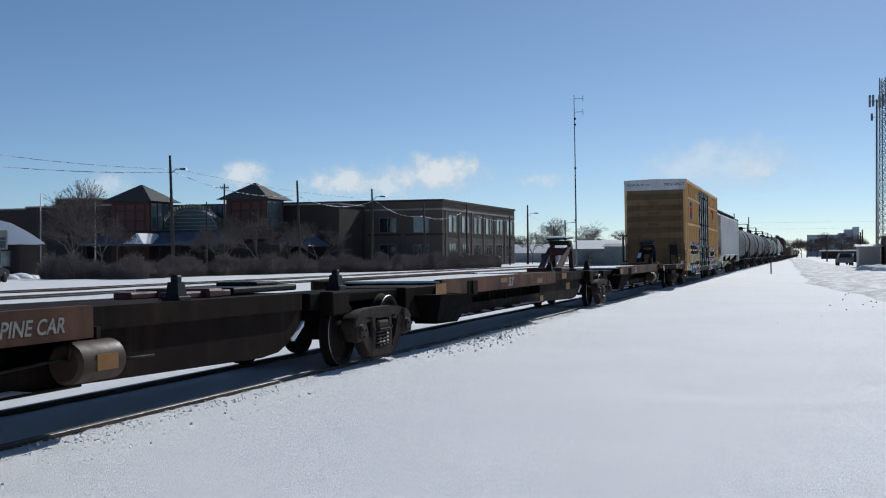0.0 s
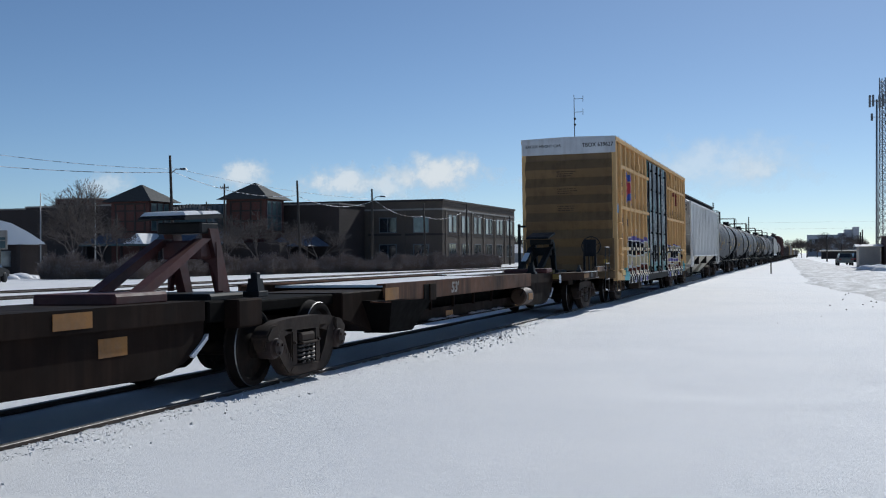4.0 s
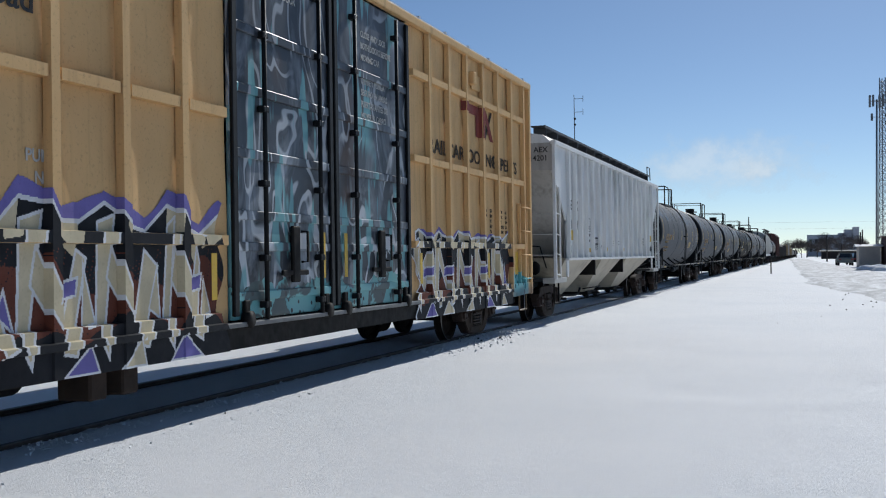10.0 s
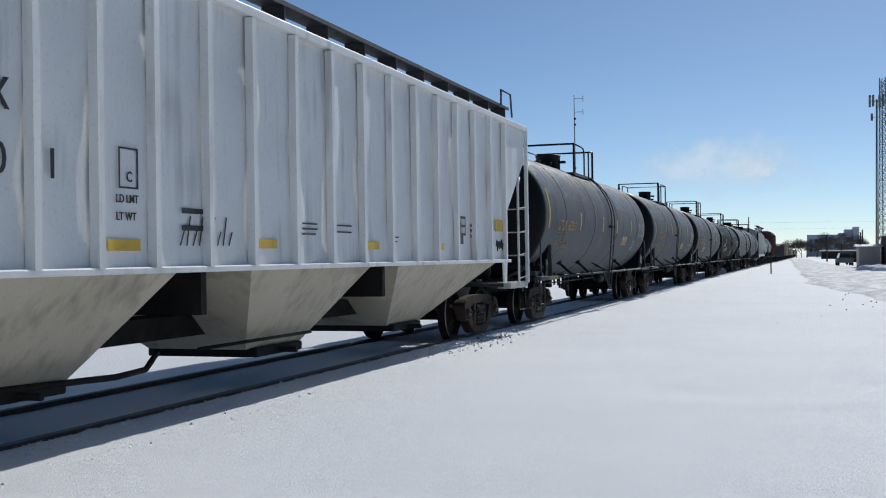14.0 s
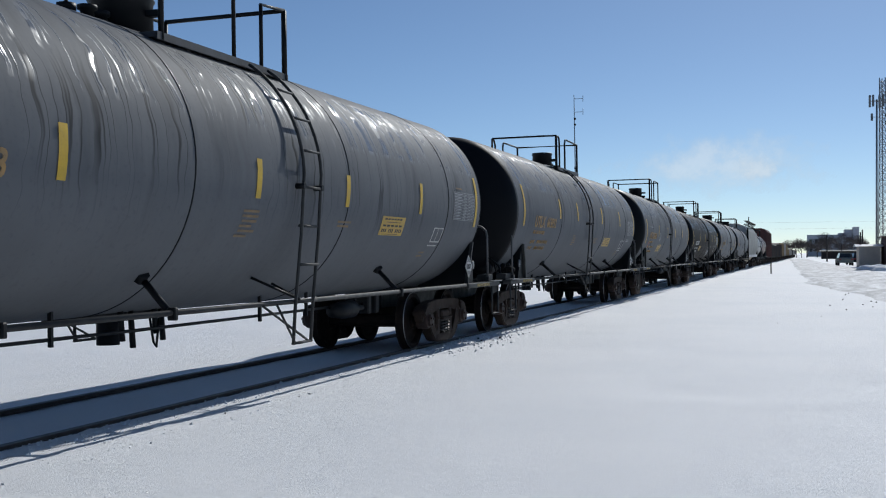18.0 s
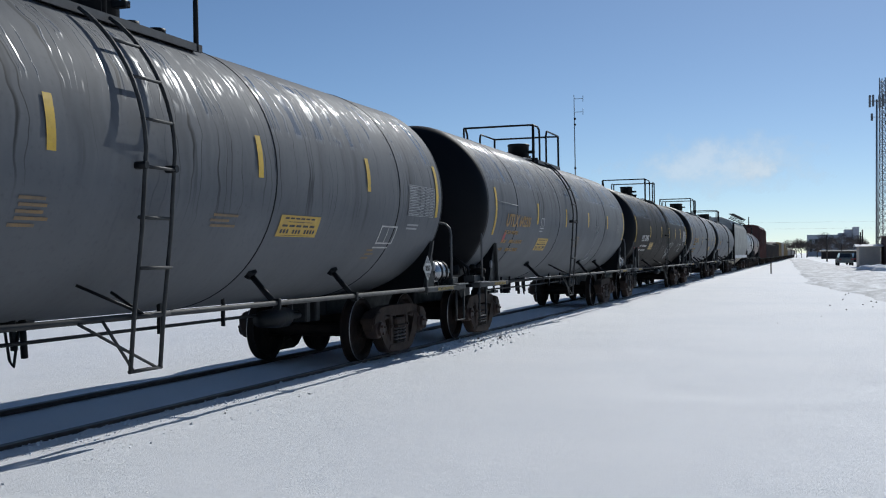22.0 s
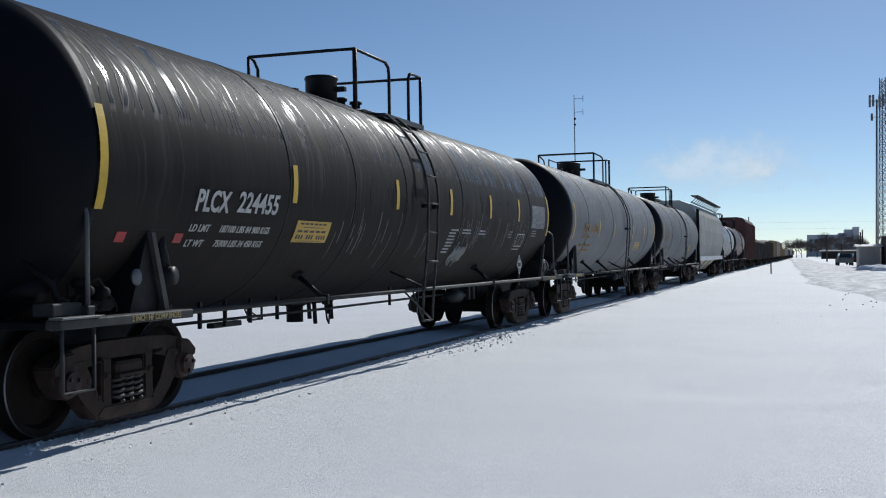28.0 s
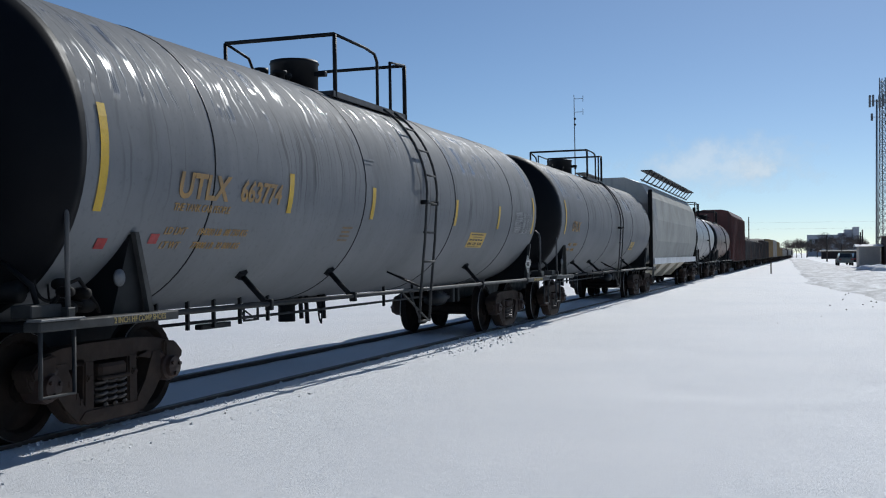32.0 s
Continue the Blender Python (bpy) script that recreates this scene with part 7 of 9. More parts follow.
for pts in (((10.72, 2.34), (10.62, 2.12), (10.70, 2.05), (10.98, 2.08), (11.12, 2.2), (10.95, 2.3), (10.72, 2.34)), ((10.62, 2.1), (10.50, 2.20), (10.55, 2.28)), ((10.8, 2.06), (10.86, 1.7), (10.7, 1.5), (10.45, 1.31), (10.9, 1.34), (11.25, 1.42)), ((10.92, 2.07), (10.95, 1.72), (11.1, 1.5), (11.16, 1.36)),
            ((0.72, 2.52), (1.5, 2.50), (2.18, 2.49)), ((10.76, 2.3), (10.84, 2.1), (10.92, 2.28))):
    chalk(car, 1.50, 2.43, pts, 0.008, DATA_WHITE, "pale chalk drawing")
car = tank_car(147.6, "glossy brown-black tank car with white letters", TANK_BLACK, "PLCX", "224455", LETTER_WHITE, r=1.47, zc=2.38, length=16.47, far_axle=14.36, stripes=((0.18, 1.92, 2.80), (3.72, 2.12, 2.55), (6.95, 2.17, 2.59), (9.37, 2.17, 2.59), (11.66, 2.18, 2.6), (13.68, 2.18, 2.62), (16.2, 1.93, 2.8)),
               seams=(3.6, 5.47, 7.33, 10.0, 14.6), chrome=(15.95, 16.85, 1.16, BLACK), rail=(6.9, 8.25, 9.1, 9.72), round_ends=True, dome=(0.24, 7.6), ladder=8.0, brackets=((4.57, 0.1), (11.85, 0.2)),
               lettering_y=(1.66, 2.46), lettering_z=1.965, lines=loads(1.66, 1.765, 1.62, "187100 LBS 84 900 KGS", "75900 LBS 34 450 KGS"), note=(3.9, 4.83, 1.68, 1.93), data=(14.78, 15.88, 2.08, 2.54), frame_at=(13.8, 14.35, 1.68, 1.94),
               prints=((9.48, 0.42, 1.92, 8, DATA_WHITE), (10.1, 0.55, 1.93, 2, DATA_WHITE), (11.12, 0.45, 1.93, 2, DATA_WHITE), (14.85, 0.5, 2.0, 3, GREY_STEEL), (13.1, 0.25, 1.95, 3, GREY_STEEL)), red=((0.62, 1.69), (1.53, 1.69)))
rr = random.Random(224)
for k in range(58):     # dried pale runs and fresh wet ones low on the flank
    y = rr.uniform(4.8, 8.6) if k % 3 == 0 else rr.uniform(9.9, 14.6)
    z = rr.uniform(1.75, 2.15) + (0.10 if y > 9 else 0.0)
    shell_patch(car, 1.47, 2.38, y, rr.uniform(0.008, 0.022), z - rr.uniform(0.15, 0.5), z, PALE_RUN, "pale_run", "", 0.006)
for k in range(34):
    y = rr.choice((6.2, 6.9, 7.4, 8.4, 10.4, 11.2, 12.2, 13.0)) + rr.uniform(-0.35, 0.35)
    z = rr.uniform(2.25, 2.62)
    shell_patch(car, 1.47, 2.38, y, rr.uniform(0.012, 0.03), z - rr.uniform(0.1, 0.3), z, WET_RUN, "wet_run", "", 0.006)
rr = random.Random(5)
for k in range(13):
    y = 10.07 + k * 0.052
    chalk(car, 1.47, 2.38, [(y, 1.42 + rr.uniform(-0.03, 0.06)), (y + 0.05, 1.56 + rr.uniform(-0.05, 0.05)), (y + 0.02 + rr.uniform(0, 0.06), 1.70 + rr.uniform(-0.06, 0.05))] if k % 2 else [(y, 1.66), (y + 0.06, 1.58 + rr.uniform(-0.04, 0.04)), (y - 0.02, 1.48), (y + 0.04, 1.33 + rr.uniform(-0.02, 0.1))], 0.013, DATA_WHITE, "pale sprayed scrawl")
cov = part("valve_cover", Shape().box(0.95, 1.34, 0.86, 1.42, 1.74, 1.92, 0, 0.03), BLACK, car, "black cover over the end valve")
for y in (0.98, 1.28):
    part("cover_leg", Shape().bar((1.25, y, 1.76), (1.27, y + 0.12, 1.30), 0.06, 8), BLACK, cov)
part("cover_pipe", Shape().lathe([(0.9, 0.0), (0.9, 0.09), (1.36, 0.09), (1.36, 0.0)], (0, 1.38, 1.34), "x", 14), BLACK, cov)
tank_car(166.2, "light grey tank car streaked with grime, orange letters", TANK_GREY_LIGHT, "UTLX", "663774", stripes=((0.40, 1.90, 2.80), (3.82, 2.0, 2.44), (6.25, 2.0, 2.42), (9.83, 2.0, 2.42), (12.4, 2.0, 2.42), (15.0, 1.95, 2.7)),
         seams=(2.17, 5.97, 9.74, 13.3), rail=(6.48, 8.02, 8.55, 9.18), dome=(0.34, 6.95), ladder=8.12, brackets=((3.38, 0.12), (5.66, 0.15), (11.4, 0.3)), lettering_y=(1.54, 2.70), lettering_z=2.075,
         lines=(people(1.52, 1.95),) + loads(1.5, 1.73, 1.60, "194300 LB  88 750 KG", "77000 LB  32 800 KG"), note=(10.85, 11.8, 1.65, 1.91), data=(13.6, 14.95, 1.95, 2.36), prints=((5.4, 0.36, 1.86, 4, FAINT_ORANGE), (5.95, 0.4, 2.78, 2, GREY_STEEL)), red=((0.63, 1.63), (1.38, 1.68)))
tank_car(183.8, "clean light grey tank car with small orange letters", TANK_GREY_LIGHT, "UTLX", "", length=15.3, spin=False, rail=(6.7, 8.0, 8.5, 9.0), stripes=((0.6, 2.0, 2.8),), seams=(3.42, 7.0, 11.0), lines=loads(1.5, 1.73, 1.60, "190800 LB", "72200 LB"), note=(11.2, 11.9, 1.65, 1.91))


DUSTY_GREY = surf("dusty_beige_grey", (0.40, 0.395, 0.36), (0.32, 0.315, 0.29), 0.8, 0.65, 0, 0.15, 25, (0.2, 0.18, 0.15), 0.4, spec=0.12)


def round_hopper(y0, label):
    """Covered hopper with bulging smooth sides and a truss running board."""
    e = rolling_stock("covered_hopper", y0, label, "hopper wagon")
    L = 17.0
    s = Shape()
    side = [(1.05, 1.15), (1.40, 1.35), (1.56, 2.0), (1.60, 2.8), (1.50, 3.6), (1.15, 4.15), (0.5, 4.40)]
    ring = side + [(-x, z) for x, z in side[::-1]]
    s.along(ring[::-1], 0.9, L - 0.9)
    part("body", s, DUSTY_GREY, e)
    for y, k in ((0.0, 1), (L, -1)):
        s = Shape()
        s.hull([(x, y + k * 0.9, z) for x, z in ring], [(x * 0.93, y + k * 0.25, max(z, 3.0) if z > 2 else z + 1.4) for x, z in ring])
        part("end_wall", s, HOPPER_END, e)
        s = Shape()
        s.box(-1.45, 1.45, min(y, y + k * 1.2), max(y, y + k * 1.2), 0.9, 1.02, 0, 0.02)
        s.box(1.35, 1.5, min(y, y + k * 0.12), max(y, y + k * 0.12), 0.95, 3.9, 0, 0.02)
        s.box(-1.5, -1.35, min(y, y + k * 0.12), max(y, y + k * 0.12), 0.95, 3.9, 0, 0.02)
        part("end_frame", s, STEEL_DARK, e)
        coupler(e, y, -k)
    s = Shape()
    s.box(-0.3, 0.3, 0.5, L - 0.5, 0.7, 1.15)
    s.box(1.38, 1.50, 0.5, L - 0.5, 1.12, 1.36)
    part("side_sill", s, WHITE, e, "pale side sill with stencilled squares")
    s = Shape()
    for d in (1, -1):
        s.box(d * 1.25 - 0.2, d * 1.25 + 0.2, 0.4, L - 0.4, 4.62, 4.66)
        s.bar((d * 1.05, 0.4, 4.3), (d * 1.05, L - 0.4, 4.3), 0.03)
        for k in range(14):
            y = 0.6 + k * (L - 1.2) / 13
            s.bar((d * 1.05, y, 4.25), (d * 1.4, y, 4.63), 0.025, 6)
    part("running_board", s, HATCH_DARK, e, "truss-supported roof running board")
    for y in (3.5, 7.0, 10.5, 14.0):
        s = Shape()
        s.hull([(-1.2, y - 1.2, 1.2), (1.2, y - 1.2, 1.2), (1.2, y + 1.2, 1.2), (-1.2, y + 1.2, 1.2)], [(-0.5, y - 0.4, 0.5), (0.5, y - 0.4, 0.5), (0.5, y + 0.4, 0.5), (-0.5, y + 0.4, 0.5)])
        part("chute", s, BEIGE, e)
    truck(e, 1.6, spin=False)
    truck(e, L - 1.6, spin=False)


GONDOLA = surf("gondola_dark", (0.035, 0.033, 0.035), (0.06, 0.05, 0.045), 1.0, 0.7, 0, 0.3, 20, (0.11, 0.06, 0.04), 0.5)
OXIDE = surf("oxide_red", (0.10, 0.032, 0.026), (0.07, 0.026, 0.022), 1.0, 0.65, 0, 0.2, 25, (0.05, 0.03, 0.025), 0.6)
FAR_TAN = surf("far_boxcar_tan", (0.34, 0.24, 0.12), (0.26, 0.18, 0.09), 1.0, 0.65, 0, 0.2, 25)
SCRAP = surf("scrap_load", (0.05, 0.045, 0.045), (0.10, 0.08, 0.07), 3.0, 0.8, 0, 0.6, 12)


def plain_wagon(name, y0, L, z1, mat, label, category, posts=12, rounded=False, load=False):
    """Boxcar or gondola seen far off: ribbed sides, sill, roof or load, trucks."""
    e = rolling_stock(name, y0, label, category)
    s = Shape()
    if rounded:
        s.along([(-1.45, 1.0), (1.45, 1.0), (1.45, z1 - 0.5), (1.2, z1 - 0.12), (0.7, z1), (-0.7, z1), (-1.2, z1 - 0.12), (-1.45, z1 - 0.5)][::-1], 0, L)
    elif load:
        for d in (1, -1):
            s.box(d * 1.40 - 0.05, d * 1.40 + 0.05, 0, L, 1.0, z1)
        s.box(-1.4, 1.4, 0, 0.1, 1.0, z1)
        s.box(-1.4, 1.4, L - 0.1, L, 1.0, z1)
        s.box(-1.4, 1.4, 0, L, 0.95, 1.05)
    else:
        s.box(-1.42, 1.42, 0, L, 1.0, z1, 0, 0.05)
    part("body", s, mat, e)
    for k in range(posts):
        y = 0.3 + k * (L - 0.6) / (posts - 1)
        for d in (1, -1):
            s = Shape()
            s.box(d * 1.47 - 0.05, d * 1.47 + 0.05, y - 0.06, y + 0.06, 0.9, z1 - (0.5 if rounded else 0.05), 0, 0.02)
            part("side_post", s, mat, e)
    if load:
        rr = random.Random(int(y0))
        s = Shape()
        n = 16
        top = [[z1 - 0.3 + rr.uniform(0, 0.7) * math.sin(math.pi * (i + 0.5) / n) for _ in range(4)] for i in range(n)]
        for i in range(n - 1):
            for j in range(3):
                s.face([(-1.3 + j * 0.866, 0.2 + i * (L - 0.4) / (n - 1), top[i][j]), (-1.3 + (j + 1) * 0.866, 0.2 + i * (L - 0.4) / (n - 1), top[i][j + 1]),
                        (-1.3 + (j + 1) * 0.866, 0.2 + (i + 1) * (L - 0.4) / (n - 1), top[i + 1][j + 1]), (-1.3 + j * 0.866, 0.2 + (i + 1) * (L - 0.4) / (n - 1), top[i + 1][j])])
        part("load", s, SCRAP, e)
    s = Shape()
    s.box(-0.35, 0.35, 0.1, L - 0.1, 0.6, 1.0)
    s.box(-1.45, 1.45, 0.2, L - 0.2, 0.86, 1.0)
    part("underframe", s, STEEL_DARK, e)
    truck(e, 1.9, spin=False)
    truck(e, L - 1.9, spin=False)
    coupler(e, 0, -1)


round_hopper(199.6, "light grey covered hopper with smooth bulging sides")
tank_car(218.4, "short silver tank car with a dark band", TANK_SILVER, length=11.2, far_axle=9.1, r=1.42, zc=2.4, spin=False, seams=(3.4, 7.0), rail=(4.6, 5.9, 6.4, 7.0), dome=(0.34, 5.2), ladder=6.0, brackets=((3.2, 0.1), (8.0, 0.1)))
tank_car(232.0, "dull brown short tank car", TANK_BROWN, length=11.6, far_axle=9.5, r=1.42, zc=2.4, spin=False, seams=(3.4, 7.0), rail=(4.6, 5.9, 6.4, 7.0), dome=(0.34, 5.2), ladder=6.0, brackets=((3.2, 0.1), (8.0, 0.1)))
plain_wagon("boxcar", 245.4, 16.2, 4.9, OXIDE, "oxide-red boxcar with rounded roof edge", "boxcar", 12, True)
y = 262.8
for k, (kind, L, z1, mat, lab) in enumerate([("gondola", 17.4, 2.75, GONDOLA, "dark gondola wagon loaded with scrap"), ("gondola", 17.4, 2.75, GONDOLA, "dark gondola wagon loaded with scrap"),
                                             ("gondola", 17.4, 3.1, GONDOLA, "dark high-sided gondola wagon"), ("boxcar", 16.6, 3.5, FAR_TAN, "faded tan boxcar far down the train"), ("boxcar", 16.6, 3.6, HOPPER_END, "grey boxcar far down the train"),
                                             ("boxcar", 16.6, 3.5, FAR_TAN, "faded tan boxcar far down the train"), ("gondola", 17.4, 2.4, FAR_TAN, "tan low-sided gondola wagon"), ("gondola", 17.4, 2.2, HOPPER_END, "pale grey gondola wagon"),
                                             ("gondola", 17.4, 2.2, HOPPER_END, "pale grey gondola wagon"), ("gondola", 17.4, 2.4, GONDOLA, "dark gondola wagon loaded with scrap"), ("gondola", 17.4, 2.2, HOPPER_END, "pale grey gondola wagon"),
                                             ("gondola", 17.4, 2.2, HOPPER_END, "pale grey gondola wagon"), ("gondola", 17.4, 2.2, GONDOLA, "dark gondola wagon loaded with scrap"), ("gondola", 17.4, 2.2, HOPPER_END, "pale grey gondola wagon")]):
    plain_wagon(kind, y, L, z1, mat, lab, kind, 10, False, kind == "gondola")
    y += L + 1.5


# ---- the town behind ----
def brick_material(name, base, second, mortar, w=0.24, h=0.085):
    n = Nodes(name)
    y = n.t.nodes.new("ShaderNodeTexBrick")
    flat = n.t.nodes.new("ShaderNodeCombineXYZ")
    n.put(flat.inputs[0], n.math("ADD", n.axis(0), n.axis(1)))
    n.put(flat.inputs[1], n.axis(2))
    n.put(y.inputs["Vector"], flat.outputs[0])
    for k, v in (("Color1", (*base, 1)), ("Color2", (*second, 1)), ("Mortar", (*mortar, 1)), ("Scale", 1.0), ("Mortar Size", 0.010), ("Brick Width", w), ("Row Height", h)):
        y.inputs[k].default_value = v
    c = n.mix(n.step(n.noise(0.35, 4), 0.3, 0.7, 0, 0.45), y.outputs[0], tuple(v * 0.7 for v in base))
    return n.end(c, 0.85, 0.0, n.bump(y.outputs["Fac"], 0.3, 0.01))


TAN_BRICK = brick_material("tan_brick", (0.105, 0.077, 0.056), (0.09, 0.066, 0.048), (0.115, 0.10, 0.085))
RED_BRICK = brick_material("red_brick", (0.105, 0.031, 0.023), (0.082, 0.026, 0.020), (0.09, 0.07, 0.06))
DARK_BRICK = brick_material("brown_brick", (0.042, 0.027, 0.023), (0.034, 0.023, 0.020), (0.05, 0.042, 0.038))
TRIM_GREY = surf("stone_trim", (0.30, 0.28, 0.25), (0.22, 0.20, 0.18), 2, 0.75, 0, 0.2, 20)
ROOF_DARK = surf("dark_shingles", (0.028, 0.034, 0.036), (0.02, 0.025, 0.027), 2, 0.8, 0, 0.4, 12)
GREEN_METAL = surf("green_metal", (0.045, 0.085, 0.095), (0.035, 0.065, 0.075), 2, 0.5, 0.2, 0.2, 20)
FRAME_GREY = surf("grey_frame", (0.18, 0.19, 0.20), (0.13, 0.14, 0.15), 3, 0.5, 0.3, 0.1, 30)
SHED_TAN = surf("tan_metal_siding", (0.56, 0.50, 0.42), (0.46, 0.41, 0.35), 1, 0.7, 0, 0.2, 12)
SIDING = surf("pale_siding", (0.42, 0.43, 0.42), (0.32, 0.33, 0.33), 1, 0.7, 0, 0.2, 12)
GREEN_GREY = surf("green_grey_siding", (0.20, 0.23, 0.21), (0.15, 0.17, 0.16), 1, 0.7, 0, 0.2, 12)
# pale blue-grey: distance haze is mixed into the concrete's colour
CONCRETE = surf("blue_grey_concrete", (0.46, 0.475, 0.51), (0.38, 0.395, 0.43), 0.15, 0.85, 0, 0.2, 4)
WOOD_POLE = surf("weathered_pole", (0.055, 0.045, 0.038), (0.035, 0.03, 0.026), 2, 0.85, 0, 0.4, 15)
GALVANIZED = surf("galvanized_steel", (0.32, 0.33, 0.34), (0.24, 0.25, 0.26), 3, 0.45, 0.6, 0.1, 30)
CANOPY = surf("blue_grey_metal_roof", (0.13, 0.155, 0.20), (0.09, 0.11, 0.15), 0.6, 0.6, 0, 0.1, 20, spec=0.2)
TWIG = surf("bare_twigs", (0.30, 0.235, 0.205), (0.17, 0.125, 0.108), 1.5, 0.85, 0, 0.2, 20)
BARK = surf("grey_bark", (0.12, 0.098, 0.088), (0.075, 0.062, 0.056), 3, 0.9, 0, 0.4, 15)


def glass_material(name, color):
    n = Nodes(name)
    m = n.end(n.mix(n.step(n.noise(0.4, 3), 0.4, 0.65), color, tuple(v * 0.5 for v in color)), 0.08)
    n.b.inputs["Specular IOR Level"].default_value = 0.8
    return m


GLASS = glass_material("window_glass", (0.020, 0.026, 0.032))
GLASS_TEAL = glass_material("blind_behind_glass", (0.16, 0.22, 0.22))
GLASS_PALE = glass_material("pale_blind_behind_glass", (0.34, 0.35, 0.35))


def structure_thing(name, label, category, group="town buildings"):
    e = new(name)
    tagged(e, label, category, group)
    return e


def window(parent, x0, x1, y0, y1, z0, z1, face, glass, mullions=1):
    """A window set on a wall: face '-y' or '+x'. The frame stands proud, the pane lies behind it."""
    s = Shape()
    f = 0.10
    if face == "-y":
        y = y0
        s.box(x0 - f, x1 + f, y - 0.06, y + 0.02, z0 - f, z0)
        s.box(x0 - f, x1 + f, y - 0.06, y + 0.02, z1, z1 + f)
        for k in range(mullions + 2):
            x = x0 + (x1 - x0) * k / (mullions + 1)
            s.box(x - f / 2, x + f / 2, y - 0.06, y + 0.02, z0, z1)
    else:
        x = x1
        s.box(x - 0.02, x + 0.06, y0 - f, y1 + f, z0 - f, z0)
        s.box(x - 0.02, x + 0.06, y0 - f, y1 + f, z1, z1 + f)
        for k in range(mullions + 2):
            y = y0 + (y1 - y0) * k / (mullions + 1)
            s.box(x - 0.02, x + 0.06, y - f / 2, y + f / 2, z0, z1)
    w = part("window", s, FRAME_GREY, parent)
    s = Shape()
    if face == "-y":
        s.box(x0, x1, y0 - 0.03, y0 - 0.01, z0, z1)
    else:
        s.box(x1 + 0.01, x1 + 0.03, y0, y1, z0, z1)
    part("pane", s, glass, w)
    return w


def office_block():
    e = structure_thing("office_building", "two-storey tan brick building with flat parapet roof", "building")
    x0, x1, y0, y1, h = -102, -50.2, 147.7, 187.5, 9.35
    s = Shape()
    s.box(x0, x1, y0, y1, 0, h)
    part("wall", s, TAN_BRICK, e)
    s = Shape()
    s.box(x0 - 0.15, x1 + 0.15, y0 - 0.15, y1 + 0.15, h, h + 0.30)
    part("coping", s, DARK_BRICK, e)
    s = Shape()
    s.box(x0 - 0.06, x1 + 0.06, y0 - 0.06, y1 + 0.06, h - 1.25, h - 1.0)
    part("cornice_band", s, TRIM_GREY, e)
    s = Shape()
    s.box(x0 - 0.05, x1 + 0.05, y0 - 0.05, y1 + 0.05, 4.45, 4.75)
    part("string_course", s, DARK_BRICK, e)
    s = Shape()
    s.box(x0 - 0.01, x0 + 0.5, y0, y1, 0, 0.3)
    for px0, px1, g in ((-65.9, -63.5, GLASS), (-59.9, -57.3, GLASS), (-54.6, -52.3, GLASS_TEAL), (-72.0, -69.6, GLASS), (-78, -75.6, GLASS)):
        window(e, px0, px1, y0, y0, 4.95, 7.0, "-y", g)
        window(e, px0, px1, y0, y0, 1.0, 3.1, "-y", GLASS)
    for k in range(6):
        y = 150.4 + k * 6.35
        for q in (0.0, 2.2):
            window(e, x1, x1, y + q, y + q + 1.5, 5.0, 7.4, "+x", GLASS_PALE if q < 1 else GLASS, 0)
        window(e, x1, x1, y + 0.2, y + 3.4, 1.3, 3.2, "+x", GLASS, 2)
        s = Shape()
        s.box(x1 - 0.02, x1 + 0.10, y - 1.45, y - 0.95, 0, h - 1.3)
        part("pilaster", s, TAN_BRICK, e)
    for k, x in enumerate((-56.2, -62.0, -68.0)):
        s = Shape()
        s.box(x - 0.3, x + 0.3, y0 - 0.10, y0 + 0.02, 0, h - 1.3)
        part("pilaster", s, TAN_BRICK, e)


def hip_tower(e, x0, x1, y0, y1, h, apex):
    s = Shape()
    s.box(x0, x1, y0, y1, 0, h)
    t = part("tower", s, RED_BRICK, e, "red brick corner tower")
    s = Shape()
    o = 1.0
    c = ((x0 + x1) / 2, (y0 + y1) / 2)
    base = [(x0 - o, y0 - o, h), (x1 + o, y0 - o, h), (x1 + o, y1 + o, h), (x0 - o, y1 + o, h)]
    s.hull([(x, y, h - 0.18) for x, y, z in base], [(c[0] + (x - c[0]) * 0.03, c[1] + (y - c[1]) * 0.03, apex) for x, y, z in base])
    part("roof", s, ROOF_DARK, t, "dark pyramid roof")
    s = Shape()
    for k in range(4):
        x = x0 + 0.7 + (x1 - x0 - 1.4) * k / 3
        s.box(x - 0.12, x + 0.12, y0 - 0.08, y0 + 0.02, 4.8, h - 0.4)
    for z in (5.0, 6.4, 7.8, h - 0.5):
        s.box(x0 + 0.5, x1 - 0.5, y0 - 0.07, y0 + 0.02, z - 0.1, z + 0.1)
    part("brick_grid", s, DARK_BRICK, t)
    for k in range(3):
        y = y0 + 0.5 + k * (y1 - y0 - 1) / 3
        window(t, x1, x1, y, y + (y1 - y0 - 1) / 3 - 0.35, 5.2, 7.0, "+x", GLASS_TEAL, 0)
        window(t, x1, x1, y, y + (y1 - y0 - 1) / 3 - 0.35, 7.25, h - 0.5, "+x", GLASS_TEAL, 0)


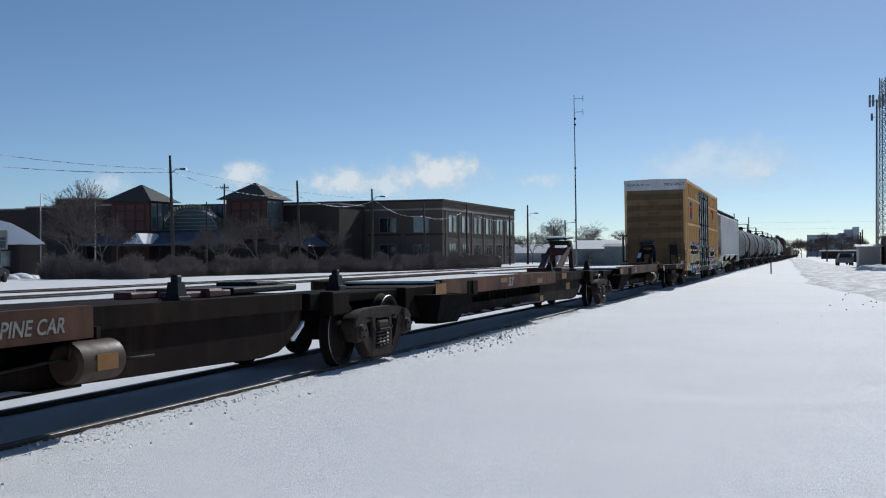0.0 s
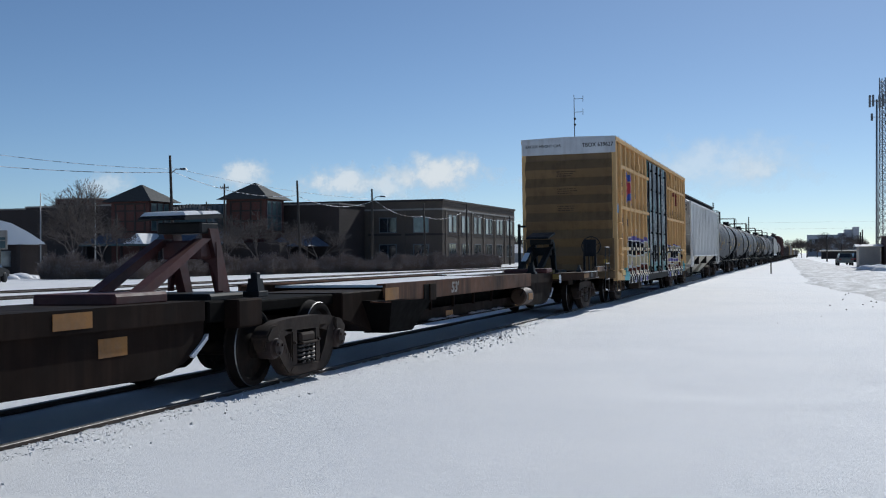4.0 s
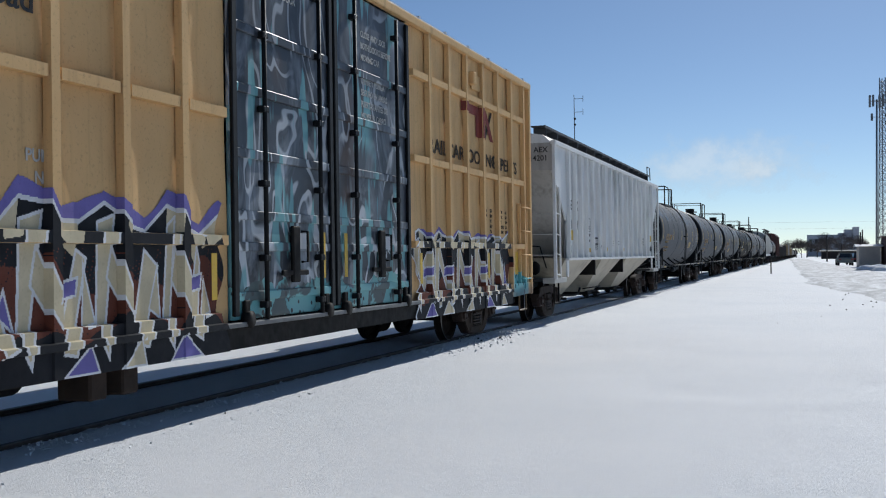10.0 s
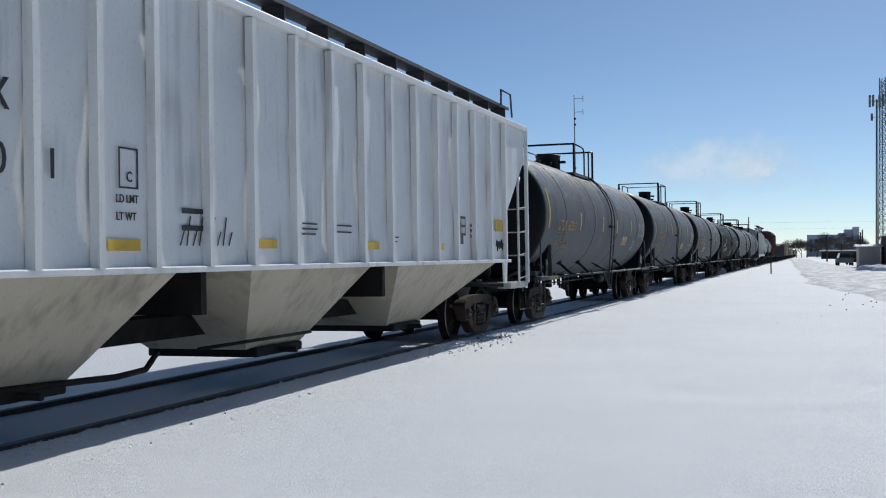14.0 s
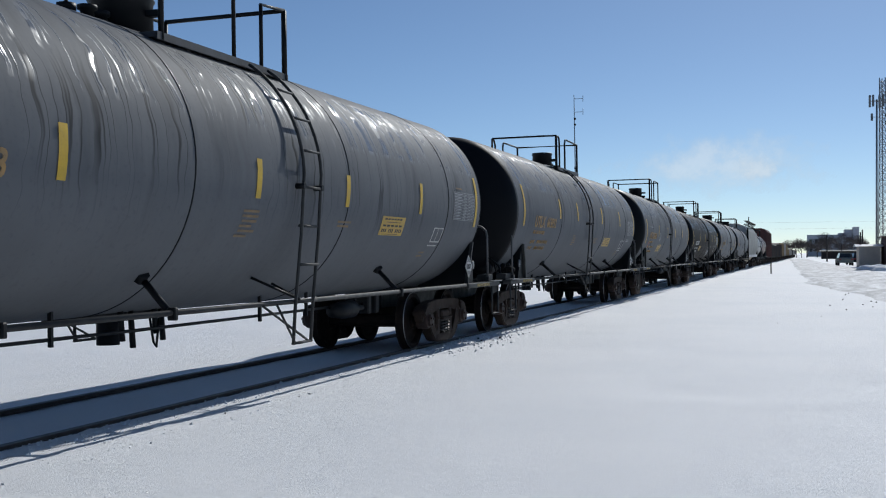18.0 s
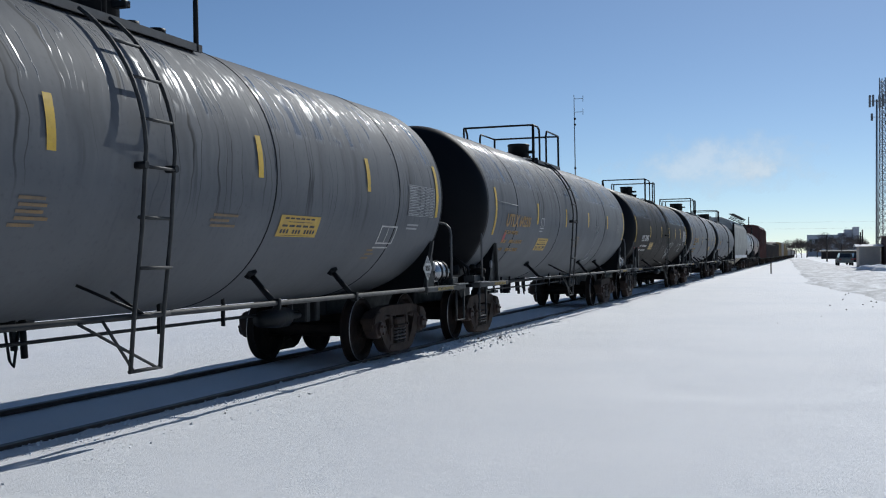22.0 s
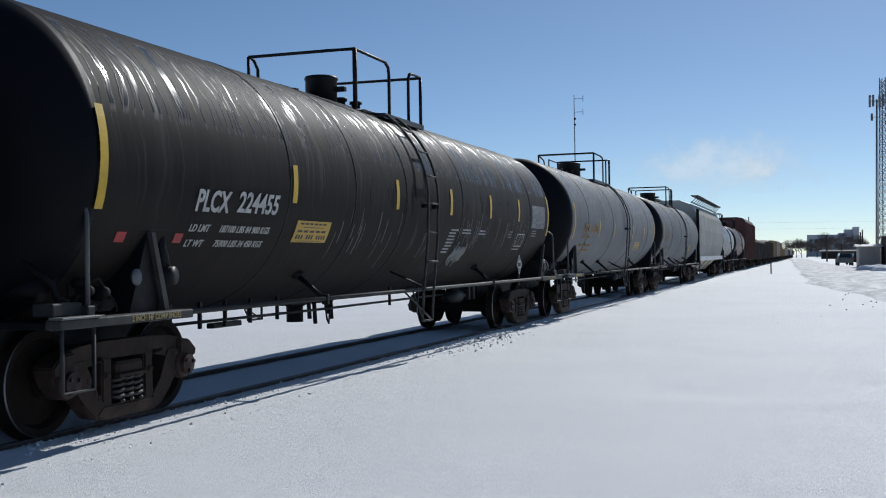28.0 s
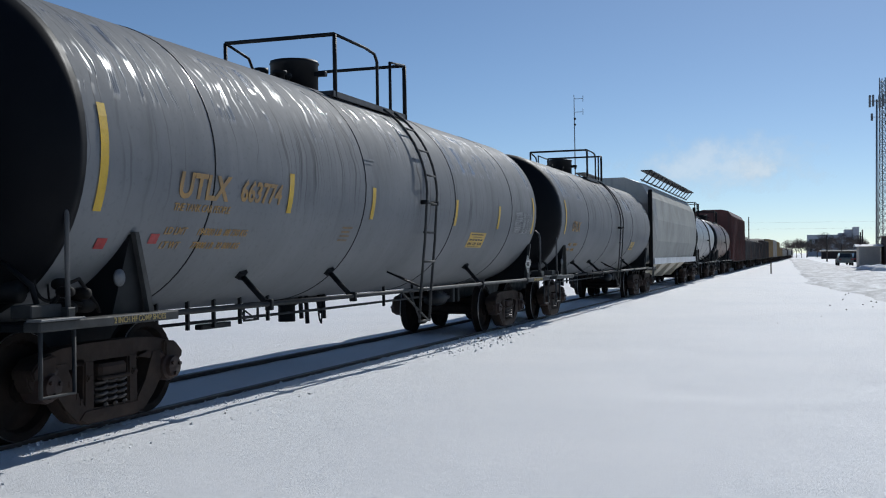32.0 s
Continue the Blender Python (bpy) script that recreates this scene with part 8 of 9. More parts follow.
def civic_centre():
    e = structure_thing("civic_building", "red brick building with two hip-roofed towers and an arched glass entrance", "building")
    hip_tower(e, -90.5, -84.5, 126, 131.5, 9.25, 11.5)
    hip_tower(e, -76.2, -70.2, 132, 137.4, 9.55, 11.75)
    s = Shape()
    s.box(-84.5, -76.2, 134, 136, 0, 8.8)
    part("wall", s, FRAME_GREY, e, "grey metal parapet wall")
    s = Shape()
    for k in range(11):
        s.box(-84.3 + k * 0.78, -84.2 + k * 0.78, 133.93, 134.0, 5.5, 8.75)
    part("panel_joint", s, GREEN_METAL, e)
    cx, yf, rw, zb, rise = -80.6, 130.0, 4.2, 5.0, 3.0
    arc = [(cx + rw * math.cos(math.pi * i / 20), zb + rise * math.sin(math.pi * i / 20)) for i in range(21)]
    s = Shape()
    s.hull([(x, yf, z) for x, z in arc], [(x, 134, z) for x, z in arc])
    vault = part("glass_vault", s, GREEN_METAL, e, "green glazed barrel vault over the entrance")
    for a, b, wd in ((0, 20, 0.22),):
        s = Shape()
        s.pipe([(x, yf - 0.1, z) for x, z in arc], 0.16, 6)
        part("arch_rim", s, FRAME_GREY, vault)
    for k in range(5):
        z = zb + 0.25 + k * 0.5
        hx = rw * math.sqrt(max(0, 1 - ((z - zb) / rise) ** 2))
        s = Shape()
        s.box(cx - hx, cx + hx, yf - 0.08, yf - 0.02, z, z + 0.07)
        part("glazing_bar", s, TRIM_GREY, vault)
    rr = random.Random(3)
    for i in range(19):         # raised sign letters over the arch, too far to read
        a = math.radians(147 - i * 6.3)
        s = Shape()
        w = rr.uniform(0.10, 0.17)
        x, z = cx + (rw + 0.55) * math.cos(a), zb + (rise + 0.55) * math.sin(a)
        s.box(-w, w, -0.05, 0.05, -0.24, 0.24)
        placed(part("sign_letter", s, TRIM_GREY, e), pose(x, yf - 0.1, z, 0, 90 - math.degrees(a), 0))
    # low wings with snow-covered canopy roofs
    s = Shape()
    s.box(-93, -66, 128, 131, 0, 3.4)
    part("porch_wall", s, DARK_BRICK, e)
    s = Shape()
    s.hull([(-94, 123.6, 3.3), (-72, 123.6, 3.3), (-72, 129.5, 3.3), (-94, 129.5, 3.3)], [(-93.4, 128.5, 4.9), (-73, 128.5, 4.9), (-73, 129.5, 4.9), (-93.4, 129.5, 4.9)])
    part("canopy_roof", s, CANOPY, e, "blue-grey canopy roof")
    s = Shape()
    s.box(-94, -72, 123.5, 123.7, 3.05, 3.32)
    part("fascia", s, GREEN_METAL, e)
    s = Shape()
    s.hull([(-85.6, 121.6, 3.3), (-82.4, 121.6, 3.3), (-82.4, 127, 3.3), (-85.6, 127, 3.3)], [(-84.05, 122.4, 4.7), (-83.95, 122.4, 4.7), (-83.95, 127, 4.7), (-84.05, 127, 4.7)])
    part("porch_gable", s, SNOW, e)
    for k in range(8):
        s = Shape()
        s.bar((-93.5 + k * 3.0, 124, 0), (-93.5 + k * 3.0, 124, 3.1), 0.16, 8)
        part("porch_column", s, DARK_BRICK, e)
    s = Shape()
    s.hull([(-69.5, 130, 2.9), (-62.8, 130, 2.9), (-62.8, 137, 2.9), (-69.5, 137, 2.9)], [(-66.6, 133, 4.9), (-65.6, 133, 4.9), (-65.6, 136, 4.9), (-66.6, 136, 4.9)])
    part("canopy_roof", s, CANOPY, e, "blue-grey hipped canopy")
    for x in (-69, -63.3):
        s = Shape()
        s.bar((x, 130.5, 0), (x, 130.5, 2.9), 0.15, 8)
        part("porch_column", s, DARK_BRICK, e)
    # long wings either side
    for x0, x1, y0, y1, h, mat in ((-104.4, -97.3, 132, 142, 9.9, RED_BRICK), (-107.5, -97.0, 129.4, 142, 8.7, DARK_BRICK), (-97.0, -90.5, 130.5, 142, 8.8, DARK_BRICK), (-128, -106.5, 132, 145, 8.6, DARK_BRICK), (-84.5, -62, 138, 147, 8.7, DARK_BRICK)):
        s = Shape()
        s.box(x0, x1, y0, y1, 0, h)
        w = part("wing", s, mat, e)
        s = Shape()
        s.box(x0 - 0.1, x1 + 0.1, y0 - 0.1, y1 + 0.1, h, h + 0.22)
        part("coping", s, TRIM_GREY, w)


def snowy_lodge():
    e = structure_thing("low_building", "low dark building under a thick rounded snow-covered roof", "building")
    s = Shape()
    s.box(-92, -66.6, 79, 83, 0, 2.8)
    part("wall", s, DARK_BRICK, e)
    s = Shape()
    back = -5.2
    prof = [(-62.4, 2.75), (-62.9, 3.1), (-64.3, 3.85), (-66, 4.6), (-68, 5.05), (-72, 5.3), (-92, 5.3), (-92, 2.75)]
    s.hull([(x, 77.6, z) for x, z in prof], [(x + back, 83.5, z) for x, z in prof])
    part("snow_roof", s, SNOW, e, "thick rounded snow on the roof")
    for x in (-63.2, -65.5, -68):
        s = Shape()
        s.box(x - 0.15, x + 0.15, 77.9, 78.2, 0, 2.8)
        part("porch_post", s, DARK_BRICK, e)
    window(e, -68.6, -67.3, 79, 79, 0.9, 2.1, "-y", GLASS_PALE, 0)


office_block()
civic_centre()
snowy_lodge()

# notice board on posts
e = structure_thing("notice_board", "grey roadside notice board on a post", "sign", "street furniture")
s = Shape()
s.box(-50.9, -49.7, 58.0, 58.12, 2.15, 3.4, 0, 0.03)
part("board", s, TRIM_GREY, e)
s = Shape()
s.box(-50.8, -49.8, 57.96, 57.995, 2.78, 2.95)
s.box(-50.8, -49.8, 57.96, 57.995, 2.25, 2.70)
part("panel", s, GREEN_METAL, e)
s = Shape()
s.bar((-50.3, 58.06, 0), (-50.3, 58.06, 2.2), 0.06)
part("post", s, WOOD_POLE, e)

# snow bank beside the low building
s = Shape()
rr = random.Random(5)
for k in range(40):
    x, y, r = rr.uniform(-64, -58.5), rr.uniform(65, 72), rr.uniform(0.3, 1.0)
    s.lathe([(r * 0.45, 0.0), (r * 0.38, r * 0.5), (r * 0.2, r * 0.85), (-0.1, r * 1.1)], (x, y, 0), "z", 9)
tagged(new("snow_bank", s.mesh("snow_bank", SNOW)), "ploughed bank of lumpy snow", "snow bank", kind="stuff")


# ---- poles, wires, lamps ----
def pole(x, y, h, label, lean=0.0, lamp=None, crossarm=0.0, r=0.15, mat=None, steel=False):
    e = structure_thing("utility_pole" if not steel else "flagpole", label, "pole", "poles along the street")
    s = Shape()
    s.bar((x, y, -0.2), (x - lean * h, y, h), r, 10, 0, r * 0.62)
    part("shaft", s, mat or WOOD_POLE, e)
    if crossarm:
        s = Shape()
        s.box(x - lean * h - crossarm, x - lean * h + crossarm, y - 0.06, y + 0.06, h - 0.55, h - 0.42)
        for d in (-0.9, -0.4, 0.4, 0.9):
            s.bar((x - lean * h + d * crossarm, y, h - 0.42), (x - lean * h + d * crossarm, y, h - 0.25), 0.04, 6)
        part("crossarm", s, WOOD_POLE, e)
    if lamp:
        reach, hz = lamp
        s = Shape()
        xx = x - lean * hz
        s.pipe([(xx, y, hz - 0.35), (xx + reach * 0.5, y, hz + 0.05), (xx + reach, y, hz + 0.1)], 0.045)
        a = part("lamp_arm", s, GALVANIZED, e)
        s = Shape()
        s.hull([(xx + reach - 0.1, y - 0.12, hz), (xx + reach + 0.7, y - 0.14, hz - 0.02), (xx + reach + 0.7, y + 0.14, hz - 0.02), (xx + reach - 0.1, y + 0.12, hz)],
               [(xx + reach - 0.1, y - 0.06, hz + 0.18), (xx + reach + 0.5, y - 0.06, hz + 0.16), (xx + reach + 0.5, y + 0.06, hz + 0.16), (xx + reach - 0.1, y + 0.06, hz + 0.18)])
        part("lamp_head", s, FRAME_GREY, a)
    return e


pole(-59.3, 92.6, 11.55, "tall dark wooden utility pole with a street lamp", 0.035, (1.2, 10.1), 0, 0.19)
pole(-53.0, 107.7, 9.85, "dark leaning wooden utility pole", 0.04, None, 0, 0.17)
pole(-51.5, 124.8, 9.85, "dark wooden utility pole with a street lamp", 0.012, (1.2, 8.8), 0, 0.17)
pole(-65.2, 112.5, 10.1, "wooden utility pole with a short crossarm", 0.0, None, 0.55, 0.15)
pole(-47.1, 131.8, 8.3, "dark leaning wooden utility pole", 0.03, None, 0, 0.16)
pole(-48.1, 152.6, 9.2, "dark wooden utility pole by the brick building", 0.0, None, 0, 0.17)
pole(-47.3, 173.7, 7.95, "dark wooden utility pole by the brick building", 0.0, None, 0, 0.18)
pole(-46.9, 184.1, 10.2, "dark wooden utility pole with a street lamp", 0.0, (1.3, 8.7), 0, 0.2)
pole(-51.3, 234.5, 9.1, "distant wooden pole with a street lamp", 0.0, (1.6, 8.5), 0, 0.2)
pole(-49.2, 214.4, 7.4, "distant dark wooden utility pole", 0.0, None, 0, 0.2)
pole(-63.0, 77.7, 7.15, "pale slender steel flagpole", 0.0, None, 0, 0.07, GALVANIZED, True)
pole(-65.4, 88.5, 7.9, "pale slender steel flagpole", 0.0, None, 0, 0.08, GALVANIZED, True)
pole(-66.5, 93.5, 6.0, "short slender steel pole", 0.0, None, 0, 0.08, WOOD_POLE, True)
pole(-70.3, 117.0, 8.3, "dark wooden utility pole with crossarm", 0.0, None, 0.7, 0.14)


def cable(pts, sag, label, r=0.022):
    s = Shape()
    for p, q in zip(pts, pts[1:]):
        p, q = Vector(p), Vector(q)
        n = 14
        s.pipe([p.lerp(q, i / n) - Vector((0, 0, sag * 4 * (i / n) * (1 - i / n))) for i in range(n + 1)], r, 4)
    ob = new("cable", s.mesh("cable", WIRE))
    tagged(ob, label, "cable", "overhead cables")


def frost_glint_wire():
    """Dark cable; white patches paint its frost and the sun glints on it."""
    n = Nodes("frosted_cable")
    return n.end(n.mix(n.step(n.noise(1.6, 3), 0.46, 0.54), (0.06, 0.06, 0.065), (0.85, 0.87, 0.9)), 0.5, 0.0)


WIRE = frost_glint_wire()
cable([(-78, 63, 11.6), (-59.7, 92.6, 9.9)], 1.0, "slack overhead cable glinting with frost", 0.03)
cable([(-80, 66, 13.5), (-59.7, 92.6, 10.2)], 0.9, "slack overhead cable glinting with frost", 0.022)
cable([(-59.7, 92.6, 10.1), (-53.4, 107.7, 8.2), (-51.6, 124.8, 8.3)], 0.9, "slack overhead cable glinting with frost", 0.03)
cable([(-59.7, 92.6, 10.4), (-51.6, 124.8, 8.6)], 0.5, "slack overhead cable between poles", 0.018)
cable([(-51.6, 124.8, 8.7), (-47.4, 131.8, 6.6), (-48.1, 152.6, 8.3), (-47.3, 173.7, 7.4), (-46.9, 184.1, 8.6), (-51.3, 234.5, 8.3)], 0.8, "slack overhead cable along the pole line", 0.022)
pole(-60, 401, 13.2, "distant wooden power pole", 0, None, 1.2, 0.2)
pole(150, 396, 13.2, "distant wooden power pole", 0, None, 1.2, 0.2)
cable([(-60, 400, 12.5), (150, 395, 12.5)], 0.3, "distant power line over the street", 0.02)
cable([(-60, 402, 10.3), (150, 397, 10.3)], 0.3, "distant power line over the street", 0.018)

# slim radio mast beyond the train
e = structure_thing("antenna_mast", "slender steel antenna mast with two side brackets", "antenna", "masts")
s = Shape()
s.bar((-19.35, 93.0, 0), (-19.42, 93.0, 8.5), 0.075, 8, 0, 0.06)
s.bar((-19.42, 93.0, 8.5), (-19.5, 93.0, 15.45), 0.05, 8, 0, 0.03)
part("shaft", s, FRAME_GREY, e)
for z in (13.95, 15.1):
    s = Shape()
    s.pipe([(-19.5, 93.0, z), (-18.72, 93.0, z)], 0.025)
    s.pipe([(-18.72, 93.0, z - 0.28), (-18.72, 93.0, z + 0.28)], 0.025)
    part("dipole", s, FRAME_GREY, e)
for z in (4.5, 9.0, 12.8, 13.3):
    part("clamp", Shape().box(-19.5, -19.34, 92.9, 93.1, z, z + 0.15, 0, 0.02), STEEL_DARK, e)


# ---- bare shrubs and trees ----
FROSTED = surf("frosted_twigs", (0.52, 0.50, 0.50), (0.33, 0.30, 0.29), 2.5, 0.85, 0, 0.2, 20)


def shrub_mesh(seed, n=520):
    """A rounded clump of fine bare twigs, one metre high and wide, with paler tips."""
    rr = random.Random(seed)
    s, tips = Shape(), Shape()
    def twig(sh, p, q, w):
        a = rr.uniform(0, math.tau)
        o = Vector((math.cos(a), math.sin(a), 0)) * w
        u = Vector((-o.y, o.x, 0))
        for k in (o, u):
            sh.bm.faces.new([sh.bm.verts.new(c) for c in (p - k, p + k, q + k * 0.4, q - k * 0.4)])
    for i in range(n):
        a, k = rr.uniform(0, math.tau), math.sqrt(rr.random())
        out, up = math.sin(k * 1.45), math.cos(k * 1.45)
        r = rr.uniform(0.80, 1.06)
        q = Vector((0.54 * out * math.cos(a) * r, 0.54 * out * math.sin(a) * r, (0.16 + 0.80 * up) * r + rr.gauss(0, 0.03)))
        p = Vector((0.42 * math.cos(a) * k, 0.42 * math.sin(a) * k, 0))
        m = p.lerp(q, 0.55) + Vector((rr.gauss(0, 0.04), rr.gauss(0, 0.04), 0.05))
        w = rr.uniform(0.005, 0.009)
        twig(s, p, m, w)
        twig(s, m, q, w * 0.8)
        for _ in range(4):
            b0 = m.lerp(q, rr.uniform(0.1, 0.95))
            b1 = b0 + Vector((rr.gauss(0, 0.08), rr.gauss(0, 0.08), rr.uniform(-0.02, 0.12)))
            twig(s if rr.random() < 0.6 else tips, b0, b1, w * 0.8)
    return s.mesh("branches", TWIG), tips.mesh("frosted_tips", FROSTED)


SHRUBS = [shrub_mesh(k) for k in (1, 2, 3)]
rr = random.Random(9)
line = [(-55.2, 69.6), (-49.4, 71.4), (-50.2, 78.0), (-48.4, 86.0), (-46.3, 97.6), (-42.4, 108.5), (-41.2, 126.0), (-40.8, 143.0)]
for (xa, ya), (xb, yb) in zip(line, line[1:]):
    n = int(math.hypot(xb - xa, yb - ya) / 1.75) + 1
    for k in range(n):
        f = (k + rr.uniform(-0.2, 0.2)) / n
        x, y = xa + (xb - xa) * f + rr.gauss(0, 0.3), ya + (yb - ya) * f
        hh, ww = rr.uniform(1.6, 2.25), rr.uniform(2.1, 2.7)
        if rr.random() < 0.18:
            hh *= 0.7
        if xa > -50 and xb < -48.4 and k == n - 1:
            continue
        e = new("shrub")
        tagged(e, "bare brown rounded shrub with frosted tips in the snow", "shrub", "hedge of bare shrubs")
        e.matrix_basis = pose(x, y, -0.05, 0, 0, rr.uniform(0, 360))
        kind = rr.randrange(3)
        for me, nm in zip(SHRUBS[kind], ("crown", "frost")):
            ob = new(nm, me)
            ob.parent = e
            ob.matrix_basis = Matrix.Diagonal((ww, ww, hh, 1))


def tree_parts(seed, depth=8, spread=0.5):
    """Trunk with limbs, and a crown of fine twigs, for a bare tree ten metres high."""
    rr = random.Random(seed)
    limbs, twigs = Shape(), Shape()
    def grow(p, way, length, r, level):
        q = p + way * length
        if level < 3:
            limbs.bar(p, q, r, 7 if level < 2 else 5, 0, r * 0.7)
        else:
            u = way.orthogonal().normalized()
            v = way.cross(u)
            c = [twigs.bm.verts.new(x) for x in (p + u * r, p - u * r * 0.5 + v * r * 0.8, p - u * r * 0.5 - v * r * 0.8)]
            d = [twigs.bm.verts.new(x) for x in (q + u * r * 0.6, q - u * r * 0.3 + v * r * 0.5, q - u * r * 0.3 - v * r * 0.5)]
            for i in range(3):
                twigs.bm.faces.new((c[i], c[(i + 1) % 3], d[(i + 1) % 3], d[i]))
        if level >= depth:
            return
        for _ in range(rr.choice((3, 3, 4)) if level < 5 else 2):
            turn = Vector((rr.gauss(0, spread), rr.gauss(0, spread), rr.gauss(0.12, 0.3)))
            grow(q if rr.random() < 0.75 else p.lerp(q, rr.uniform(0.5, 0.9)), (way + turn).normalized(), length * rr.uniform(0.62, 0.85), max(0.011, r * 0.68), level + 1)
    grow(Vector((0, 0, -0.1)), Vector((0, 0, 1)), 2.0, 0.095, 0)
    return limbs.mesh("trunk", BARK), twigs.mesh("crown", BARK)


TREES = [tree_parts(k) for k in (11, 12, 13)]


def tree(x, y, h, w, kind, rz, label="bare leafless winter tree with fine twigs"):
    e = new("tree")
    tagged(e, label, "tree", "bare trees")
    e.matrix_basis = pose(x, y, 0, 0, 0, rz)
    for me, nm in zip(TREES[kind], ("trunk", "crown")):
        ob = new(nm, me)
        ob.parent = e
        ob.matrix_basis = Matrix.Diagonal((w / 7, w / 7, h / 7.2, 1))


tree(-64.5, 84, 8.8, 8.0, 0, 20)
tree(-66.5, 86.5, 7.6, 7.5, 1, 80)
tree(-62.5, 85.5, 6.0, 6.5, 2, 150)
tree(-58.5, 108, 6.6, 8.0, 1, 140)
tree(-56.5, 112, 6.4, 7.5, 2, 40)
tree(-60.0, 104, 6.0, 7, 0, 240)
tree(-66, 112, 5.6, 6.5, 2, 300)
tree(-55.0, 116, 5.6, 7.0, 0, 100)
tree(-47.5, 190, 6.5, 6.0, 2, 60)
tree(-60.0, 260, 10.5, 11, 0, 10)
tree(-52.0, 262, 9.5, 11, 1, 200)
tree(-44.0, 275, 9.0, 10, 2, 120)
tree(-36.0, 250, 7.5, 9, 0, 310)
tree(-68.0, 285, 8.0, 10, 1, 250)
for k in range(16):
    tree(-9.5 + k * 1.7 + rr.uniform(-1, 1), 395 + rr.uniform(-20, 60), rr.uniform(5, 9.5), rr.uniform(8, 11), k % 3, rr.uniform(0, 360), "hazy bare tree beyond the yard")
for k in range(26):
    tree(-30 - k * 4.5 + rr.uniform(-2, 2), 330 + rr.uniform(-20, 60), rr.uniform(5, 9), rr.uniform(9, 12), k % 3, rr.uniform(0, 360), "hazy bare tree beyond the town")


# ---- houses and sheds beyond the train ----
def shed(name, x0, x1, y0, y1, h, ridge, wall, roof, label, gable="x", door=None):
    e = structure_thing(name, label, "shed" if name == "shed" else "house")
    s = Shape()
    s.box(x0, x1, y0, y1, 0, h)
    part("wall", s, wall, e)
    s = Shape()
    o = 0.35
    if gable == "x":
        ym = (y0 + y1) / 2
        s.hull([(x0 - o, y0 - o, h), (x1 + o, y0 - o, h), (x1 + o, y1 + o, h), (x0 - o, y1 + o, h)], [(x0 - o, ym - 0.05, ridge), (x1 + o, ym - 0.05, ridge), (x1 + o, ym + 0.05, ridge), (x0 - o, ym + 0.05, ridge)])
    else:
        xm = (x0 + x1) / 2
        s.hull([(x0 - o, y0 - o, h), (x1 + o, y0 - o, h), (x1 + o, y1 + o, h), (x0 - o, y1 + o, h)], [(xm - 0.05, y0 - o, ridge), (xm + 0.05, y0 - o, ridge), (xm + 0.05, y1 + o, ridge), (xm - 0.05, y1 + o, ridge)])
    part("roof", s, roof, e)
    if door:
        window(e, door[0], door[1], y0, y0, door[2], door[3], "-y", GLASS, 0)
    return e


shed("house", -58.0, -48.0, 213, 222, 1.9, 3.7, SIDING, SNOW, "low pale house with a snow-covered roof", "x", (-51.5, -50.0, 0.6, 1.7))
shed("shed", -33.5, -27.0, 158, 168, 2.4, 3.7, GREEN_GREY, SNOW, "low grey-green shed with snow on its roof", "x", (-31.5, -30.4, 0.4, 1.9))
shed("shed", -25.5, -22.2, 140, 146, 2.6, 3.0, GREEN_GREY, GREEN_GREY, "boxy grey-green equipment shed", "x")
shed("house", -43.5, -37.5, 231, 240, 2.2, 4.2, SIDING, SNOW, "small pale house with a snow-covered roof", "y")

# ---- the yard road and what stands along it ----
s = Shape()
nx, edge = 26, [(39, 2.3, 11), (48, 1.2, 11), (61, -0.24, 11), (75, -0.6, 8.5), (88, -0.9, 6.0), (112, -1.4, 4.3), (150, -2.2, 3.2), (190, -3.2, 1.6), (222, -3.9, 0.8), (300, -6.0, -1.2)]
rows = []
for j in range(90):
    y = 39 + (300 - 39) * (j / 89) ** 1.7
    for (ya, la, ra), (yb, lb, rb) in zip(edge, edge[1:]):
        if ya <= y <= yb:
            f = (y - ya) / (yb - ya)
            l, r = la + (lb - la) * f, ra + (rb - ra) * f
    l += 0.5 * noise.noise((0, y * 0.12, 7)) + 0.25 * noise.noise((1, y * 0.5, 7))
    rows.append([s.bm.verts.new((l + (r - l) * i / nx, y, (0.03 + 0.05 * abs(noise.noise((i * 0.55, y * 0.10, 2))) + 0.03 * noise.noise((i * 1.7, y * 0.5, 4))) * min(1, i / 2, (nx - i) / 2) + ground_height(l + (r - l) * i / nx, y) - (0.02 if i in (0, nx) else -0.02))) for i in range(nx + 1)])
for a, b in zip(rows, rows[1:]):
    for i in range(nx):
        s.bm.faces.new((a[i], a[i + 1], b[i + 1], b[i])).smooth = True
tagged(new("road", s.mesh("road", SLUSH)), "yard road of churned grey slush and packed snow", "road", kind="structure")

e = structure_thing("marker_post", "thin dark marker post standing in the snow", "post", "street furniture")
s = Shape()
s.bar((-3.12, 89.9, -0.1), (-3.12, 89.9, 1.05), 0.05, 8)
part("post", s, WOOD_POLE, e)


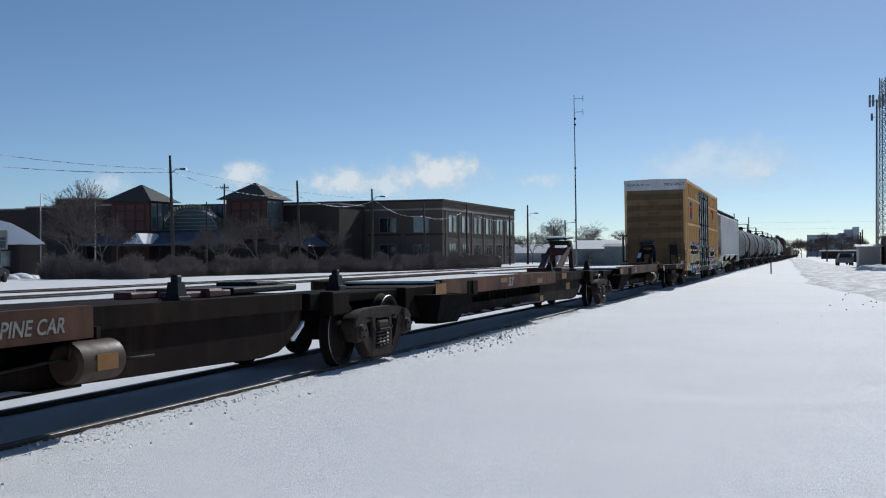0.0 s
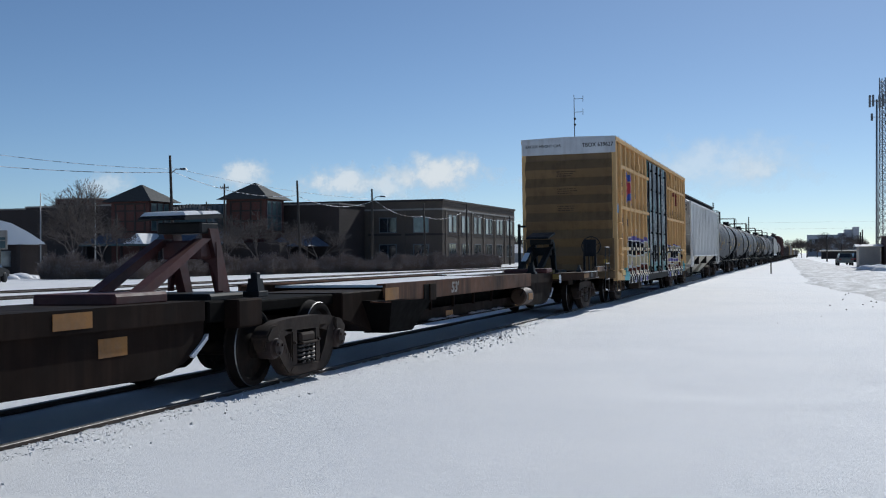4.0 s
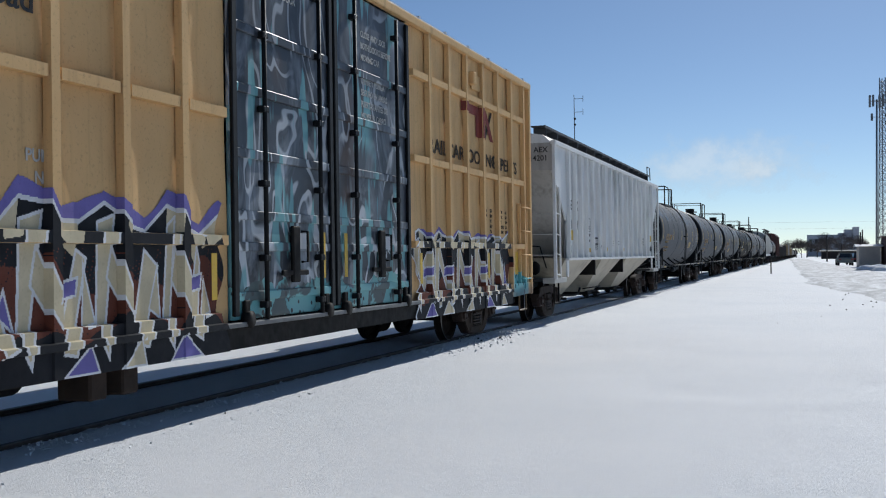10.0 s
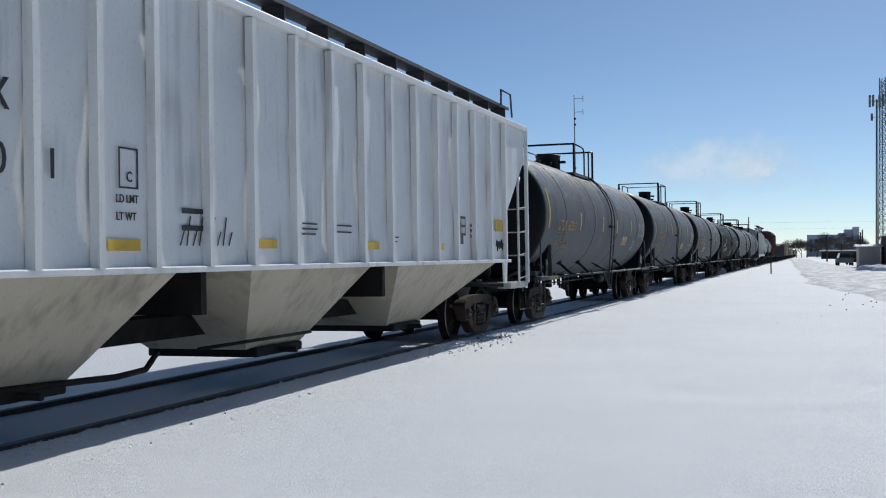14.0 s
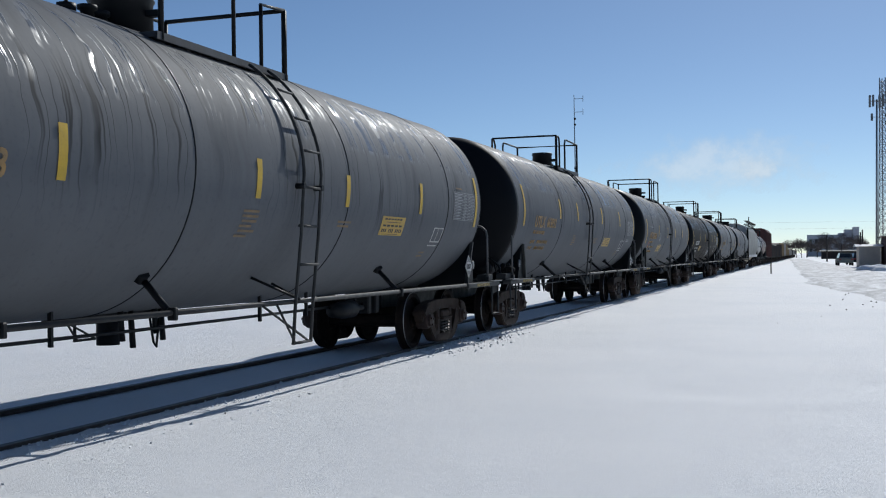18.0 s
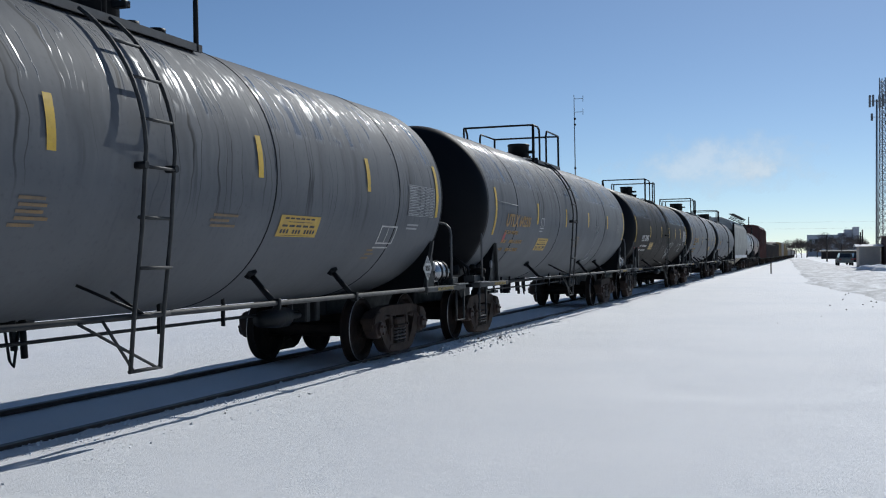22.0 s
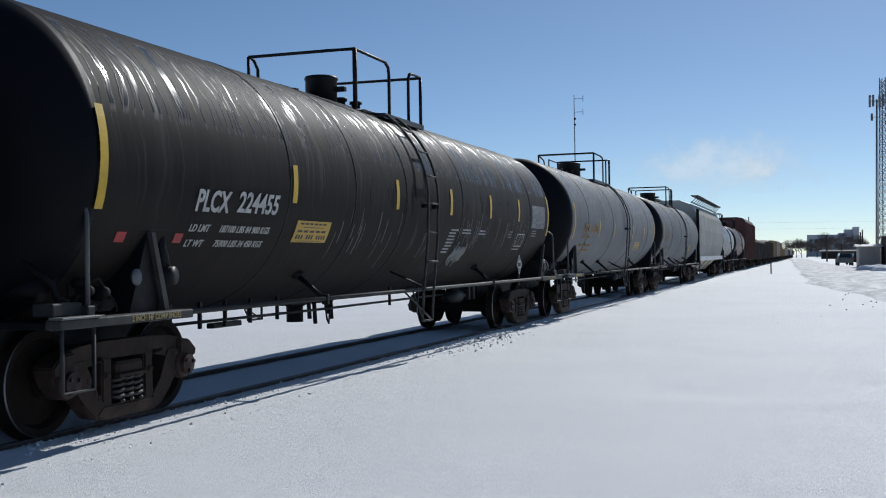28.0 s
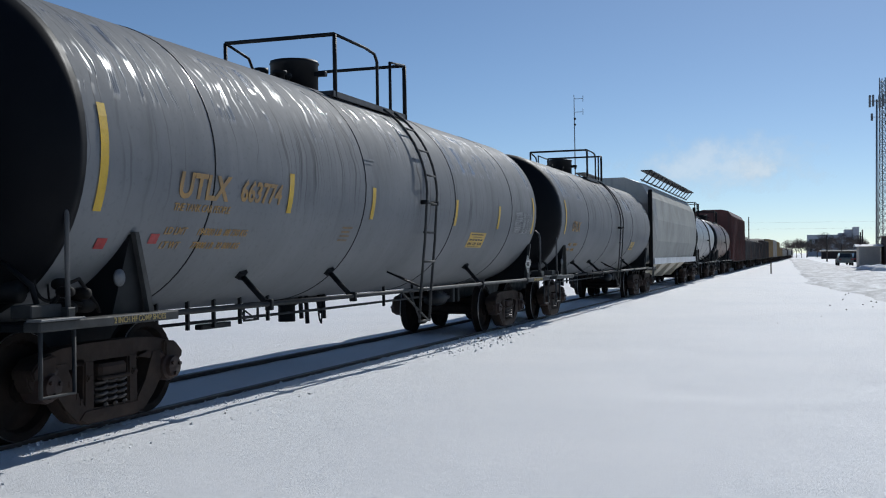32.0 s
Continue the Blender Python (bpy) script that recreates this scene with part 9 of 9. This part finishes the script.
def elevator():
    e = structure_thing("grain_elevator", "distant blue-grey concrete grain elevator with silos", "building")
    for x0, x1, y0, y1, h in ((-2.2, 10.2, 480, 500, 9.1), (10.2, 12.6, 482, 498, 9.8), (12.6, 15.6, 480, 495, 11.2), (15.8, 18.2, 478, 486, 12.2), (2.0, 9.5, 476, 480, 5.0)):
        s = Shape()
        s.box(x0, x1, y0, y1, 0, h, 0, 0.1)
        part("block", s, CONCRETE, e)
    for k in range(5):
        s = Shape()
        s.bar((10.6 + k * 1.0, 477.5, 0), (10.6 + k * 1.0, 477.5, 8.6), 0.52, 12)
        part("silo", s, CONCRETE, e)
    s = Shape()
    s.bar((15.0, 479, 10.6), (17.0, 478, 8.2), 0.2, 6)
    part("chute", s, CONCRETE, e)
    for i in range(5):
        for j in range(2):
            window(e, -1.2 + i * 2.2, -0.2 + i * 2.2, 480, 480, 2.2 + j * 3.2, 4.0 + j * 3.2, "-y", GLASS, 0)


elevator()
shed("shed", 2.2, 11.6, 300, 312, 2.0, 2.35, DARK_BRICK, ROOF_DARK, "long low dark warehouse", "x")
shed("shed", 4.75, 6.9, 125, 133, 2.3, 2.55, SHED_TAN, SNOW, "pale tan metal shed with snow on its flat roof", "x")
shed("shed", 7.25, 14.0, 119, 131, 3.3, 3.4, RED_BRICK, RED_BRICK, "red brick shed at the yard road", "x")
pole(2.55, 215, 5.0, "dark wooden pole at the yard road", 0, None, 0, 0.16)
pole(4.85, 205, 3.2, "short dark wooden pole at the yard road", 0, None, 0, 0.13)
pole(5.0, 128, 3.9, "dark wooden pole beside the shed", 0, None, 0, 0.12)
pole(6.1, 150, 4.6, "dark wooden pole beside the shed", 0, None, 0, 0.14)
pole(-9.6, 180, 7.4, "dark wooden pole beyond the train", 0, None, 0, 0.12)
s = Shape()
rr = random.Random(6)
for k in range(26):
    x, y, r = rr.uniform(4.6, 9), rr.uniform(104, 116), rr.uniform(0.4, 1.0)
    s.lathe([(r * 0.55, 0.0), (r * 0.45, r * 0.5), (r * 0.25, r * 0.85), (-0.1, r * 1.1)], (x, y, 0), "z", 9)
tagged(new("snow_bank", s.mesh("snow_bank", SNOW)), "ploughed bank of lumpy snow", "snow bank", kind="stuff")


def lattice_tower():
    e = structure_thing("lattice_tower", "tall galvanized lattice tower carrying antenna panels", "tower", "masts")
    cx, cy, H = 7.45, 130.0, 21.0
    half = lambda z: 0.55 - 0.012 * z
    corners = [(-1, -1), (1, -1), (0, 1.1)]
    for a, b in corners:
        s = Shape()
        s.bar((cx + a * half(0), cy + b * half(0), 0), (cx + a * half(H), cy + b * half(H), H), 0.055, 6)
        part("leg", s, GALVANIZED, e)
    step = 0.8
    for k in range(int(H / step)):
        z, z2 = k * step, (k + 1) * step
        s = Shape()
        for i in range(3):
            (a, b), (c, d) = corners[i], corners[(i + 1) % 3]
            p = lambda q, w, zz: (cx + q * half(zz), cy + w * half(zz), zz)
            s.bar(p(a, b, z), p(c, d, z2), 0.028, 5)
            s.bar(p(c, d, z), p(a, b, z2), 0.028, 5)
            s.bar(p(a, b, z), p(c, d, z), 0.025, 5)
        part("bracing", s, GALVANIZED, e)
    s = Shape()
    s.bar((6.72, 129.6, 0), (6.85, 129.6, 18.6), 0.13, 10, 0, 0.10)
    part("cable_riser", s, GALVANIZED, e)
    for k, (x, z, hh) in enumerate(((6.1, 18.35, 1.35), (6.45, 18.4, 1.3), (7.1, 18.3, 1.4), (7.5, 18.4, 1.3), (6.3, 16.6, 0.8))):
        s = Shape()
        s.box(x - 0.12, x + 0.12, 128.9, 129.05, z - hh / 2, z + hh / 2, 0, 0.03)
        s.bar((x, 129.0, z), (7.1, 129.5, z), 0.03, 6)
        part("antenna_panel", s, FRAME_GREY, e)


lattice_tower()


def parked_car(x, y, rz, mat, label):
    """A small estate car: body, cabin with glass, wheels."""
    e = new("car")
    tagged(e, label, "car", "parked cars")
    e.matrix_basis = pose(x, y, 0.06, 0, 0, rz)
    s = Shape()
    s.prism([(-2.1, 0.35), (2.05, 0.35), (2.15, 0.75), (1.2, 0.95), (-2.1, 0.98), (-2.2, 0.7)], -0.86, 0.86)
    bmesh.ops.bevel(s.bm, geom=s.bm.edges[:], offset=0.06, segments=2, affect="EDGES")
    part("body", s, mat, e)
    s = Shape()
    s.hull([(-0.8, -2.05, 0.95), (0.8, -2.05, 0.95), (0.8, 1.15, 0.93), (-0.8, 1.15, 0.93)], [(-0.66, -1.85, 1.5), (0.66, -1.85, 1.5), (0.66, 0.35, 1.5), (-0.66, 0.35, 1.5)])
    part("glazing", s, GLASS, e)
    s = Shape()
    s.box(-0.66, 0.66, -1.85, 0.35, 1.5, 1.56, 0, 0.03)
    part("roof", s, mat, e)
    for a in (-1.35, 1.3):
        for d in (-1, 1):
            s = Shape()
            s.lathe([(-0.11, 0.0), (-0.11, 0.30), (-0.08, 0.33), (0.08, 0.33), (0.11, 0.30), (0.11, 0.0)], (d * 0.8, a, 0.33), "x", 18)
            part("wheel", s, BLACK, e)
    for d in (-1, 1):
        s = Shape()
        s.box(d * 0.68 - 0.12, d * 0.68 + 0.12, -2.2, -2.12, 0.68, 0.85, 0, 0.02)
        part("tail_light", s, RED_MARK, e)


parked_car(3.7, 143, 4, GREEN_GREY, "grey-green estate car parked on packed snow")
parked_car(5.35, 152, 12, BLACK, "dark saloon car parked on packed snow")
parked_car(-48.5, 54.5, 20, BLACK, "dark car parked by the snow bank")


# ---- clouds ----
def cloud(az, el, w, h, seed, dense):
    n = Nodes("cloud_vapour")
    x, z = n.axis(0), n.axis(1)
    rad = n.math("SQRT", n.math("ADD", n.math("POWER", n.math("ABSOLUTE", x), 2.0), n.math("POWER", n.math("ABSOLUTE", z), 2.0)))
    vec = n.t.nodes.new("ShaderNodeMapping")
    n.put(vec.inputs["Vector"], n.co)
    vec.inputs["Location"].default_value = (seed * 3.7, seed * 1.3, 0)
    vec.inputs["Scale"].default_value = (w / h, 1, 1)
    puff = n.noise(1.5, 6, 0.62, vec=vec.outputs[0])
    thick = n.math("SUBTRACT", n.math("ADD", puff, 0.28), n.math("MULTIPLY", rad, 0.72))
    alpha = n.math("MULTIPLY", n.step(thick, 0.28, 0.62), dense)
    em = n.t.nodes.new("ShaderNodeEmission")
    n.put(em.inputs[0], n.mix(n.step(thick, 0.35, 0.7), (0.58, 0.70, 0.83), (0.86, 0.90, 0.94)))
    em.inputs[1].default_value = 0.82
    clear = n.t.nodes.new("ShaderNodeBsdfTransparent")
    both = n.t.nodes.new("ShaderNodeMixShader")
    n.put(both.inputs[0], alpha)
    n.t.links.new(clear.outputs[0], both.inputs[1])
    n.t.links.new(em.outputs[0], both.inputs[2])
    n.t.links.new(both.outputs[0], n.t.nodes["Material Output"].inputs[0])
    D = 2600
    c = Vector((-math.sin(radians(az)) * D, math.cos(radians(az)) * D, math.tan(radians(el)) * D))
    s = Shape()
    s.face([(-1, -1, 0), (1, -1, 0), (1, 1, 0), (-1, 1, 0)])
    ob = new("backdrop", s.mesh("cloud", n.m))
    ob.matrix_basis = Matrix.Translation(c) @ pose(0, 0, 0, 90, 0, az) @ Matrix.Diagonal((w, h, 1, 1))
    ob.visible_shadow = False
    tagged(ob, "small soft white cloud low in the sky", "cloud", "clouds", "structure")


cloud(19.0, 4.3, 215, 82, 1, 1.0)
cloud(21.6, 3.7, 150, 60, 8, 0.7)
cloud(24.0, 3.9, 165, 62, 2, 0.85)
cloud(29.2, 4.1, 120, 66, 3, 0.85)
cloud(35.9, 3.6, 110, 55, 4, 0.5)
cloud(13.4, 3.9, 110, 38, 5, 0.42)
cloud(4.4, 4.5, 350, 105, 6, 0.5)
cloud(2.6, 4.3, 95, 45, 7, 0.5)


# ---- motion ----
def motions():
    for thing, y0 in MOVING:
        rows = []
        for t in range(0, 33, 2):
            y = y0 - run(t)
            shift, slope = bend(y + 8)
            rows.append((t, pose(TX + shift - slope * 8, y, RAIL, 0, LEAN, -math.degrees(slope))))
        walk(thing, rows)
    turn = [(0.0, 0.0)]
    step = math.radians(80) * 0.457
    t, k = 0.0, 1
    while t < 32.0:
        t = k * step / 5.03
        for _ in range(4):
            t -= (run(t) - k * step) / 5.03
        turn.append((min(t, 32.0), math.degrees(run(min(t, 32.0)) / 0.457)))
        k += 1
    for wheel, y in SPINNING:
        walk(wheel, [(a, pose(0, y, 0.457, b, 0, 0)) for a, b in turn])


motions()
